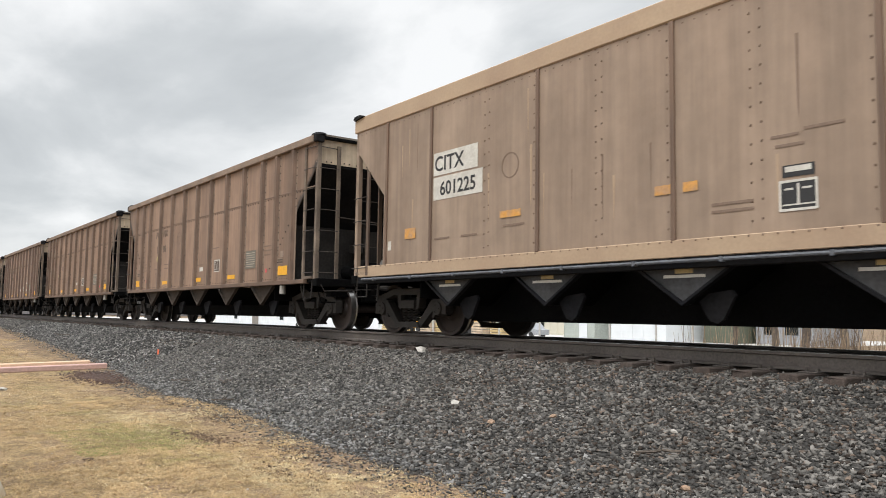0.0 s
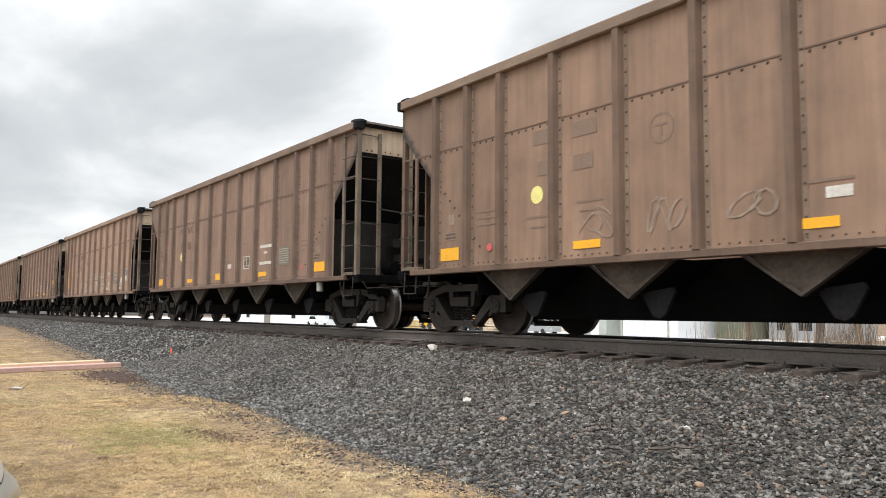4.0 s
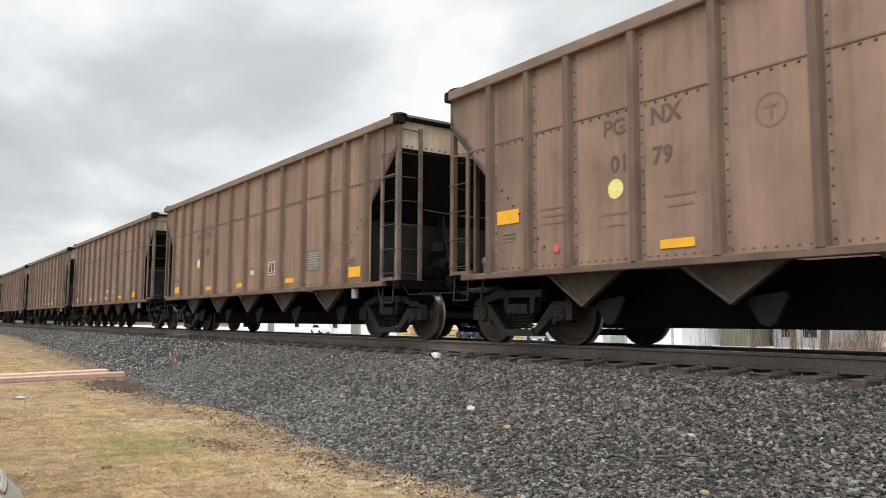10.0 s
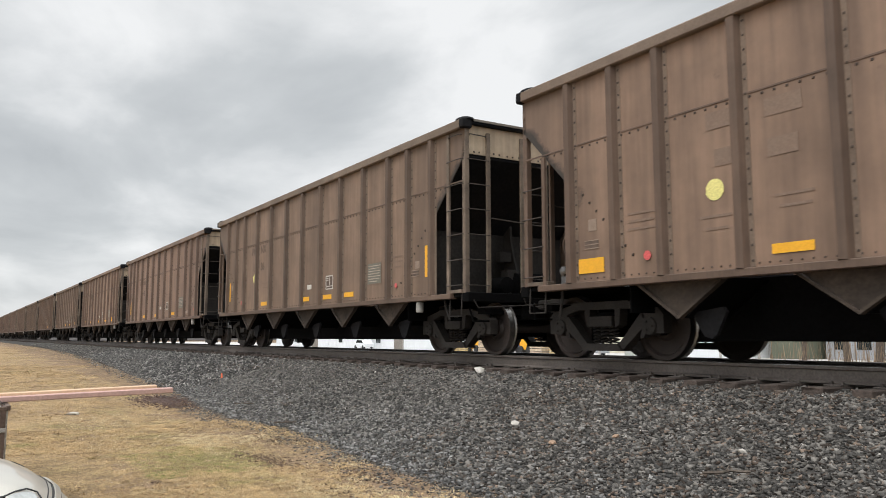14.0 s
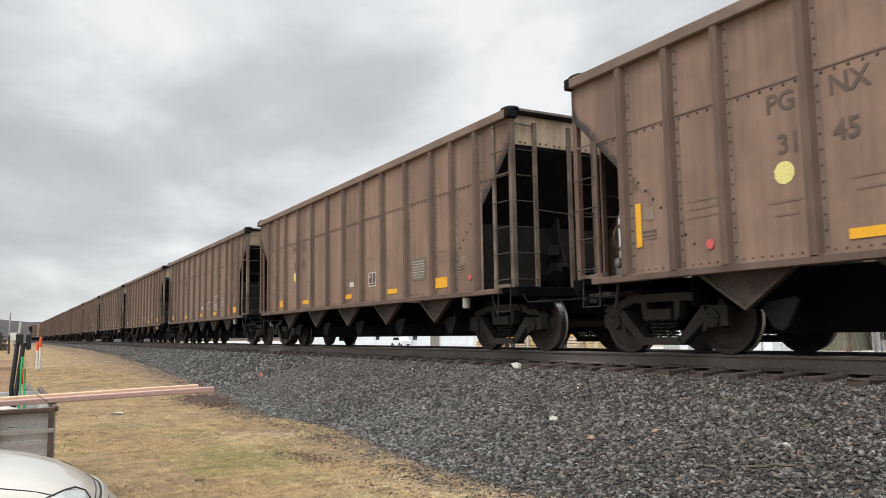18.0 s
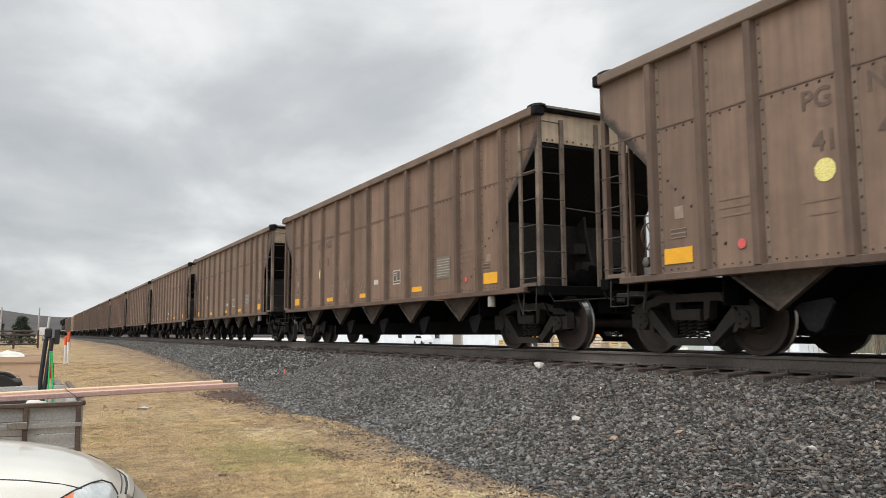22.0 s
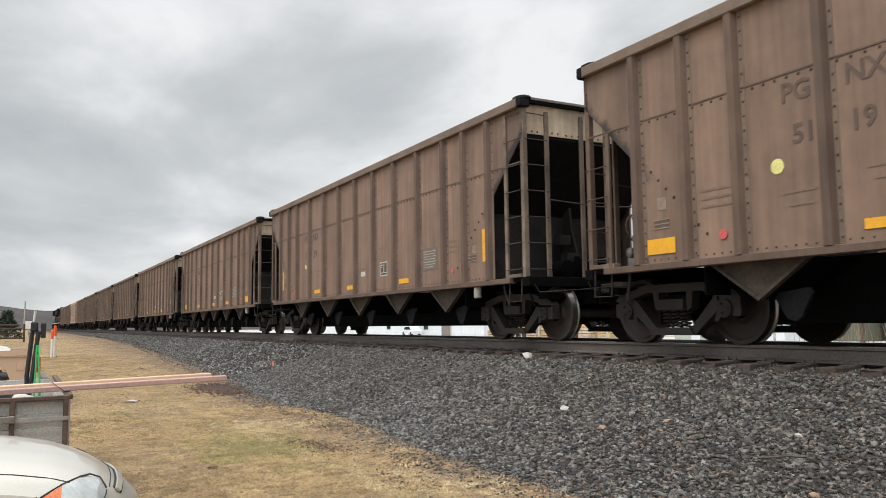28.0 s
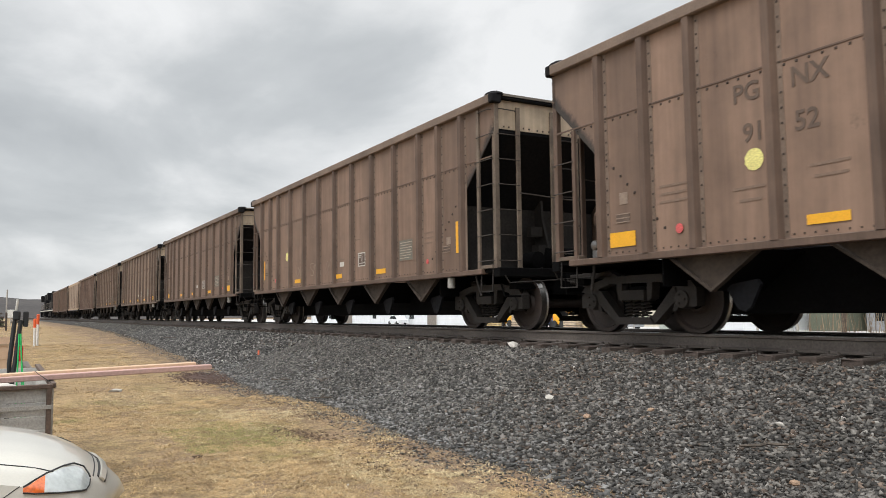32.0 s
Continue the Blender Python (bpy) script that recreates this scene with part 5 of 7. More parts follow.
def own_marks(m, car):
    """What sets one brown car apart: its number, its reflectors, chalk and spray."""
    bar = bar_maker(car)
    g = random.Random(100 + m)
    num = NUMBERS.get(m)
    if num:
        lettered(car, "PGNX", "", num[:2], num[2:])
    else:
        for x0, x1, z in ((-3.85, -3.48, 2.68), (-3.08, -2.64, 2.66), (-3.75, -3.46, 2.24), (-3.06, -2.7, 2.22)):
            bar("worn_marking", x0, x1, z, z + 0.2, "worn")
    strip = m in (0, -4, -5, -11, -13)
    if strip:
        tall = 2.34 if m == 0 else 1.98
        bar("reflector", -6.02, -5.92, 1.40, tall, "yellow", "yellow reflective strip")
        bar("reflector", 5.96, 6.06, 1.40, tall, "yellow", "yellow reflective strip")
    else:
        zp, xp = (1.75 if m == -1 else 1.17), (4.62 if m in (-3, -6) else 5.50)
        xr = -5.12 if m == -6 else -6.06
        bar("reflector", xr, xr + 0.49, zp, zp + 0.2, "yellow", "yellow reflective patch")
        bar("reflector", xp, xp + 0.48, zp + 0.01, zp + 0.21, "yellow", "yellow reflective patch")
    if m in (-1, -5):
        bar("pale_tag", 4.69, 4.95, 1.19, 1.28, "chalk")
    for x0 in () if m == 0 else (-3.06, -0.03, 1.30, 2.46) if m == -4 else (-3.06, -0.6 if m % 3 == 1 else -0.03, 2.46):
        bar("reflector", x0, x0 + 0.48, 1.18, 1.285 if m != 1 or x0 != -0.6 else 1.36, "yellow")
    disc(car, "paint_dot", {-2: -3.80, -4: -3.67, -5: -3.75, -6: -3.73, -8: -3.67, -10: -4.02, -11: -3.82, -12: -3.68}.get(m, -3.73 + g.uniform(-0.05, 0.05)), 1.98, 0.125 if m not in (-10, -11) else 0.085, "dot", 1.0 if m not in (3, -11) else 0.62, 40 if m in (3, -11) else 0)
    disc(car, "paint_dot", -4.80, 1.32, 0.06, "pink")
    disc(car, "paint_dot", 5.92 if m in (0, -1, -3, -5, -6) else 4.86, 1.31, 0.05, "pink")
    if m == 0:
        # rubbed chalk and spray low on nearly every panel
        for k, (x, z, w, h, n, mt, r) in enumerate(((-5.0, 1.2, 0.5, 0.3, 2, "chalk", 0.014), (-4.0, 1.15, 0.5, 0.35, 3, "chalk", 0.018), (-3.0, 1.15, 0.6, 0.5, 3, "chalk", 0.02),
                                                    (-1.95, 1.14, 0.6, 0.4, 3, "chalk", 0.02), (-0.86, 1.5, 0.5, 0.5, 4, "chalk", 0.014), (-0.7, 1.16, 0.4, 0.3, 3, "chalk", 0.016),
                                                    (0.18, 1.65, 0.6, 0.28, 4, "chalk", 0.02), (0.2, 1.2, 0.65, 0.3, 4, "chalk", 0.024), (1.22, 1.72, 0.6, 0.16, 3, "chalk", 0.022),
                                                    (1.3, 1.16, 0.55, 0.16, 3, "chalk", 0.024), (3.6, 1.18, 0.55, 0.2, 3, "chalk", 0.018), (4.5, 1.14, 0.62, 0.34, 5, "chalk", 0.034),
                                                    (4.75, 1.35, 0.3, 0.28, 3, "white", 0.03))):
            scrawl(car, x, z, w, h, k, n, mt, r)
        # three crooked capital strokes, one under the other
        bm = bmesh.new()
        for row, pts in enumerate((((2.62, 1.70), (2.66, 1.90), (2.76, 1.76), (2.84, 1.90), (2.90, 1.70)), ((2.66, 1.38), (2.74, 1.50), (2.82, 1.46), (2.76, 1.38), (2.94, 1.38)),
                                   ((2.88, 1.32), (2.72, 1.31), (2.67, 1.24), (2.74, 1.18), (2.88, 1.19)))):
            for k, ((px, pz), (qx, qz)) in enumerate(zip(pts, pts[1:])):
                d = Vector((qx - px, 0, qz - pz)); n = Vector((-d.z, 0, d.x)).normalized() * 0.018
                lv = -1.5815 - 0.0002 * (row * 5 + k)
                bm.faces.new([bm.verts.new((px + n.x, lv, pz + n.z)), bm.verts.new((qx + n.x, lv, qz + n.z)), bm.verts.new((qx - n.x, lv, qz - n.z)), bm.verts.new((px - n.x, lv, pz - n.z))])
        part("sprayed_strokes", bm, M["white"], car, "white spray-painted strokes")["kind"] = "stuff"
        bar("reflector", -2.42, -2.31, 1.18, 1.72, "yellow", "yellow reflective strip")
        bar("reflector", 2.24, 2.36, 1.20, 1.66, "yellow", "yellow reflective strip")
        bar("white_tag", 2.42, 2.62, 1.19, 1.27, "white")
        bar("white_tag", 5.53, 5.74, 1.46, 1.66, "white", lift=0.006)
        scrawl(car, 5.48, 1.66, 0.42, 0.22, 77, 3, "blueink", 0.02)
    if m == 1:
        for x0, x1, z in ((2.5, 3.2, 1.86), (2.75, 2.95, 1.72), (2.5, 3.2, 1.46)):
            bar("spray_bar", x0, x1, z, z + (0.07 if z != 1.72 else 0.05), "white", "white spray-painted bar")
    if m == -7:
        bm = bmesh.new()
        lathe(bm, [(0.27, -0.0015), (0.30, -0.0015), (0.30, 0.0015), (0.27, 0.0015)], seg=28, caps=False)
        pe = part("ring_drawing", bm, M["white"], car, "white sprayed ring with spokes", at=pose(2.87, -1.58, 1.64))
        bm = bmesh.new(); plate(bm, -0.012, 0.012, -0.26, 0.26, 0)
        part("spoke", bm, M["white"], pe)
        for a in (-38, 38):
            bm = bmesh.new(); plate(bm, -0.012, 0.012, -0.26, 0.0, -0.001)
            part("spoke", bm, M["white"], pe, at=pose(0, 0, 0, 0, a, 0))
        scrawl(car, -1.85, 1.2, 0.35, 0.5, 9, 3, "pale")
    if m in (-8, -13, 2, -15):
        for k in range(3):
            scrawl(car, -2.9 + 1.1 * k, 1.3, 0.5, 0.4, 50 + k + m, 2, "pale", 0.010)


def smooth_marks(car, number):
    bar = bar_maker(car)
    if number:
        for t, z, n in (("CITX", 2.66, 0), (number, 2.26, 1)):
            p = bar("number_board", -4.74, -3.60 if not n else -3.48, z - 0.07, z + 0.30, "white", "white painted panel")
            letters(t, 0.34 if not n else 0.31, M["blackink"], car, pose(-4.33 if not n else -4.1, -1.5825, z, 90, 0, 0), "lettering", 0.005)
    for x0, x1, z0, z1 in ((-5.56, -5.24, 1.62, 1.80), (-3.07, -2.62, 1.75, 1.85), (-0.30, -0.06, 1.75, 1.86), (0.09, 0.28, 1.75, 1.86)):
        bar("reflector", x0, x1, z0, z1, "wornorange", "worn orange reflective patch")
    bar("white_tag", -6.10, -6.0, 1.46, 1.62, "white")
    st = bar("framed_stencil", 1.24, 1.62, 1.42, 1.71, "blackink")
    bm = bmesh.new()
    for a in ((1.23, 1.63, 1.41, 1.435), (1.23, 1.63, 1.695, 1.72), (1.23, 1.255, 1.435, 1.695), (1.605, 1.63, 1.435, 1.695), (1.42, 1.445, 1.48, 1.68), (1.27, 1.60, 1.465, 1.48), (1.29, 1.38, 1.62, 1.64), (1.47, 1.57, 1.62, 1.64)):
        plate(bm, *a, -1.581)
    part("white_border", bm, M["white"], st)
    ib = bar("information_board", 1.27, 1.60, 1.75, 1.87, "blackink")
    bm = bmesh.new(); plate(bm, 1.30, 1.57, 1.80, 1.855, -1.581)
    part("white_bar", bm, M["white"], ib)
    for x0, x1, z in ((-3.0, -2.55, 1.62), (-4.0, -3.6, 1.55), (-4.7, -4.3, 1.55), (0.45, 0.95, 1.55), (0.45, 0.95, 1.47), (1.15, 1.45, 2.16), (1.5, 1.9, 2.2), (1.2, 1.5, 2.06)):
        bar("faded_line", x0, x1, z, z + 0.03, "worn")
    bm = bmesh.new()
    lathe(bm, [(0.17, -0.0015), (0.19, -0.0015), (0.19, 0.0015), (0.17, 0.0015)], seg=24, caps=False)
    part("ringed_mark", bm, M["worn"], car, at=pose(-2.86, -1.578, 2.5))
    g = random.Random(5)
    for k in range(26):
        x, z1 = g.uniform(-5.9, 5.9), g.uniform(2.0, 3.6)
        if min(abs(x - p) for p in (-4.81, -2.28, -0.04, 2.24, 4.81)) > 0.08:
            w_ = g.uniform(0.008, 0.022)
            bm = bmesh.new()
            prism(bm, [(x - w_, z1), (x + w_, z1), (x + w_ * 0.4, z1 - g.uniform(0.3, 0.9)), (x - w_ * 0.4, z1 - g.uniform(0.3, 0.9))], -0.001 - 0.00005 * k, at=-1.5755)
            part("rub_mark" if k % 3 else "rust_run", bm, M["tanlight"] if k % 3 else M["worn"], car)
    for x in POCKET_X:
        bm = bmesh.new(); plate(bm, x - 0.28, x + 0.28, 0.80, 0.835, -1.463)
        part("pocket_stripe", bm, M["white"], car)
        bm = bmesh.new(); plate(bm, x - 0.12, x + 0.12, 0.85, 0.955, -1.463)
        part("pocket_tag", bm, M["tagpaint"], car)


NUMBERS = {3: "9198", 1: "9205", 0: "2116", -1: "0179", -2: "8169", -4: "1186", -5: "3145", -6: "3194", -7: "414", -8: "513", -10: "5119", -11: "1139", -12: "9152"}
TRAIN = {}
proto = build_hopper("ribbed")
common_marks(proto)
smooth_proto = None
for m in range(6, -21, -1):
    if m in (4, -18):
        if smooth_proto is None:
            smooth_proto = c = build_hopper("smooth")
        else:
            c = copy_thing(smooth_proto, pose(0, TRACK_Y, 0))
        tagged(c, "tan hopper car with smooth riveted sides and black underframe", "railway car", "cars of the coal train")
    else:
        c = proto if m == 6 else copy_thing(proto, pose(0, TRACK_Y, 0))
        tagged(c, "weathered brown ribbed coal hopper car with black slope sheets", "railway car", "cars of the coal train")
    TRAIN[m] = c
for m, c in TRAIN.items():
    if m in (4, -18):
        smooth_marks(c, "601225" if m == 4 else "")
    else:
        own_marks(m, c)
    g = random.Random(m)
    k = g.uniform(0.90, 1.06) * {0: 1.33, 3: 1.33, 1: 1.12, -1: 1.2, -9: 0.9, -8: 0.92}.get(m, 1.0)
    if m in (-14, -15, -16):
        k *= 0.9
    tint = (k * g.uniform(0.98, 1.04), k, k * g.uniform(0.95, 1.03), 1)
    for o in c.children_recursive:
        o.color = tint


# ---- the two locomotives that push at the tail ----
def build_locomotive():
    loco = new("locomotive")
    def add(name, mat, *boxes, r=0.03, label=""):
        bm = bmesh.new()
        for b in boxes:
            bevelbox(bm, *b, r)
        return part(name, bm, M[mat], loco, label)
    add("frame", "black", (-10.8, 10.8, -1.5, 1.5, 1.15, 1.65))
    add("fuel_tank", "black", (-3.2, 3.2, -1.4, 1.4, 0.35, 1.15), r=0.1)
    add("long_hood", "black", (-10.2, 6.0, -0.85, 0.85, 1.65, 4.2), r=0.08)
    add("radiator", "black", (-10.0, -6.2, -1.5, 1.5, 3.3, 4.55), r=0.06)
    add("roof_fan_housing", "truck", (-5.0, -1.0, -0.8, 0.8, 4.2, 4.5))
    add("exhaust_stack", "black", (0.4, 1.4, -0.4, 0.4, 4.2, 4.62))
    cab = add("cab", "black", (6.0, 8.6, -1.5, 1.5, 1.65, 4.45), r=0.08)
    add("short_hood", "black", (8.6, 10.3, -0.9, 0.9, 1.65, 3.3), r=0.15)
    for s in (-1, 1):
        bm = bmesh.new(); bevelbox(bm, 6.4, 7.2, s * 1.505 - 0.01, s * 1.505 + 0.01, 3.2, 3.9, 0.004)
        part("window", bm, M["glass"], cab)
        bm = bmesh.new(); bevelbox(bm, -10.5, 10.5, s * 1.505 - 0.012, s * 1.505 + 0.012, 1.28, 1.40, 0.004)
        part("white_stripe", bm, M["white"], loco)
        bm = bmesh.new(); tube(bm, [(-10.4, s * 1.45, 2.65), (10.4, s * 1.45, 2.65)], 0.02, 6)
        rail_ = part("handrail", bm, M["steel"], loco)
        for k in range(9):
            bm = bmesh.new(); tube(bm, [(-10.2 + 2.5 * k, s * 1.45, 1.65), (-10.2 + 2.5 * k, s * 1.45, 2.65)], 0.018, 5)
            part("stanchion", bm, M["steel"], rail_)
        for tx in (-6.6, 6.6):
            bm = bmesh.new()
            prism(bm, [(-2.4, 0.45), (-2.3, 0.85), (2.3, 0.85), (2.4, 0.45), (1.7, 0.35), (-1.7, 0.35)], 0.12, at=s * 1.12 - 0.06)
            part("truck_frame", bm, M["truck"], loco, at=pose(tx, 0, 0))
    for tx in (-6.6, 6.6):
        for a in (-1.95, 0, 1.95):
            bm = bmesh.new()
            for s in (-1, 1):
                n0 = len(bm.verts)
                lathe(bm, [(0.53, s * 0.755 - 0.06), (0.53, s * 0.755 + 0.06)], seg=24)
            lathe(bm, [(0.09, -0.8), (0.09, 0.8)], seg=10)
            part("wheelset", bm, M["wheel"], loco, at=pose(tx + a, 0, 0.53))
    for e in (-1, 1):
        bm = bmesh.new(); prism(bm, [(-1.4, 0.2), (1.4, 0.2), (1.5, 1.15), (-1.5, 1.15)], e * 0.08, axis="x", at=e * 10.8)
        part("pilot_plate", bm, M["black"], loco)
        bm = bmesh.new(); bevelbox(bm, min(e * 10.88, e * 11.3), max(e * 10.88, e * 11.3), -0.12, 0.12, 0.75, 0.98, 0.02)
        part("coupler", bm, M["truck"], loco)
    return tagged(loco, "black six-axle diesel locomotive with white sill stripe", "locomotive", "pushing locomotives")


LOCOS = [build_locomotive()]
LOCOS.append(copy_thing(LOCOS[0], pose(0, TRACK_Y, 0)))
LOCO_AT = [-20 * PITCH - 8.09 - 11.3, -20 * PITCH - 8.09 - 33.9]


# ---- the lawn: dead grass, straw, bare soil ----
def blades(name, count, area, length, mat, label, seed, lift=0.6, clump=1, broad=1.0):
    """Single blades, or tufts of `clump` blades that lean out from one root."""
    g = np.random.default_rng(seed)
    count //= clump
    x = g.uniform(area[0], area[1], count * 3); y = g.uniform(area[2], area[3], count * 3)
    cover = np.array([noise.noise((a * 0.55, b * 0.55, seed)) + 0.5 * noise.noise((a * 1.9, b * 1.9, seed + 4)) for a, b in zip(x, y)])
    keep = (cover + g.uniform(-0.45, 0.60, len(x)) > 0.62 * np.clip((y - 2.7) / 1.7, 0, 1))
    keep &= y < np.array([toe_y(a) for a in x]) + g.uniform(-0.5, 0.25, len(x))
    x, y = x[keep][:count], y[keep][:count]
    lean_out = None
    if clump > 1:
        lean_out = g.uniform(0, 2 * np.pi, len(x) * clump)
        away = np.abs(g.normal(0, 0.022, len(x) * clump)) * (1 + np.repeat(np.hypot(x, y), clump) * 0.05)
        x, y = np.repeat(x, clump) + away * np.cos(lean_out), np.repeat(y, clump) + away * np.sin(lean_out)
    n = len(x)
    z = np.array([ground_z(a, b) for a, b in zip(x, y)])
    a = g.uniform(0, 2 * np.pi, n) if lean_out is None else lean_out + g.normal(0, 0.6, n)
    l = g.uniform(length[0], length[1], n); up_ = g.uniform(0.05, lift, n)
    w = broad * g.uniform(0.0010, 0.0024, n) * (1 + np.hypot(x, y) * 0.06)
    d = np.stack([np.cos(a) * np.sqrt(1 - up_ ** 2), np.sin(a) * np.sqrt(1 - up_ ** 2), up_], -1)
    side = np.stack([-np.sin(a), np.cos(a), np.zeros(n)], -1)
    base = np.stack([x, y, z - 0.004], -1)
    mid = base + d * (l * 0.55)[:, None] + [0, 0, 0.006]
    tip = base + d * l[:, None] * [1, 1, 0.6]
    v = np.stack([base - side * w[:, None], base + side * w[:, None], mid + side * w[:, None] * 0.8, mid - side * w[:, None] * 0.8, tip], 1)
    o = 5 * np.arange(n)
    quads = np.stack([o, o + 1, o + 2, o + 3], -1); tris = np.stack([o + 3, o + 2, o + 4], -1)
    me = bpy.data.meshes.new(name)
    me.vertices.add(n * 5); me.vertices.foreach_set("co", v.ravel())
    me.loops.add(n * 7)
    loops = np.concatenate([quads, tris], 1).ravel()
    me.loops.foreach_set("vertex_index", loops)
    me.polygons.add(n * 2)
    ls = np.stack([7 * np.arange(n), 7 * np.arange(n) + 4], -1).ravel()
    me.polygons.foreach_set("loop_start", ls)
    me.update(calc_edges=True); me.validate()
    me.materials.append(M[mat])
    return tagged(new(name, me), label, "grass", kind="stuff")


blades("lawn_grass", 60000, (-13, -1.5, -2.0, 5.0), (0.015, 0.05), "grass", "short dead straw-coloured lawn grass", 11)
blades("grass_tufts", 150000, (-14, -2.5, -1.6, 4.9), (0.02, 0.055), "grass", "tufts of dead straw-coloured lawn grass", 16, 0.75, 14, 1.3)
blades("grass_tufts", 60000, (-36, -14, -2.5, 4.9), (0.03, 0.08), "grass", "tufts of dead straw-coloured lawn grass", 17, 0.6, 12, 1.3)
blades("lawn_grass", 26000, (-32, -13, -3, 5.0), (0.03, 0.08), "grass", "short dead straw-coloured lawn grass", 12)
blades("lawn_grass", 14000, (-70, -32, -4, 5.2), (0.06, 0.14), "grass", "short dead straw-coloured lawn grass", 13)
blades("green_grass", 9000, (-11.0, -8.9, 1.9, 3.3), (0.015, 0.045), "greengrass", "thin patch of green winter grass", 14, 0.7, 10, 1.1)
blades("straw", 5000, (-16, -3, 1.6, 4.9), (0.05, 0.16), "straw", "loose pale straw lying on the lawn", 15, 0.3)
blades("straw_clumps", 12000, (-13, -4, 2.9, 4.5), (0.03, 0.10), "straw", "raked wisps of dry straw near the ballast", 18, 0.4, 20, 0.8)


def on_lawn(x0, x1, y0, y1, s):
    def place(g):
        x, y = g.uniform(x0, x1), g.uniform(y0, y1)
        return x, y, ground_z(x, y), s
    return place


scatter("soil_clods", 5200, on_lawn(-16, -3, 3.0, 4.6, 0.32), (0.012, 0.04), M["soil"], "crumbs of brown soil along the ballast edge", "soil", 21)
scatter("lawn_pebbles", 70, on_lawn(-14, -2, 1, 4.5, 0.5), (0.015, 0.035), M["palestone"], "small pale stones on the lawn", "stones", 22)
scatter("leaf_litter", 450, on_lawn(-18, -2, -1, 4.6, 0.35), (0.02, 0.05), M["leaf"], "dry brown leaves on the lawn", "leaves", 23)


def soil_patch(cx, cy, rx, ry, seed, mat="soil", h=0.05):
    bm = bmesh.new()
    g = random.Random(seed)
    rings = []
    for i in range(15):
        k = (i + 0.001) / 14
        ring = []
        for j in range(72):
            a = 2 * math.pi * j / 72
            wob = 1 + 0.35 * noise.noise((math.cos(a) * 1.4 + seed, math.sin(a) * 1.4, k)) + 0.3 * noise.noise((math.cos(a) * 7 + seed, math.sin(a) * 7, k * 2))
            x, y = cx + rx * k * wob * math.cos(a), cy + ry * k * wob * math.sin(a)
            lump = 0.030 * noise.noise((x * 9, y * 9, seed)) + 0.018 * noise.noise((x * 27, y * 27, seed))
            ring.append(bm.verts.new((x, y, ground_z(x, y) + h * (1 - k ** 2) + lump * (1 - k * 0.4) - 0.016 * k ** 3 + g.uniform(-0.004, 0.004))))
        rings.append(ring)
    for r0, r1 in zip(rings, rings[1:]):
        for j in range(72):
            bm.faces.new((r0[j], r0[(j + 1) % 72], r1[(j + 1) % 72], r1[j]))
    bm.faces.new(rings[0])
    return thing("bare_soil", bm, M[mat], "bare red-brown soil heaped on the lawn" if h > 0.08 else "bare patch of brown soil in the lawn", "soil", smooth=True, kind="structure")


soil_patch(-18.3, 4.05, 1.1, 0.42, 1, "redsoil", 0.02)
def heap(cx, cy, rx, ry, s_):
    """Crumbs thrown round a centre, thickest in the middle."""
    def place(g):
        x, y = g.normal(cx, rx), min(g.normal(cy, ry), toe_y(cx) - 0.02)
        return x, y, ground_z(x, y), s_
    return place


for k, (x, y, rx, ry, count) in enumerate(((-9.25, 3.40, 0.30, 0.14, 420), (-9.9, 3.33, 0.18, 0.10, 160), (-11.3, 4.2, 0.5, 0.18, 260), (-12.9, 4.05, 0.25, 0.08, 120), (-8.0, 3.9, 0.5, 0.16, 240), (-8.74, 1.91, 0.035, 0.03, 40), (-7.1, 3.3, 0.3, 0.12, 130))):
    scatter("soil_clods", count, heap(x, y, rx, ry, 0.6), (0.012, 0.045), M["soil"], "crumbs of disturbed dark brown soil", "soil", 40 + k)
scatter("red_soil_clods", 3200, heap(-18.2, 4.1, 0.75, 0.28, 0.7), (0.012, 0.05), M["redsoil"], "crumbs of red-brown soil at the ballast edge", "soil", 24)


# single stones that stand out, twigs, a survey flag
def boulder(x, y, z, s, mat, label, seed):
    bm = bmesh.new()
    bmesh.ops.create_icosphere(bm, subdivisions=1, radius=1)
    for v in bm.verts:
        v.co *= 1 + 0.7 * noise.noise(v.co * 1.3 + Vector((seed, 0, 0)))
        v.co = Vector((v.co.x * s[0], v.co.y * s[1], v.co.z * s[2] * 0.75))
    thing("rock", bm, M[mat], label, "rock", pose(x, y, z, 0, 0, seed * 37), "single rocks on the bank")


for i, (x, y, z, s, mat, lab) in enumerate((
        (-10.75, 7.42, -0.24, (0.085, 0.07, 0.085), "palestone", "white block of stone beside a sleeper end"),
        (-7.55, 5.71, -0.70, (0.055, 0.04, 0.035), "palestone", "pale grey stone on dark ballast"),
        (-5.91, 5.75, -0.68, (0.04, 0.035, 0.03), "tanstone", "small tan stone on dark ballast"),
        (-4.45, 5.81, -0.66, (0.045, 0.035, 0.03), "palestone", "pale stone on dark ballast"),
        (-6.54, 5.44, -0.79, (0.06, 0.045, 0.03), "tanstone", "flat tan stone on dark ballast"),
        (-3.75, 5.02, -0.93, (0.05, 0.04, 0.035), "tanstone", "rust-coloured stone on dark ballast"),
        (-16.24, 1.96, lawn_z(-16.24) + 0.02, (0.13, 0.10, 0.06), "palestone", "flat pale stone lying on the lawn"))):
    boulder(x, y, z, s, mat, lab, i)
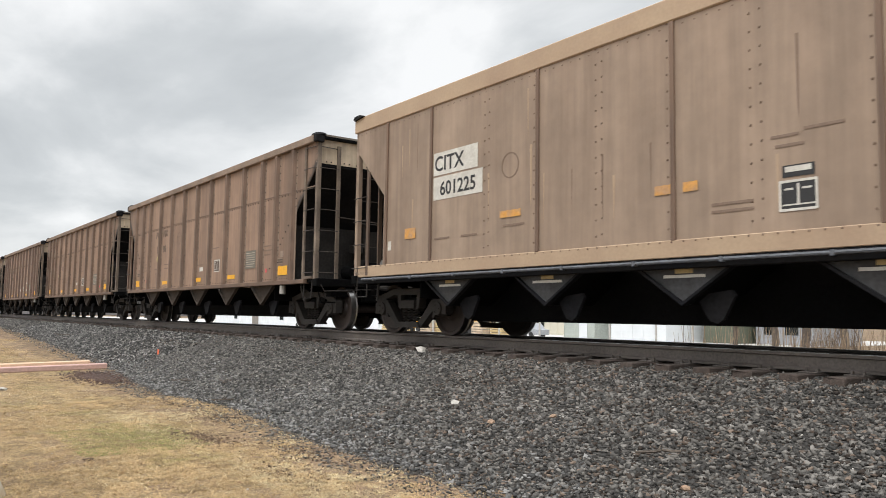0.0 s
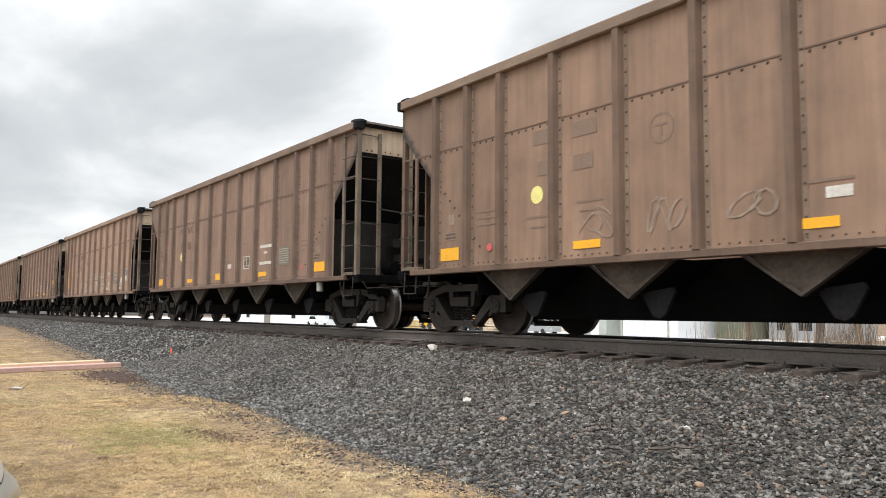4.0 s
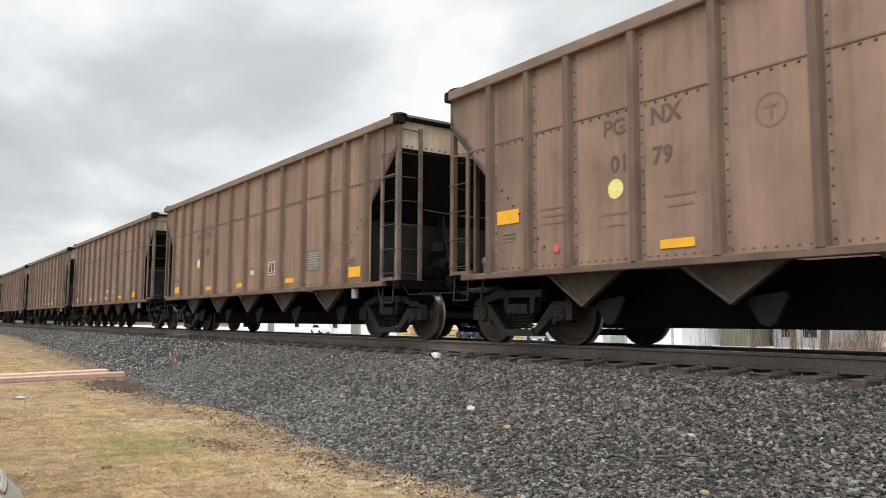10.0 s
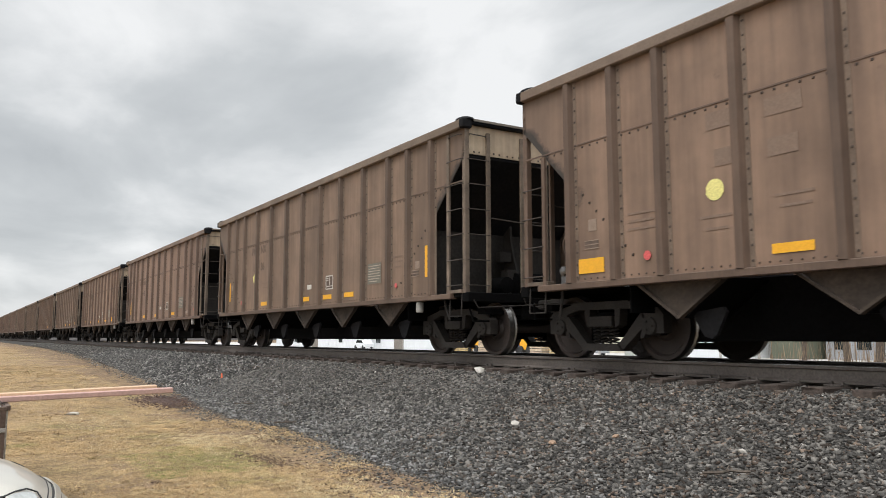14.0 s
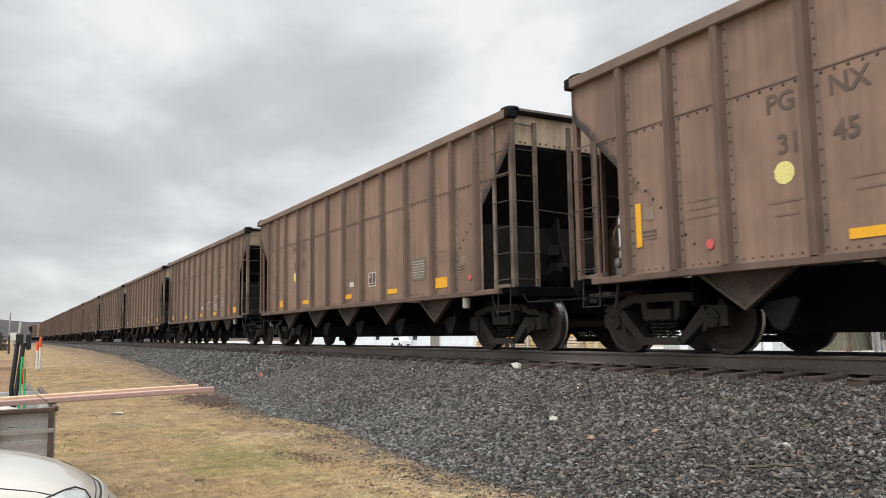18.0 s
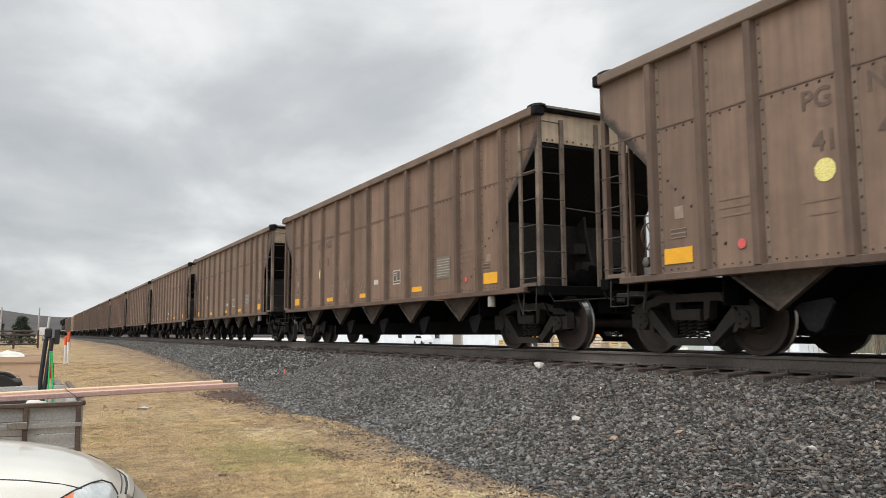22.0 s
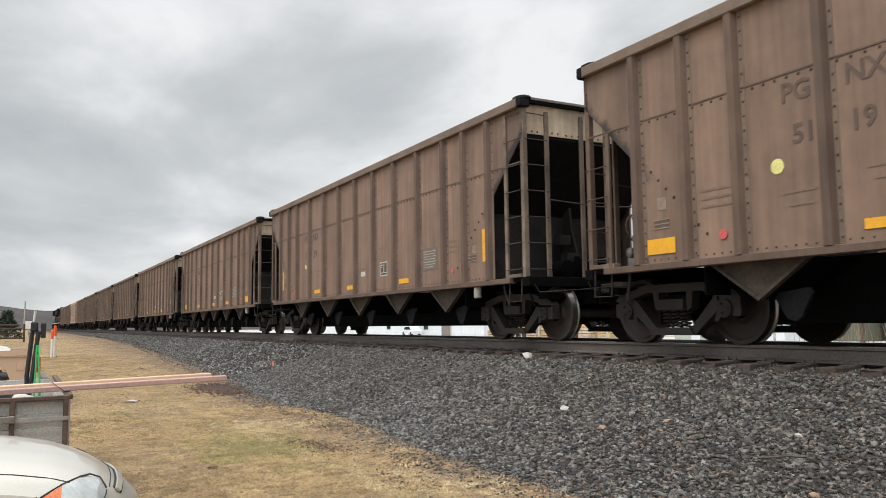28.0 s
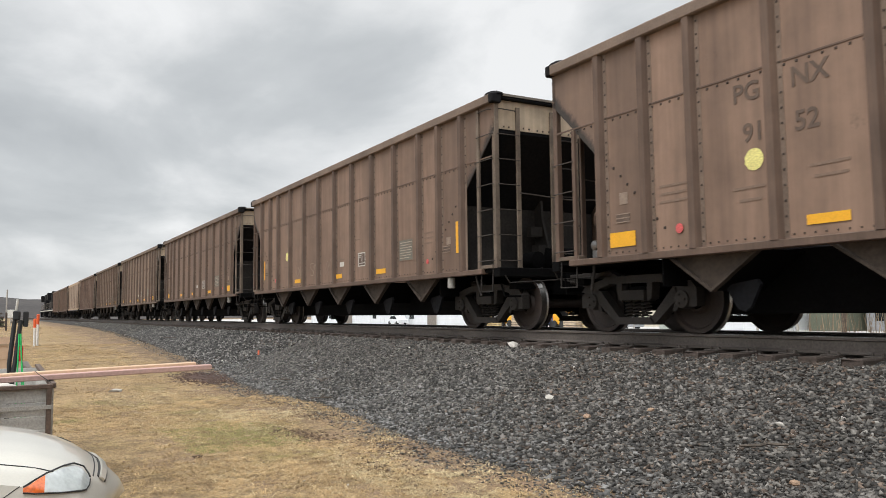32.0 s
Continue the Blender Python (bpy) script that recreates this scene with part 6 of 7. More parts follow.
for i, (x, y, z, l, a) in enumerate(((-33.7, 6.27, -0.66, 2.2, 20), (-13.5, 5.08, -0.90, 0.5, -10), (-15.0, 4.82, -0.98, 0.4, 50), (-12.2, 4.6, -1.07, 0.35, 75), (-4.3, 5.4, -0.80, 0.4, 60))):
    bm = bmesh.new()
    g = random.Random(i)
    tube(bm, [(l * (k / 5 - 0.5), 0.06 * l * g.uniform(-1, 1), 0.02 + 0.04 * l * g.random()) for k in range(6)], 0.012, 5)
    tube(bm, [(0, 0, 0.03), (0.12 * l, 0.16 * l, 0.06), (0.2 * l, 0.26 * l, 0.04)], 0.007, 5)
    thing("twig", bm, M["bark"], "dead twig lying on the ballast", "twig", pose(x, y, z, 0, 0, a), "twigs")
flag = tagged(new("survey_flag"), "small orange survey flag on a wire in the ballast", "flag")
flag.matrix_basis = pose(-19.27, 5.6, -0.86)
bm = bmesh.new(); tube(bm, [(0, 0, -0.05), (0.0, 0, 0.16), (0.01, 0, 0.30)], 0.004, 5)
part("wire", bm, M["steel"], flag)
bm = bmesh.new(); prism(bm, [(0.0, 0.17), (0.14, 0.19), (0.12, 0.29), (0.0, 0.30)], 0.006)
part("pennant", bm, M["orange"], flag)


# ---- sedan: only its nose comes into view ----
def build_sedan():
    """Local x runs forward; the nose is at x = 0, the ground at z = 0."""
    car = new("sedan")
    stations = [  # x, half width, bottom, belt height, top
        (0.0, 0.30, 0.34, 0.45, 0.50), (-0.03, 0.52, 0.24, 0.455, 0.565), (-0.09, 0.64, 0.20, 0.47, 0.63), (-0.16, 0.70, 0.18, 0.49, 0.69), (-0.25, 0.76, 0.17, 0.52, 0.755),
        (-0.36, 0.80, 0.17, 0.55, 0.81), (-0.50, 0.83, 0.17, 0.59, 0.858), (-0.68, 0.85, 0.17, 0.63, 0.895), (-0.95, 0.86, 0.17, 0.67, 0.93), (-1.3, 0.865, 0.17, 0.71, 0.97),
        (-1.7, 0.87, 0.17, 0.74, 0.985), (-2.6, 0.87, 0.17, 0.76, 0.985), (-3.4, 0.87, 0.17, 0.76, 0.98), (-4.0, 0.85, 0.19, 0.74, 0.96), (-4.4, 0.80, 0.24, 0.70, 0.90), (-4.52, 0.66, 0.34, 0.60, 0.74)]
    stations = [(x, w, b, belt - 0.01, top - 0.022) for x, w, b, belt, top in stations]

    def surf(u, v, side=1, lift=0.0):
        """A point of the bodywork: u counts stations from the nose, v runs from the centre line (0) down to the sill (8)."""
        i = min(int(u), len(stations) - 2)
        k = u - i
        k = k * k * (3 - 2 * k) * 0.3 + k * 0.7
        x, w, b, belt, top = [p + (q - p) * k for p, q in zip(stations[i], stations[i + 1])]
        top += lift
        w += lift
        prof = [(0.0, top), (0.42, top - 0.010), (0.70, top - 0.034), (0.875, top - 0.088), (0.965, (top + belt) / 2 - 0.02), (1.0, belt), (0.99, (belt + b) / 2), (0.955, b + 0.04), (0.86, b)]
        j = min(int(v), 7)
        a, z = [p + (q - p) * (v - j) for p, q in zip(prof[j], prof[j + 1])]
        return Vector((x + lift - 0.16 * a * a * math.exp(x / 0.3), side * w * a, z))

    def patch(u0, u1, v0, v1, side, lift, nu=8, nv=6, taper=0.0):
        """A piece that follows the bodywork, a little proud of it."""
        bm_ = bmesh.new()
        rows_ = []
        for i in range(nu + 1):
            k = i / nu
            c, hh = (v0 + v1) / 2, (v1 - v0) / 2 * (1 - taper * k)
            rows_.append([bm_.verts.new(surf(u0 + (u1 - u0) * k, c - hh + 2 * hh * j / nv, side, lift)) for j in range(nv + 1)])
        for r0, r1 in zip(rows_, rows_[1:]):
            for j in range(nv):
                bm_.faces.new((r0[j], r0[j + 1], r1[j + 1], r1[j]))
        bmesh.ops.recalc_face_normals(bm_, faces=bm_.faces)
        bmesh.ops.solidify(bm_, geom=list(bm_.faces), thickness=0.012)
        return bm_

    def level(u, z, side, lift):
        """Where the bodywork at station u passes the height z."""
        lo, hi = 0.0, 5.0
        for _ in range(24):
            mid_ = (lo + hi) / 2
            lo, hi = (mid_, hi) if surf(u, mid_, side, lift).z > z else (lo, mid_)
        return surf(u, lo, side, lift)

    def lamp(rows_in, side, lift=0.006, nv=6):
        """A lens between heights: rows of (station, lower z, upper z)."""
        bm_ = bmesh.new()
        rows_ = []
        for (u0, a0, b0), (u1, a1, b1) in zip(rows_in, rows_in[1:]):
            for i in range(4):
                k = i / 4
                u, z0, z1 = u0 + (u1 - u0) * k, a0 + (a1 - a0) * k, b0 + (b1 - b0) * k
                rows_.append([bm_.verts.new(level(u, z0 + (z1 - z0) * j / nv, side, lift)) for j in range(nv + 1)])
        u, z0, z1 = rows_in[-1]
        rows_.append([bm_.verts.new(level(u, z0 + (z1 - z0) * j / nv, side, lift)) for j in range(nv + 1)])
        for r0, r1 in zip(rows_, rows_[1:]):
            for j in range(nv):
                bm_.faces.new((r0[j], r0[j + 1], r1[j + 1], r1[j]))
        bmesh.ops.recalc_face_normals(bm_, faces=bm_.faces)
        bmesh.ops.solidify(bm_, geom=list(bm_.faces), thickness=0.010)
        return bm_

    LENS = [(3.5, 0.636, 0.656), (3.62, 0.626, 0.674), (4.0, 0.632, 0.706), (4.5, 0.640, 0.732), (5.0, 0.648, 0.740), (5.6, 0.658, 0.730)]
    TIP = [(5.6, 0.658, 0.730), (5.95, 0.664, 0.714), (6.3, 0.674, 0.692)]
    bm = bmesh.new()
    rings = []
    steps = [k / 3 for k in range(3 * (len(stations) - 1) + 1)]
    cols = [8 - k / 3 for k in range(24)] + [k / 3 for k in range(25)]
    sides = [-1] * 24 + [1] * 25
    for u in steps:
        rings.append([bm.verts.new(surf(u, v, s)) for v, s in zip(cols, sides)])
    for r0, r1 in zip(rings, rings[1:]):
        for j in range(len(r0) - 1):
            bm.faces.new((r0[j], r0[j + 1], r1[j + 1], r1[j]))
        bm.faces.new((r0[0], r1[0], r1[-1], r0[-1]))
    bm.faces.new(rings[0]); bm.faces.new(rings[-1][::-1])
    body = part("body", bm, M["carpaint"], car, "pale beige metallic bodywork", smooth=True)
    for s in (-1, 1):
        bm = bmesh.new(); tube(bm, [surf(5.0 + 0.4 * k, 2.7, s, 0.0) for k in range(12)], 0.004, 5)
        part("shut_line", bm, M["rubber"], body)
        part("headlamp", lamp(LENS, s), M["lens"], body, "clear headlamp lens", smooth=True)
        part("turn_signal", lamp(TIP, s), M["amber"], body, "orange corner lamp", smooth=True)
        bm = bmesh.new(); tube(bm, [level(u, b_ + 0.006, s, 0.006) for u, a_, b_ in LENS + TIP[1:]], 0.0045, 5)
        part("lamp_seal", bm, M["rubber"], body)
        bm = bmesh.new(); tube(bm, [level(3.48, 0.655 - 0.005 * k, s, 0.006) for k in range(5)] + [level(u, a_ - 0.004, s, 0.006) for u, a_, b_ in LENS + TIP[1:]], 0.004, 5)
        part("lamp_seal", bm, M["rubber"], body)
        part("grille_slot", patch(2.35, 3.05, 0.12, 1.7, s, 0.004), M["rubber"], body)
        part("grille_bar", patch(2.5, 2.88, 0.05, 1.8, s, 0.012), M["carpaint"], body)
        part("bumper_inset", patch(0.25, 1.1, 4.7, 6.2, s, 0.004), M["rubber"], body)
        bm = bmesh.new(); tube(bm, [surf(6.35 + 0.2 * k, 4.0 + 0.3 * k, s, 0.0) for k in range(8)], 0.0025, 5)
        part("shut_line", bm, M["rubber"], body)
        part("lower_grille", patch(0.3, 1.6, 6.1, 6.9, s, 0.005), M["rubber"], body)
    bm = bmesh.new(); tube(bm, [surf(3.3, 1.9 - 0.2 * k, -1 if k < 10 else 1, 0.0) if k < 10 else surf(3.3, 0.2 * (k - 9.5), 1, 0.0) for k in range(20)], 0.004, 5)
    part("shut_line", bm, M["rubber"], body)
    # cabin
    bm = bmesh.new()
    v = [bm.verts.new(p) for p in ((-1.42, -0.74, 0.92), (-1.42, 0.74, 0.92), (-3.8, 0.72, 0.94), (-3.8, -0.72, 0.94), (-2.15, -0.57, 1.35), (-2.15, 0.57, 1.35), (-3.1, 0.56, 1.36), (-3.1, -0.56, 1.36))]
    for f in ((0, 1, 5, 4), (1, 2, 6, 5), (2, 3, 7, 6), (3, 0, 4, 7), (4, 5, 6, 7), (3, 2, 1, 0)):
        bm.faces.new([v[i] for i in f])
    bmesh.ops.bevel(bm, geom=list(bm.edges), offset=0.05, segments=2, affect="EDGES")
    part("greenhouse", bm, M["glass"], car, "tinted cabin glass", smooth=True)
    bm = bmesh.new(); bevelbox(bm, -3.15, -2.1, -0.58, 0.58, 1.35, 1.40, 0.02)
    part("roof", bm, M["carpaint"], car, smooth=True)
    bm = bmesh.new()
    lathe(bm, [(0.19, -0.09), (0.29, -0.095), (0.305, -0.07), (0.305, 0.07), (0.29, 0.095), (0.19, 0.09)], seg=28)
    ty = mesh_of(bm, "tyre", M["rubber"], True)
    bm = bmesh.new()
    lathe(bm, [(0.05, -0.085), (0.19, -0.092), (0.195, 0.08), (0.05, 0.06)], seg=20)
    hub = mesh_of(bm, "wheel_cover", M["steel"], True)
    for x in (-0.86, -3.5):
        for s in (-1, 1):
            t = part("tyre", ty, None, car, at=pose(x, s * 0.79, 0.305, 0, 0, 0 if s < 0 else 180))
            part("wheel_cover", hub, None, t)
    return tagged(car, "pale beige four-door sedan parked on the lawn", "car")


sedan = build_sedan()
sedan.matrix_basis = pose(-5.20, 0.69, lawn_z(-5), 0, 0, 90)


# ---- utility trailer with plank sides ----
def build_trailer():
    """Local: the tailgate is at x = 0 facing +x; the bed runs back to x = -3.1; y from -1.7 to 0.0."""
    tr = new("utility_trailer")
    y0, y1 = -1.75, 0.0
    zb, zt = 0.48, 0.935
    def planks(name, horizontal_from, to, fixed, axis, n=4):
        for k in range(n):
            bm = bmesh.new()
            z0 = zb + (zt - zb) * k / n + 0.0025
            z1 = zb + (zt - zb) * (k + 1) / n - 0.0025
            if axis == "x":
                bevelbox(bm, fixed - 0.012, fixed + 0.012, horizontal_from, to, z0, z1, 0.003)
            else:
                bevelbox(bm, horizontal_from, to, fixed - 0.012, fixed + 0.012, z0, z1, 0.003)
            part("plank", bm, M["greyboard"], tr)
    planks("tailgate", y0, y1, 0.0, "x"); planks("front", y0, y1, -3.1, "x")
    planks("side", -3.08, -0.02, y0, "y"); planks("side", -3.08, -0.02, y1, "y")
    for y in (y0, y0 + 0.45, y0 + 0.9, y1 - 0.42, y1 - 0.025):
        bm = bmesh.new(); bevelbox(bm, 0.014, 0.05, y - 0.02, y + 0.02, zb - 0.08, zt + 0.01, 0.004)
        part("upright", bm, M["rustframe"], tr)
    for x in (-3.05, -2.0, -1.0):
        for y in (y0 - 0.03, y1 + 0.03):
            bm = bmesh.new(); bevelbox(bm, x - 0.025, x + 0.025, y - 0.018, y + 0.018, zb - 0.08, zt + 0.01, 0.004)
            part("upright", bm, M["rustframe"], tr)
    for b in ((0.0, 0.052, y0 - 0.03, y1, zt, zt + 0.035), (-3.15, 0.0, y1 - 0.02, y1 + 0.03, zt, zt + 0.04), (-3.15, 0.0, y0 - 0.03, y0 + 0.02, zt, zt + 0.04)):
        bm = bmesh.new(); bevelbox(bm, *b, 0.005)
        part("top_frame", bm, M["rustframe"], tr)
    bm = bmesh.new(); bevelbox(bm, 0.051, 0.056, y0, y1, 0.765, 0.80, 0.002)
    strap = part("strap", bm, M["strap"], tr, "grey webbing strap")
    bm = bmesh.new(); bevelbox(bm, 0.058, 0.075, y1 - 0.55, y1 - 0.40, 0.765, 0.825, 0.006)
    part("buckle", bm, M["steel"], strap)
    bm = bmesh.new(); bevelbox(bm, -3.15, 0.0, y0, y1, zb - 0.08, zb - 0.005, 0.006)
    part("floor", bm, M["greyboard"], tr)
    bm = bmesh.new(); bevelbox(bm, -4.2, 0.0, (y0 + y1) / 2 - 0.05, (y0 + y1) / 2 + 0.05, 0.33, 0.40, 0.008)
    part("drawbar", bm, M["rustframe"], tr)
    bm = bmesh.new(); tube(bm, [(-1.5, y0 + 0.1, 0.2), (-1.5, y1 - 0.1, 0.2)], 0.035, 8)
    part("axle", bm, M["rustframe"], tr)
    for y in (y0 + 0.14, y1 - 0.14):
        bm = bmesh.new(); lathe(bm, [(0.17, -0.08), (0.28, -0.085), (0.30, -0.06), (0.30, 0.06), (0.28, 0.085), (0.17, 0.08)], seg=24)
        w = part("tyre", bm, M["rubber"], tr, at=pose(-1.5, y, 0.20) @ Matrix.Scale(0.66, 4), smooth=True)
        bm = bmesh.new(); lathe(bm, [(0.05, -0.06), (0.18, -0.07), (0.18, 0.07), (0.05, 0.06)], seg=16)
        part("rim", bm, M["steel"], w, smooth=True)
    return tagged(tr, "utility trailer with grey plank sides and rusty frame", "trailer")


trailer = build_trailer()
trailer.matrix_basis = pose(-7.40, 0.40, lawn_z(-7.4) - 0.01)
TRZ = lawn_z(-7.4)
# timbers across the trailer, sticking out beyond its side
for i, (x, dz, y1, mat) in enumerate(((-7.62, 0.0, 1.765, "beamlow"), (-7.73, 0.022, 1.645, "beamtop"))):
    bm = bmesh.new()
    bevelbox(bm, -0.05, 0.05, -2.6, 0.0, 0, 0.046, 0.006)
    thing("timber", bm, M[mat], "long pinkish sawn timber laid across a trailer", "timber", pose(x, y1, TRZ + 1.007 + dz, 1.4, 0, -3.5), "timbers on the trailer")
bm = bmesh.new()
tube(bm, [(-7.45, 0.40, TRZ + 0.96), (-7.52, 0.30, TRZ + 1.035), (-7.75, 0.28, TRZ + 1.05), (-7.84, 0.27, TRZ + 0.99)], 0.003, 5)
thing("tie_wire", bm, M["rubber"], "dark tie holding timbers to a trailer", "wire")
# folded hoist standing in the trailer: two black legs, a head with a box, a green leg
hoist = tagged(new("folding_hoist"), "black and green folding hoist standing in a trailer", "hoist")
hoist.matrix_basis = pose(-9.3, 0.095, TRZ + 0.49)
for name, pts, r, mat in (("leg", [(0, 0.02, 0.0), (0.02, 0.0, 0.55), (0.0, 0.045, 1.08)], 0.022, "rubber"), ("leg", [(0.08, -0.01, 0.0), (0.05, 0.05, 0.55), (0.02, 0.095, 1.0)], 0.022, "rubber"),
                          ("cross_head", [(0.0, 0.0, 0.99), (0.0, 0.14, 0.99)], 0.02, "steel"), ("mast", [(0.0, 0.03, 0.9), (0.0, 0.06, 1.22)], 0.012, "white"),
                          ("green_leg", [(0.1, 0.065, 0.0), (0.1, 0.075, 0.45), (0.06, 0.082, 0.86)], 0.008, "safetygreen"),
                          ("green_leg", [(0.1, 0.125, 0.0), (0.1, 0.118, 0.45), (0.06, 0.095, 0.86)], 0.008, "safetygreen"),
                          ("green_leg", [(0.14, 0.155, 0.0), (0.12, 0.135, 0.35), (0.08, 0.105, 0.66)], 0.006, "safetygreen"),
                          ("green_rung", [(0.1, 0.07, 0.20), (0.1, 0.13, 0.20)], 0.006, "safetygreen"), ("green_rung", [(0.1, 0.075, 0.42), (0.1, 0.12, 0.42)], 0.006, "safetygreen")):
    bm = bmesh.new(); tube(bm, pts, r, 8)
    part(name, bm, M[mat], hoist)
bm = bmesh.new(); bevelbox(bm, -0.03, 0.03, 0.115, 0.165, 0.93, 1.09, 0.008)
part("box", bm, M["rubber"], hoist)
bm = bmesh.new(); bevelbox(bm, -0.04, 0.04, 0.02, 0.09, 1.0, 1.10, 0.012)
part("head", bm, M["rubber"], hoist)
# a spare wheel and bags in the trailer
bm = bmesh.new(); lathe(bm, [(0.17, -0.08), (0.28, -0.09), (0.30, -0.06), (0.30, 0.06), (0.28, 0.09), (0.17, 0.08)], seg=24)
sw = thing("spare_wheel", bm, M["rubber"], "black spare tyre lying in a trailer", "tyre", pose(-8.9, -0.28, TRZ + 0.76, 60, 0, 80), smooth=True)
bm = bmesh.new(); lathe(bm, [(0.04, -0.06), (0.165, -0.07), (0.165, 0.07), (0.04, 0.06)], seg=18)
part("rim", bm, M["white"], sw, smooth=True)
for i, (x, y, s, mat) in enumerate(((-8.8, 0.06, (0.22, 0.12, 0.09), "white"), (-9.6, -0.15, (0.25, 0.16, 0.10), "white"))):
    bm = bmesh.new()
    bmesh.ops.create_icosphere(bm, subdivisions=3, radius=1)
    for v in bm.verts:
        v.co *= 1 + 0.25 * noise.noise(v.co * 1.7 + Vector((i, 0, 0)))
        v.co = Vector((v.co.x * s[0], v.co.y * s[1], max(v.co.z, -0.6) * s[2]))
    thing("plastic_bag", bm, M[mat], "crumpled white plastic bag in a trailer", "bag", pose(x, y, TRZ + 0.47 + s[2] * 0.75 + 0.26 * (i == 0)), smooth=True)


# ---- tan pickup, side on, its tail towards the line ----
def build_pickup():
    """Local x runs forward from the tail at x = 0; ground at z = 0."""
    pk = new("pickup_truck")
    bm = bmesh.new()
    prism(bm, [(0.0, 0.55), (0.0, 1.02), (-0.03, 1.08), (2.2, 1.10), (2.2, 0.55), (1.32, 0.52), (1.24, 0.74), (1.04, 0.85), (0.74, 0.85), (0.54, 0.74), (0.46, 0.52)], 0.06, at=-0.92)
    side = mesh_of(bm, "bed_side", M["tanpaint"])
    for s in (0, 180):
        part("bed_side", side, None, pk, at=pose(0, 0, 0) if s == 0 else Matrix.Diagonal((1, -1, 1, 1)))
    bm = bmesh.new(); bevelbox(bm, 0.0, 0.05, -0.86, 0.86, 0.56, 1.06, 0.015)
    part("tailgate", bm, M["tanpaint"], pk)
    bm = bmesh.new(); bevelbox(bm, 0.05, 2.2, -0.86, 0.86, 0.56, 0.62, 0.01)
    part("bed_floor", bm, M["rubber"], pk)
    bm = bmesh.new(); bevelbox(bm, -0.16, -0.02, -0.9, 0.9, 0.45, 0.58, 0.02)
    part("rear_bumper", bm, M["steel"], pk)
    bm = bmesh.new()
    prism(bm, [(2.22, 0.45), (2.22, 1.10), (2.35, 1.72), (2.7, 1.80), (3.5, 1.80), (4.0, 1.15), (5.2, 1.05), (5.3, 0.95), (5.3, 0.45), (4.95, 0.45), (4.8, 0.80), (4.3, 0.80), (4.15, 0.45)], 1.84, at=-0.92)
    part("cab", bm, M["tanpaint"], pk)
    for s in (-1, 1):
        bm = bmesh.new(); prism(bm, [(2.5, 1.18), (2.58, 1.66), (3.45, 1.66), (3.85, 1.18)], 0.012, at=s * 0.925 - 0.006)
        part("side_window", bm, M["glass"], pk)
        bm = bmesh.new(); bevelbox(bm, -0.014, 0.13, min(s * 0.83, s * 0.935), max(s * 0.83, s * 0.935), 0.68, 0.96, 0.01)
        part("tail_lamp", bm, M["taillamp"], pk, "red tail lamp")
        bm = bmesh.new(); bevelbox(bm, 0.24, 0.38, s * 0.925 - 0.006, s * 0.925 + 0.006, 0.72, 0.86, 0.01)
        part("fuel_flap", bm, M["tanpaint"], pk)
        bm = bmesh.new(); bevelbox(bm, 0.12, 5.1, s * 0.925 - 0.006, s * 0.925 + 0.008, 0.96, 1.0, 0.003)
        part("trim_strip", bm, M["tanlight"], pk)
        for x in (0.89, 4.55):
            bm = bmesh.new(); lathe(bm, [(0.2, -0.1), (0.34, -0.105), (0.36, -0.08), (0.36, 0.08), (0.34, 0.105), (0.2, 0.1)], seg=24)
            w = part("tyre", bm, M["rubber"], pk, at=pose(x, s * 0.80, 0.36), smooth=True)
            bm = bmesh.new(); lathe(bm, [(0.05, -0.08), (0.2, -0.09), (0.2, 0.09), (0.05, 0.08)], seg=18)
            part("rim", bm, M["steel"], w, smooth=True)
    for o in pk.children:
        if not o.name.startswith("tyre"):
            o.matrix_basis = pose(0, 0, -0.04) @ o.matrix_basis
    return tagged(pk, "old tan pickup truck with loaded bed on the lawn", "pickup truck")


pickup = build_pickup()
pickup.matrix_basis = pose(-17.2, 0.37, lawn_z(-17.0), 0, 0, -90)
for i, (x, y, s, mat, lab) in enumerate(((-16.7, -0.35, (0.35, 0.30, 0.16), "white", "white sheet bundled in a truck bed"), (-17.0, -0.95, (0.4, 0.35, 0.2), "redcloth", "red tarpaulin bundled in a truck bed"))):
    bm = bmesh.new()
    bmesh.ops.create_icosphere(bm, subdivisions=3, radius=1)
    for v in bm.verts:
        v.co *= 1 + 0.3 * noise.noise(v.co * 2.1 + Vector((i * 3, 0, 0)))
        v.co = Vector((v.co.x * s[0], v.co.y * s[1], max(v.co.z, -0.5) * s[2]))
    thing("tarpaulin_bundle", bm, M[mat], lab, "tarpaulin", pose(x, y, lawn_z(-17.0) + 0.98), smooth=True)

# two marker stakes beyond
for x, y, h_ in ((-34.6, 1.19, 1.08), (-35.0, 1.31, 1.26)):
    st = tagged(new("marker_stake"), "white marker stake with an orange top", "stake", "marker stakes")
    st.matrix_basis = pose(x, y, ground_z(x, y), 0, 1.0, 0)
    bm = bmesh.new(); lathe(bm, [(0.045, 0.0), (0.045, 0.68 * h_)], seg=12)
    part("post", bm, M["whitepost"], st, at=pose(0, 0, 0, 90, 0, 0))
    bm = bmesh.new(); lathe(bm, [(0.052, 0.68 * h_), (0.055, 0.98 * h_), (0.03, h_)], seg=12)
    part("top", bm, M["orange"], st, "orange sleeve", at=pose(0, 0, 0, 90, 0, 0))


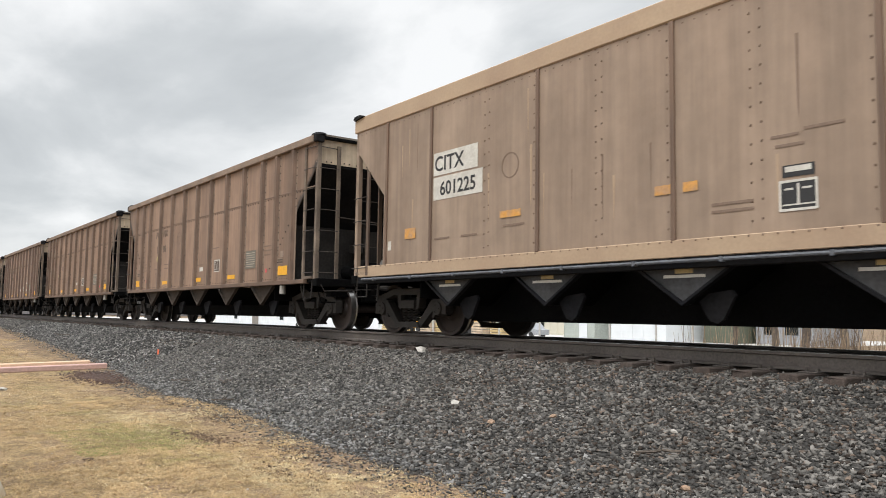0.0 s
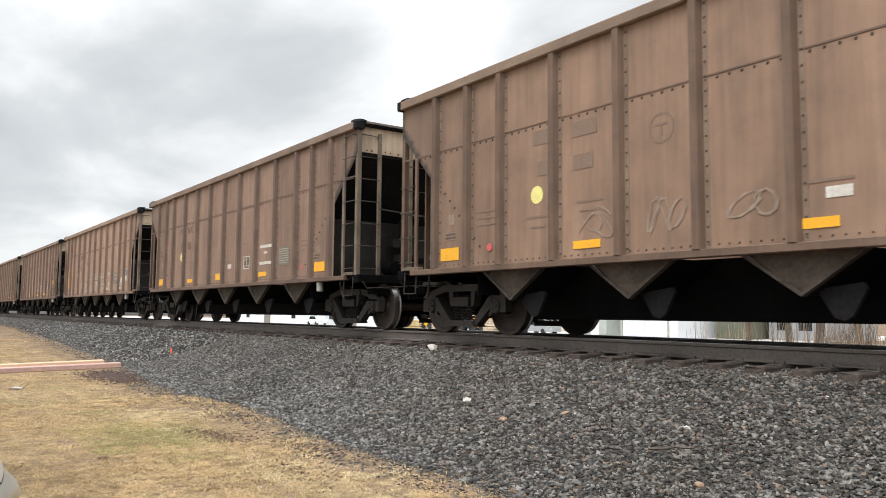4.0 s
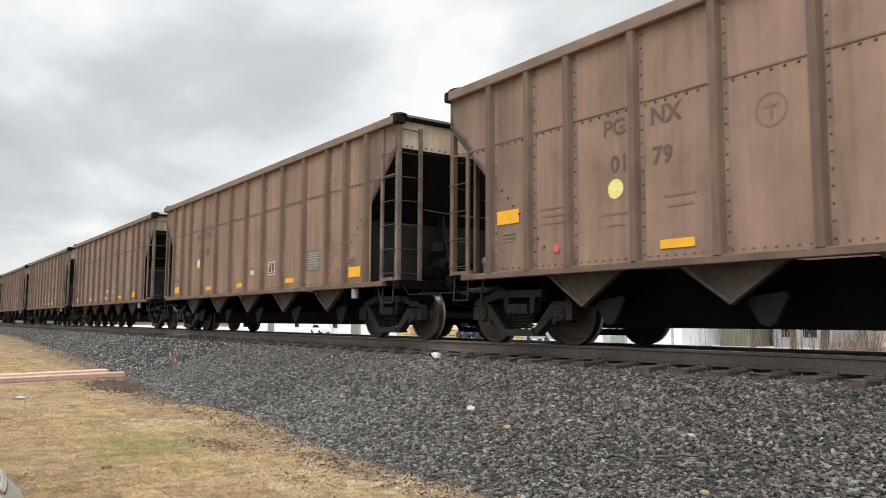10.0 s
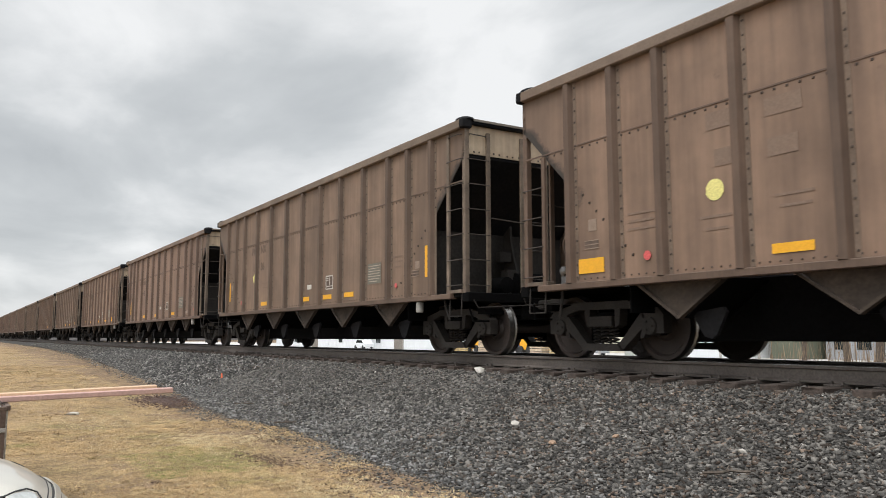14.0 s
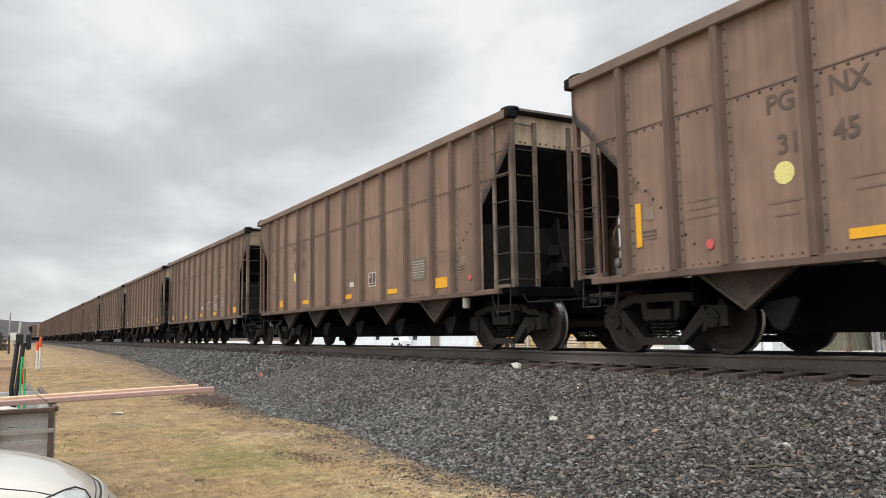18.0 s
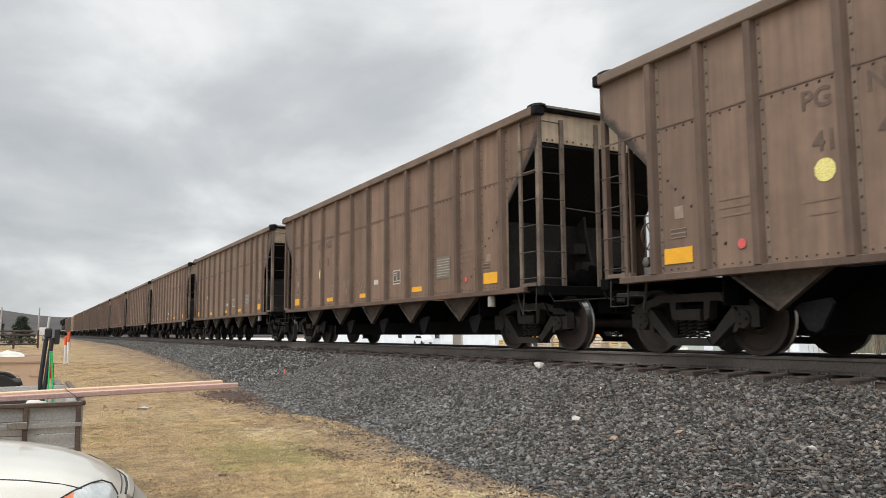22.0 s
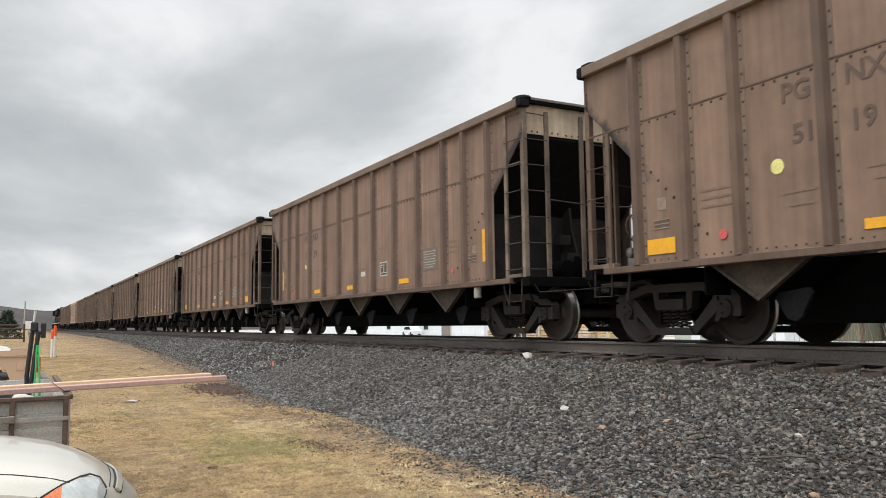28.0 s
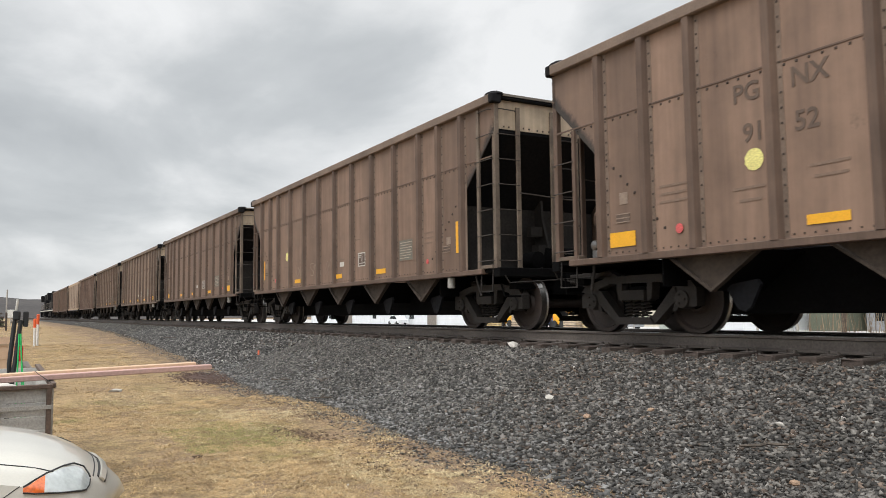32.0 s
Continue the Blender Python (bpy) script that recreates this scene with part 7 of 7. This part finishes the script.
# ---- trees ----
def bare_tree(name, x, y, z, height, seed, label, mat="bark", spread=0.45, levels=4, thick=0.022):
    g = random.Random(seed)
    tree = tagged(new(name), label, "tree", "bare winter trees")
    tree.matrix_basis = pose(x, y, z)
    bt, bc = bmesh.new(), bmesh.new()
    def grow(bm, p, d, l, r, level):
        pts = [p]
        for k in range(4):
            d = (d + Vector((g.uniform(-1, 1), g.uniform(-1, 1), g.uniform(-0.3, 0.6))) * 0.14).normalized()
            pts.append(pts[-1] + d * l / 4)
        rings = len(pts)
        tube(bm, pts[:3], r, 6 if level == 0 else 4, False)
        tube(bm, pts[2:], r * 0.66, 5 if level == 0 else 3, False)
        if level < levels:
            for k in range(5 if level < 2 else 4):
                at = pts[g.choice((1, 2, 3, 4))] if level else pts[g.choice((2, 3, 4))]
                nd = (d + Vector((g.uniform(-1, 1), g.uniform(-1, 1), g.uniform(-0.2, 0.7))) * (spread + 0.35)).normalized()
                grow(bc, at, nd, l * g.uniform(0.45, 0.68), r * 0.5, level + 1)
    grow(bt, Vector((0, 0, -0.1)), Vector((0, 0, 1)), height * 0.48, height * thick, 0)
    part("trunk", bt, M[mat], tree)
    cr = part("crown", bc, M["twigs"], tree)
    return tree


FAR_Z = -1.75
for i, (x, y, h_) in enumerate(((-24.5, 44, 11), (-20.5, 41, 9), (-17, 43, 10.5), (-28, 47, 9), (-12, 40, 10), (-7, 43, 11), (-33, 50, 8))):
    bare_tree("bare_tree", x, y, FAR_Z, h_, i, "leafless grey-brown tree behind the railway", levels=4)
for i, (x, y, h_) in enumerate(((-11.6, 22.5, 2.6), (-10.4, 21.5, 2.8), (-9.3, 22.0, 2.5), (-12.6, 23.5, 2.2), (-8.2, 21.5, 3.0), (-7.0, 22.5, 2.8))):
    bare_tree("bare_shrub", x, y, FAR_Z, h_, 40 + i, "leafless brown shrub beside the railway", "reed", 0.3, 3, 0.012)


def reeds(name, x0, x1, y0, y1, count, h0, h1, seed):
    g = np.random.default_rng(seed)
    verts, faces = [], []
    for i in range(count):
        x, y, h_ = g.uniform(x0, x1), g.uniform(y0, y1), g.uniform(h0, h1)
        lean = g.normal(0, 0.12, 2); w = g.uniform(0.006, 0.016)
        a = g.uniform(0, math.pi); c, s = math.cos(a) * w, math.sin(a) * w
        b = len(verts)
        verts += [(x - c, y - s, FAR_Z - 0.05), (x + c, y + s, FAR_Z - 0.05), (x + lean[0] * h_ + c * 0.4, y + lean[1] * h_ + s * 0.4, FAR_Z + h_), (x + lean[0] * h_ - c * 0.4, y + lean[1] * h_ - s * 0.4, FAR_Z + h_)]
        faces.append((b, b + 1, b + 2, b + 3))
    me = bpy.data.meshes.new(name); me.from_pydata(verts, [], faces); me.materials.append(M["reed"])
    tagged(new(name, me), "tall dead reeds and weeds beyond the track", "reeds", kind="stuff")


reeds("dead_reeds", -14, 0, 18, 24, 2600, 0.8, 2.1, 5)
reeds("dead_reeds", -40, -14, 13.2, 14.5, 1400, 0.2, 0.5, 6)


def evergreen(x, y, z, r, h_, seed):
    g = np.random.default_rng(seed)
    t = tagged(new("evergreen_bush"), "dense dark green conifer beyond the lawn", "tree", "evergreens")
    t.matrix_basis = pose(x, y, z)
    bm = bmesh.new(); tube(bm, [(0, 0, -0.1), (0, 0, h_ * 0.85)], r * 0.08, 7)
    part("trunk", bm, M["bark"], t)
    verts, faces = [], []
    for i in range(2600):
        k = g.random() ** 0.7
        rad = r * (1 - k * 0.85) * (0.6 + 0.4 * g.random()) * (1 + 0.22 * noise.noise((k * 5, g.random() * 3, seed)))
        a = g.uniform(0, 2 * math.pi)
        p = np.array((rad * math.cos(a), rad * math.sin(a), k * h_ + 0.05))
        d = g.normal(size=3) * 0.10 * r; e = g.normal(size=3) * 0.06 * r
        b = len(verts)
        verts += [tuple(p), tuple(p + d), tuple(p + e)]
        faces.append((b, b + 1, b + 2))
    me = bpy.data.meshes.new("crown"); me.from_pydata(verts, [], faces); me.materials.append(M["conifer"])
    part("crown", me, None, t)


evergreen(-82, -0.9, -0.9, 1.5, 2.7, 1)
evergreen(-90, -3.6, -0.9, 1.8, 3.4, 2)
evergreen(-86, -5.6, -0.9, 1.4, 2.8, 3)

# utility poles, a sign, a rail fence and a woodpile at the lawn's far end
for x, y, h_ in ((-82, -2.6, 3.6), (-95, 0.55, 4.0)):
    po = tagged(new("utility_pole"), "grey wooden utility pole", "pole", "poles")
    po.matrix_basis = pose(x, y, lawn_z(x) - 0.3)
    bm = bmesh.new(); tube(bm, [(0, 0, 0), (0.02, 0, h_ * 0.5), (0, 0.03, h_)], 0.07, 8)
    part("pole", bm, M["greyboard"], po)
    if h_ < 5:
        continue
    bm = bmesh.new(); bevelbox(bm, -0.05, 0.05, -0.7, 0.7, h_ - 0.5, h_ - 0.4, 0.01)
    part("crossarm", bm, M["greyboard"], po)
sg = tagged(new("sign"), "plain white sign board on a post", "sign")
sg.matrix_basis = pose(-80, 0.82, lawn_z(-80))
bm = bmesh.new(); tube(bm, [(0, 0, 0), (0, 0, 1.35)], 0.04, 6)
part("post", bm, M["greyboard"], sg)
bm = bmesh.new(); bevelbox(bm, 0.04, 0.07, -0.28, 0.28, 0.75, 1.45, 0.01)
part("board", bm, M["whitepost"], sg)
fence = tagged(new("rail_fence"), "weathered wooden rail fence", "fence")
for k in range(6):
    bm = bmesh.new(); bevelbox(bm, -58.06, -57.94, 0.35 - 1.4 * k - 0.06, 0.35 - 1.4 * k + 0.06, -0.70, 0.62, 0.02)
    part("fence_post", bm, M["tie"], fence)
for k, z in enumerate((-0.35, -0.05, 0.25, 0.50)):
    bm = bmesh.new(); bevelbox(bm, -58.03, -57.97, -7.2, 0.42 - 0.1 * k, z, z + 0.11, 0.02)
    part("fence_rail", bm, M["tie"], fence)


# ---- far hills with bare woods ----
def hill(name, x0, depth, y0, y1, peak, seed, mat):
    n, k = 60, 10
    verts, faces = [], []
    for i in range(n):
        y = y0 + (y1 - y0) * i / (n - 1)
        ridge = peak * (0.7 + 0.5 * noise.noise((i * 0.07, seed, 0)) + 0.06 * noise.noise((i * 0.9, seed, 2)))
        if seed == 1:
            ridge += 10 * math.exp(-((y + 55) / 50) ** 2)
        edge = math.sin(math.pi * i / (n - 1)) ** 0.35
        for j in range(k):
            u = j / (k - 1)
            verts.append((x0 - depth * u, y, -1.5 + ridge * edge * math.sin(u * math.pi / 2) * (1 + 0.05 * noise.noise((i * 1.7, j * 1.7, seed)))))
    for i in range(n - 1):
        for j in range(k - 1):
            a = i * k + j
            faces.append((a, a + 1, a + k + 1, a + k))
    me = bpy.data.meshes.new(name); me.from_pydata(verts, [], faces); me.materials.append(M[mat])
    tagged(new(name, me), "far hillside of bare grey-brown woods", "hill", kind="structure")


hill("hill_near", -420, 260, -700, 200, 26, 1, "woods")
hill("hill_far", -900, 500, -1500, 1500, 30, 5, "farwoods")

# ---- the yard beyond the railway: pale gravel, low buildings, machines ----
me = grid_mesh("gravel_yard", [-330, -200, -120, -80, -50, -34], [13.5, 20, 30, 45, 60, 90], lambda x, y: FAR_Z + 0.05, M["gravel"])
tagged(new("gravel_yard", me), "pale gravel yard beyond the railway", "yard", kind="structure")


def shed(x0, x1, y0, y1, h_, mat, label, doors=(), windows=()):
    b = tagged(new("low_building"), label, "building", "buildings beyond the railway")
    b.matrix_basis = pose((x0 + x1) / 2, y0, FAR_Z)
    w = (x1 - x0) / 2
    bm = bmesh.new(); bevelbox(bm, -w, w, 0, y1 - y0, 0, h_, 0.02)
    wall = part("wall", bm, M[mat], b)
    n = max(2, int(w * 2 / 1.2))
    for k in range(n + 1):
        bm = bmesh.new(); bevelbox(bm, -w + 2 * w * k / n - 0.03, -w + 2 * w * k / n + 0.03, -0.03, -0.002, 0.05, h_ - 0.05, 0.006)
        part("seam", bm, M[mat], wall)
    bm = bmesh.new(); prism(bm, [(-0.3, h_), (y1 - y0 + 0.3, h_), ((y1 - y0) / 2, h_ + 0.12 * (y1 - y0))], 2 * w + 0.5, axis="x", at=-w - 0.25)
    part("roof", bm, M["steel"], b)
    for x, wd, hd, m2 in doors:
        bm = bmesh.new(); bevelbox(bm, x - wd / 2, x + wd / 2, -0.06, -0.031, 0.02, hd, 0.01)
        part("door", bm, M[m2], wall)
    for x, z0, wd, hd in windows:
        bm = bmesh.new(); bevelbox(bm, x - wd / 2, x + wd / 2, -0.06, -0.031, z0, z0 + hd, 0.01)
        part("window", bm, M["glass"], wall)


shed(-165, -98, 60, 74, 3.4, "whitewall", "long white metal-clad building", doors=((-12, 3, 2.6, "steel"), (9, 1.2, 2.1, "greyboard"), (22, 3, 2.6, "steel")), windows=((-22, 1.0, 1.6, 1.0), (0, 1.0, 1.6, 1.0), (15, 1.0, 1.6, 1.0)))
shed(-97, -59.5, 68, 80, 3.0, "creamwall", "long cream-coloured metal building", windows=((-12, 1.0, 1.6, 1.0), (-4, 1.0, 1.6, 1.0), (6, 1.0, 1.6, 1.0)))
shed(-58, -53.8, 58, 66, 3.0, "palegreen", "pale grey-green metal shed", doors=((0.6, 1.1, 2.1, "whitewall"),))
shed(-51.6, -45.2, 58, 66, 3.2, "whitewall", "white metal-clad shed with seams")
shed(-44, -40.6, 62, 70, 2.8, "olive", "olive-green metal storage shed")
shed(-40, -34.5, 64, 72, 2.6, "greywall", "grey low building with white windows", windows=((-1.4, 0.9, 1.2, 0.9), (0.6, 0.9, 1.2, 0.9)))


def machine(x, y, w, h_, mat, seed):
    g = random.Random(seed)
    m = tagged(new("yard_machine"), {"yellow": "yellow", "orange": "orange", "bluepaint": "blue"}[mat] + " piece of yard machinery on gravel", "machine", "machines in the yard")
    m.matrix_basis = pose(x, y, FAR_Z + 0.05)
    bm = bmesh.new(); bevelbox(bm, -w / 2, w / 2, -0.7, 0.7, 0.45, h_ * 0.72, 0.06)
    part("body", bm, M[mat], m)
    bm = bmesh.new(); bevelbox(bm, -w * 0.22, w * 0.25, -0.55, 0.55, h_ * 0.72, h_, 0.05)
    part("cab", bm, M["glass"], m)
    for s in (-1, 1):
        for e in (-1, 1):
            bm = bmesh.new(); lathe(bm, [(0.18, -0.15), (0.42, -0.16), (0.45, 0), (0.42, 0.16), (0.18, 0.15)], seg=18)
            part("tyre", bm, M["rubber"], m, at=pose(e * w * 0.34, s * 0.75, 0.45))
    bm = bmesh.new(); tube(bm, [(w * 0.3, 0.2, h_ * 0.7), (w * 0.55, 0.2, h_ * 0.95), (w * 0.75, 0.2, 0.5)], 0.09, 6)
    part("arm", bm, M[mat], m)


for i, (x, w, h_, mat) in enumerate(((-76.0, 2.0, 2.4, "bluepaint"), (-74.2, 1.8, 2.5, "orange"), (-72.2, 2.2, 2.3, "yellow"), (-84.5, 2.6, 2.0, "yellow"))):
    machine(x, 57 + (i % 2), w, h_, mat, i)


def pallet_stack(x, y, n, mat, label):
    s = tagged(new("lumber_stack"), label, "stack", "stacks in the yard")
    s.matrix_basis = pose(x, y, FAR_Z + 0.05)
    for k in range(n):
        bm = bmesh.new(); bevelbox(bm, -1.1, 1.1, -0.6, 0.6, 0.06 + 0.3 * k, 0.30 + 0.3 * k, 0.02)
        part("lumber_block", bm, M[mat], s)
        for e in (-0.8, 0.8):
            bm = bmesh.new(); bevelbox(bm, e - 0.05, e + 0.05, -0.6, 0.6, 0.3 * k, 0.06 + 0.3 * k, 0.008)
            part("bearer", bm, M["greyboard"], s)


for i, (x, n, mat) in enumerate(((-88.2, 5, "lumber"), (-86.4, 4, "lumber"), (-82.5, 5, "lumber"), (-80.2, 6, "cream"), (-78.6, 4, "lumber"), (-92, 3, "lumber"), (-69.8, 5, "cream"), (-67.4, 4, "lumber"))):
    pallet_stack(x, 56.5 + (i % 3) * 0.8, n, mat, "stack of pale sawn lumber on bearers")


def parked_van(x, y, mat, label, l=4.6, h_=1.5):
    v = tagged(new("parked_car"), label, "car", "cars in the yard")
    v.matrix_basis = pose(x, y, FAR_Z + 0.05)
    bm = bmesh.new()
    prism(bm, [(-l / 2, 0.3), (-l / 2, 0.85), (-l * 0.30, 0.95), (-l * 0.18, h_), (l * 0.22, h_), (l * 0.36, 0.92), (l / 2, 0.8), (l / 2, 0.3)], 1.7, at=-0.85)
    body = part("body", bm, M[mat], v)
    bm = bmesh.new(); prism(bm, [(-l * 0.26, 0.97), (-l * 0.16, h_ - 0.08), (l * 0.2, h_ - 0.08), (l * 0.32, 0.97)], 0.01, at=-0.862)
    part("side_window", bm, M["glass"], body)
    for e in (-0.3, 0.3):
        for s in (-1, 1):
            bm = bmesh.new(); lathe(bm, [(0.15, -0.1), (0.3, -0.1), (0.3, 0.1), (0.15, 0.1)], seg=16)
            part("tyre", bm, M["rubber"], v, at=pose(e * l, s * 0.78, 0.3))


for x, y, mat, lab in ((-60.8, 55.5, "greywall", "silver car parked in a yard"),
                       (-118, 58, "whitewall", "white car parked in a yard")):
    parked_van(x, y, mat, lab)
for x in (-59.0, -53.2, -44.7, -39.9, -36.5, -70.2, -90):
    bm = bmesh.new(); tube(bm, [(0, 0, 0), (0, 0, 3.2)], 0.09, 8)
    thing("yard_post", bm, M["greyboard"], "grey steel post in the yard", "post", pose(x, 50, FAR_Z), "posts in the yard")


# ---- what moves ----
def motions():
    for m, car in TRAIN.items():
        walk(car, [(t / 2, pose(train_x(t / 2) + PITCH * m, TRACK_Y, 0)) for t in range(0, 65)])
        for w in [o for o in car.children if o.name.startswith("wheelset")]:
            at = w.location.copy()
            walk(w, [(f / 30, pose(at.x, 0, 0.457, 0, math.degrees((train_x(f / 30) - train_x(0)) / 0.457) % 360, 0)) for f in range(0, 961, 2)])
    for loco, off in zip(LOCOS, LOCO_AT):
        walk(loco, [(t / 2, pose(train_x(t / 2) + off, TRACK_Y, 0)) for t in range(0, 65)])
        for w in [o for o in loco.children if o.name.startswith("wheelset")]:
            at = w.location.copy()
            walk(w, [(f / 30, pose(at.x, 0, 0.53, 0, math.degrees((train_x(f / 30) - train_x(0)) / 0.53) % 360, 0)) for f in range(0, 961, 2)])


motions()
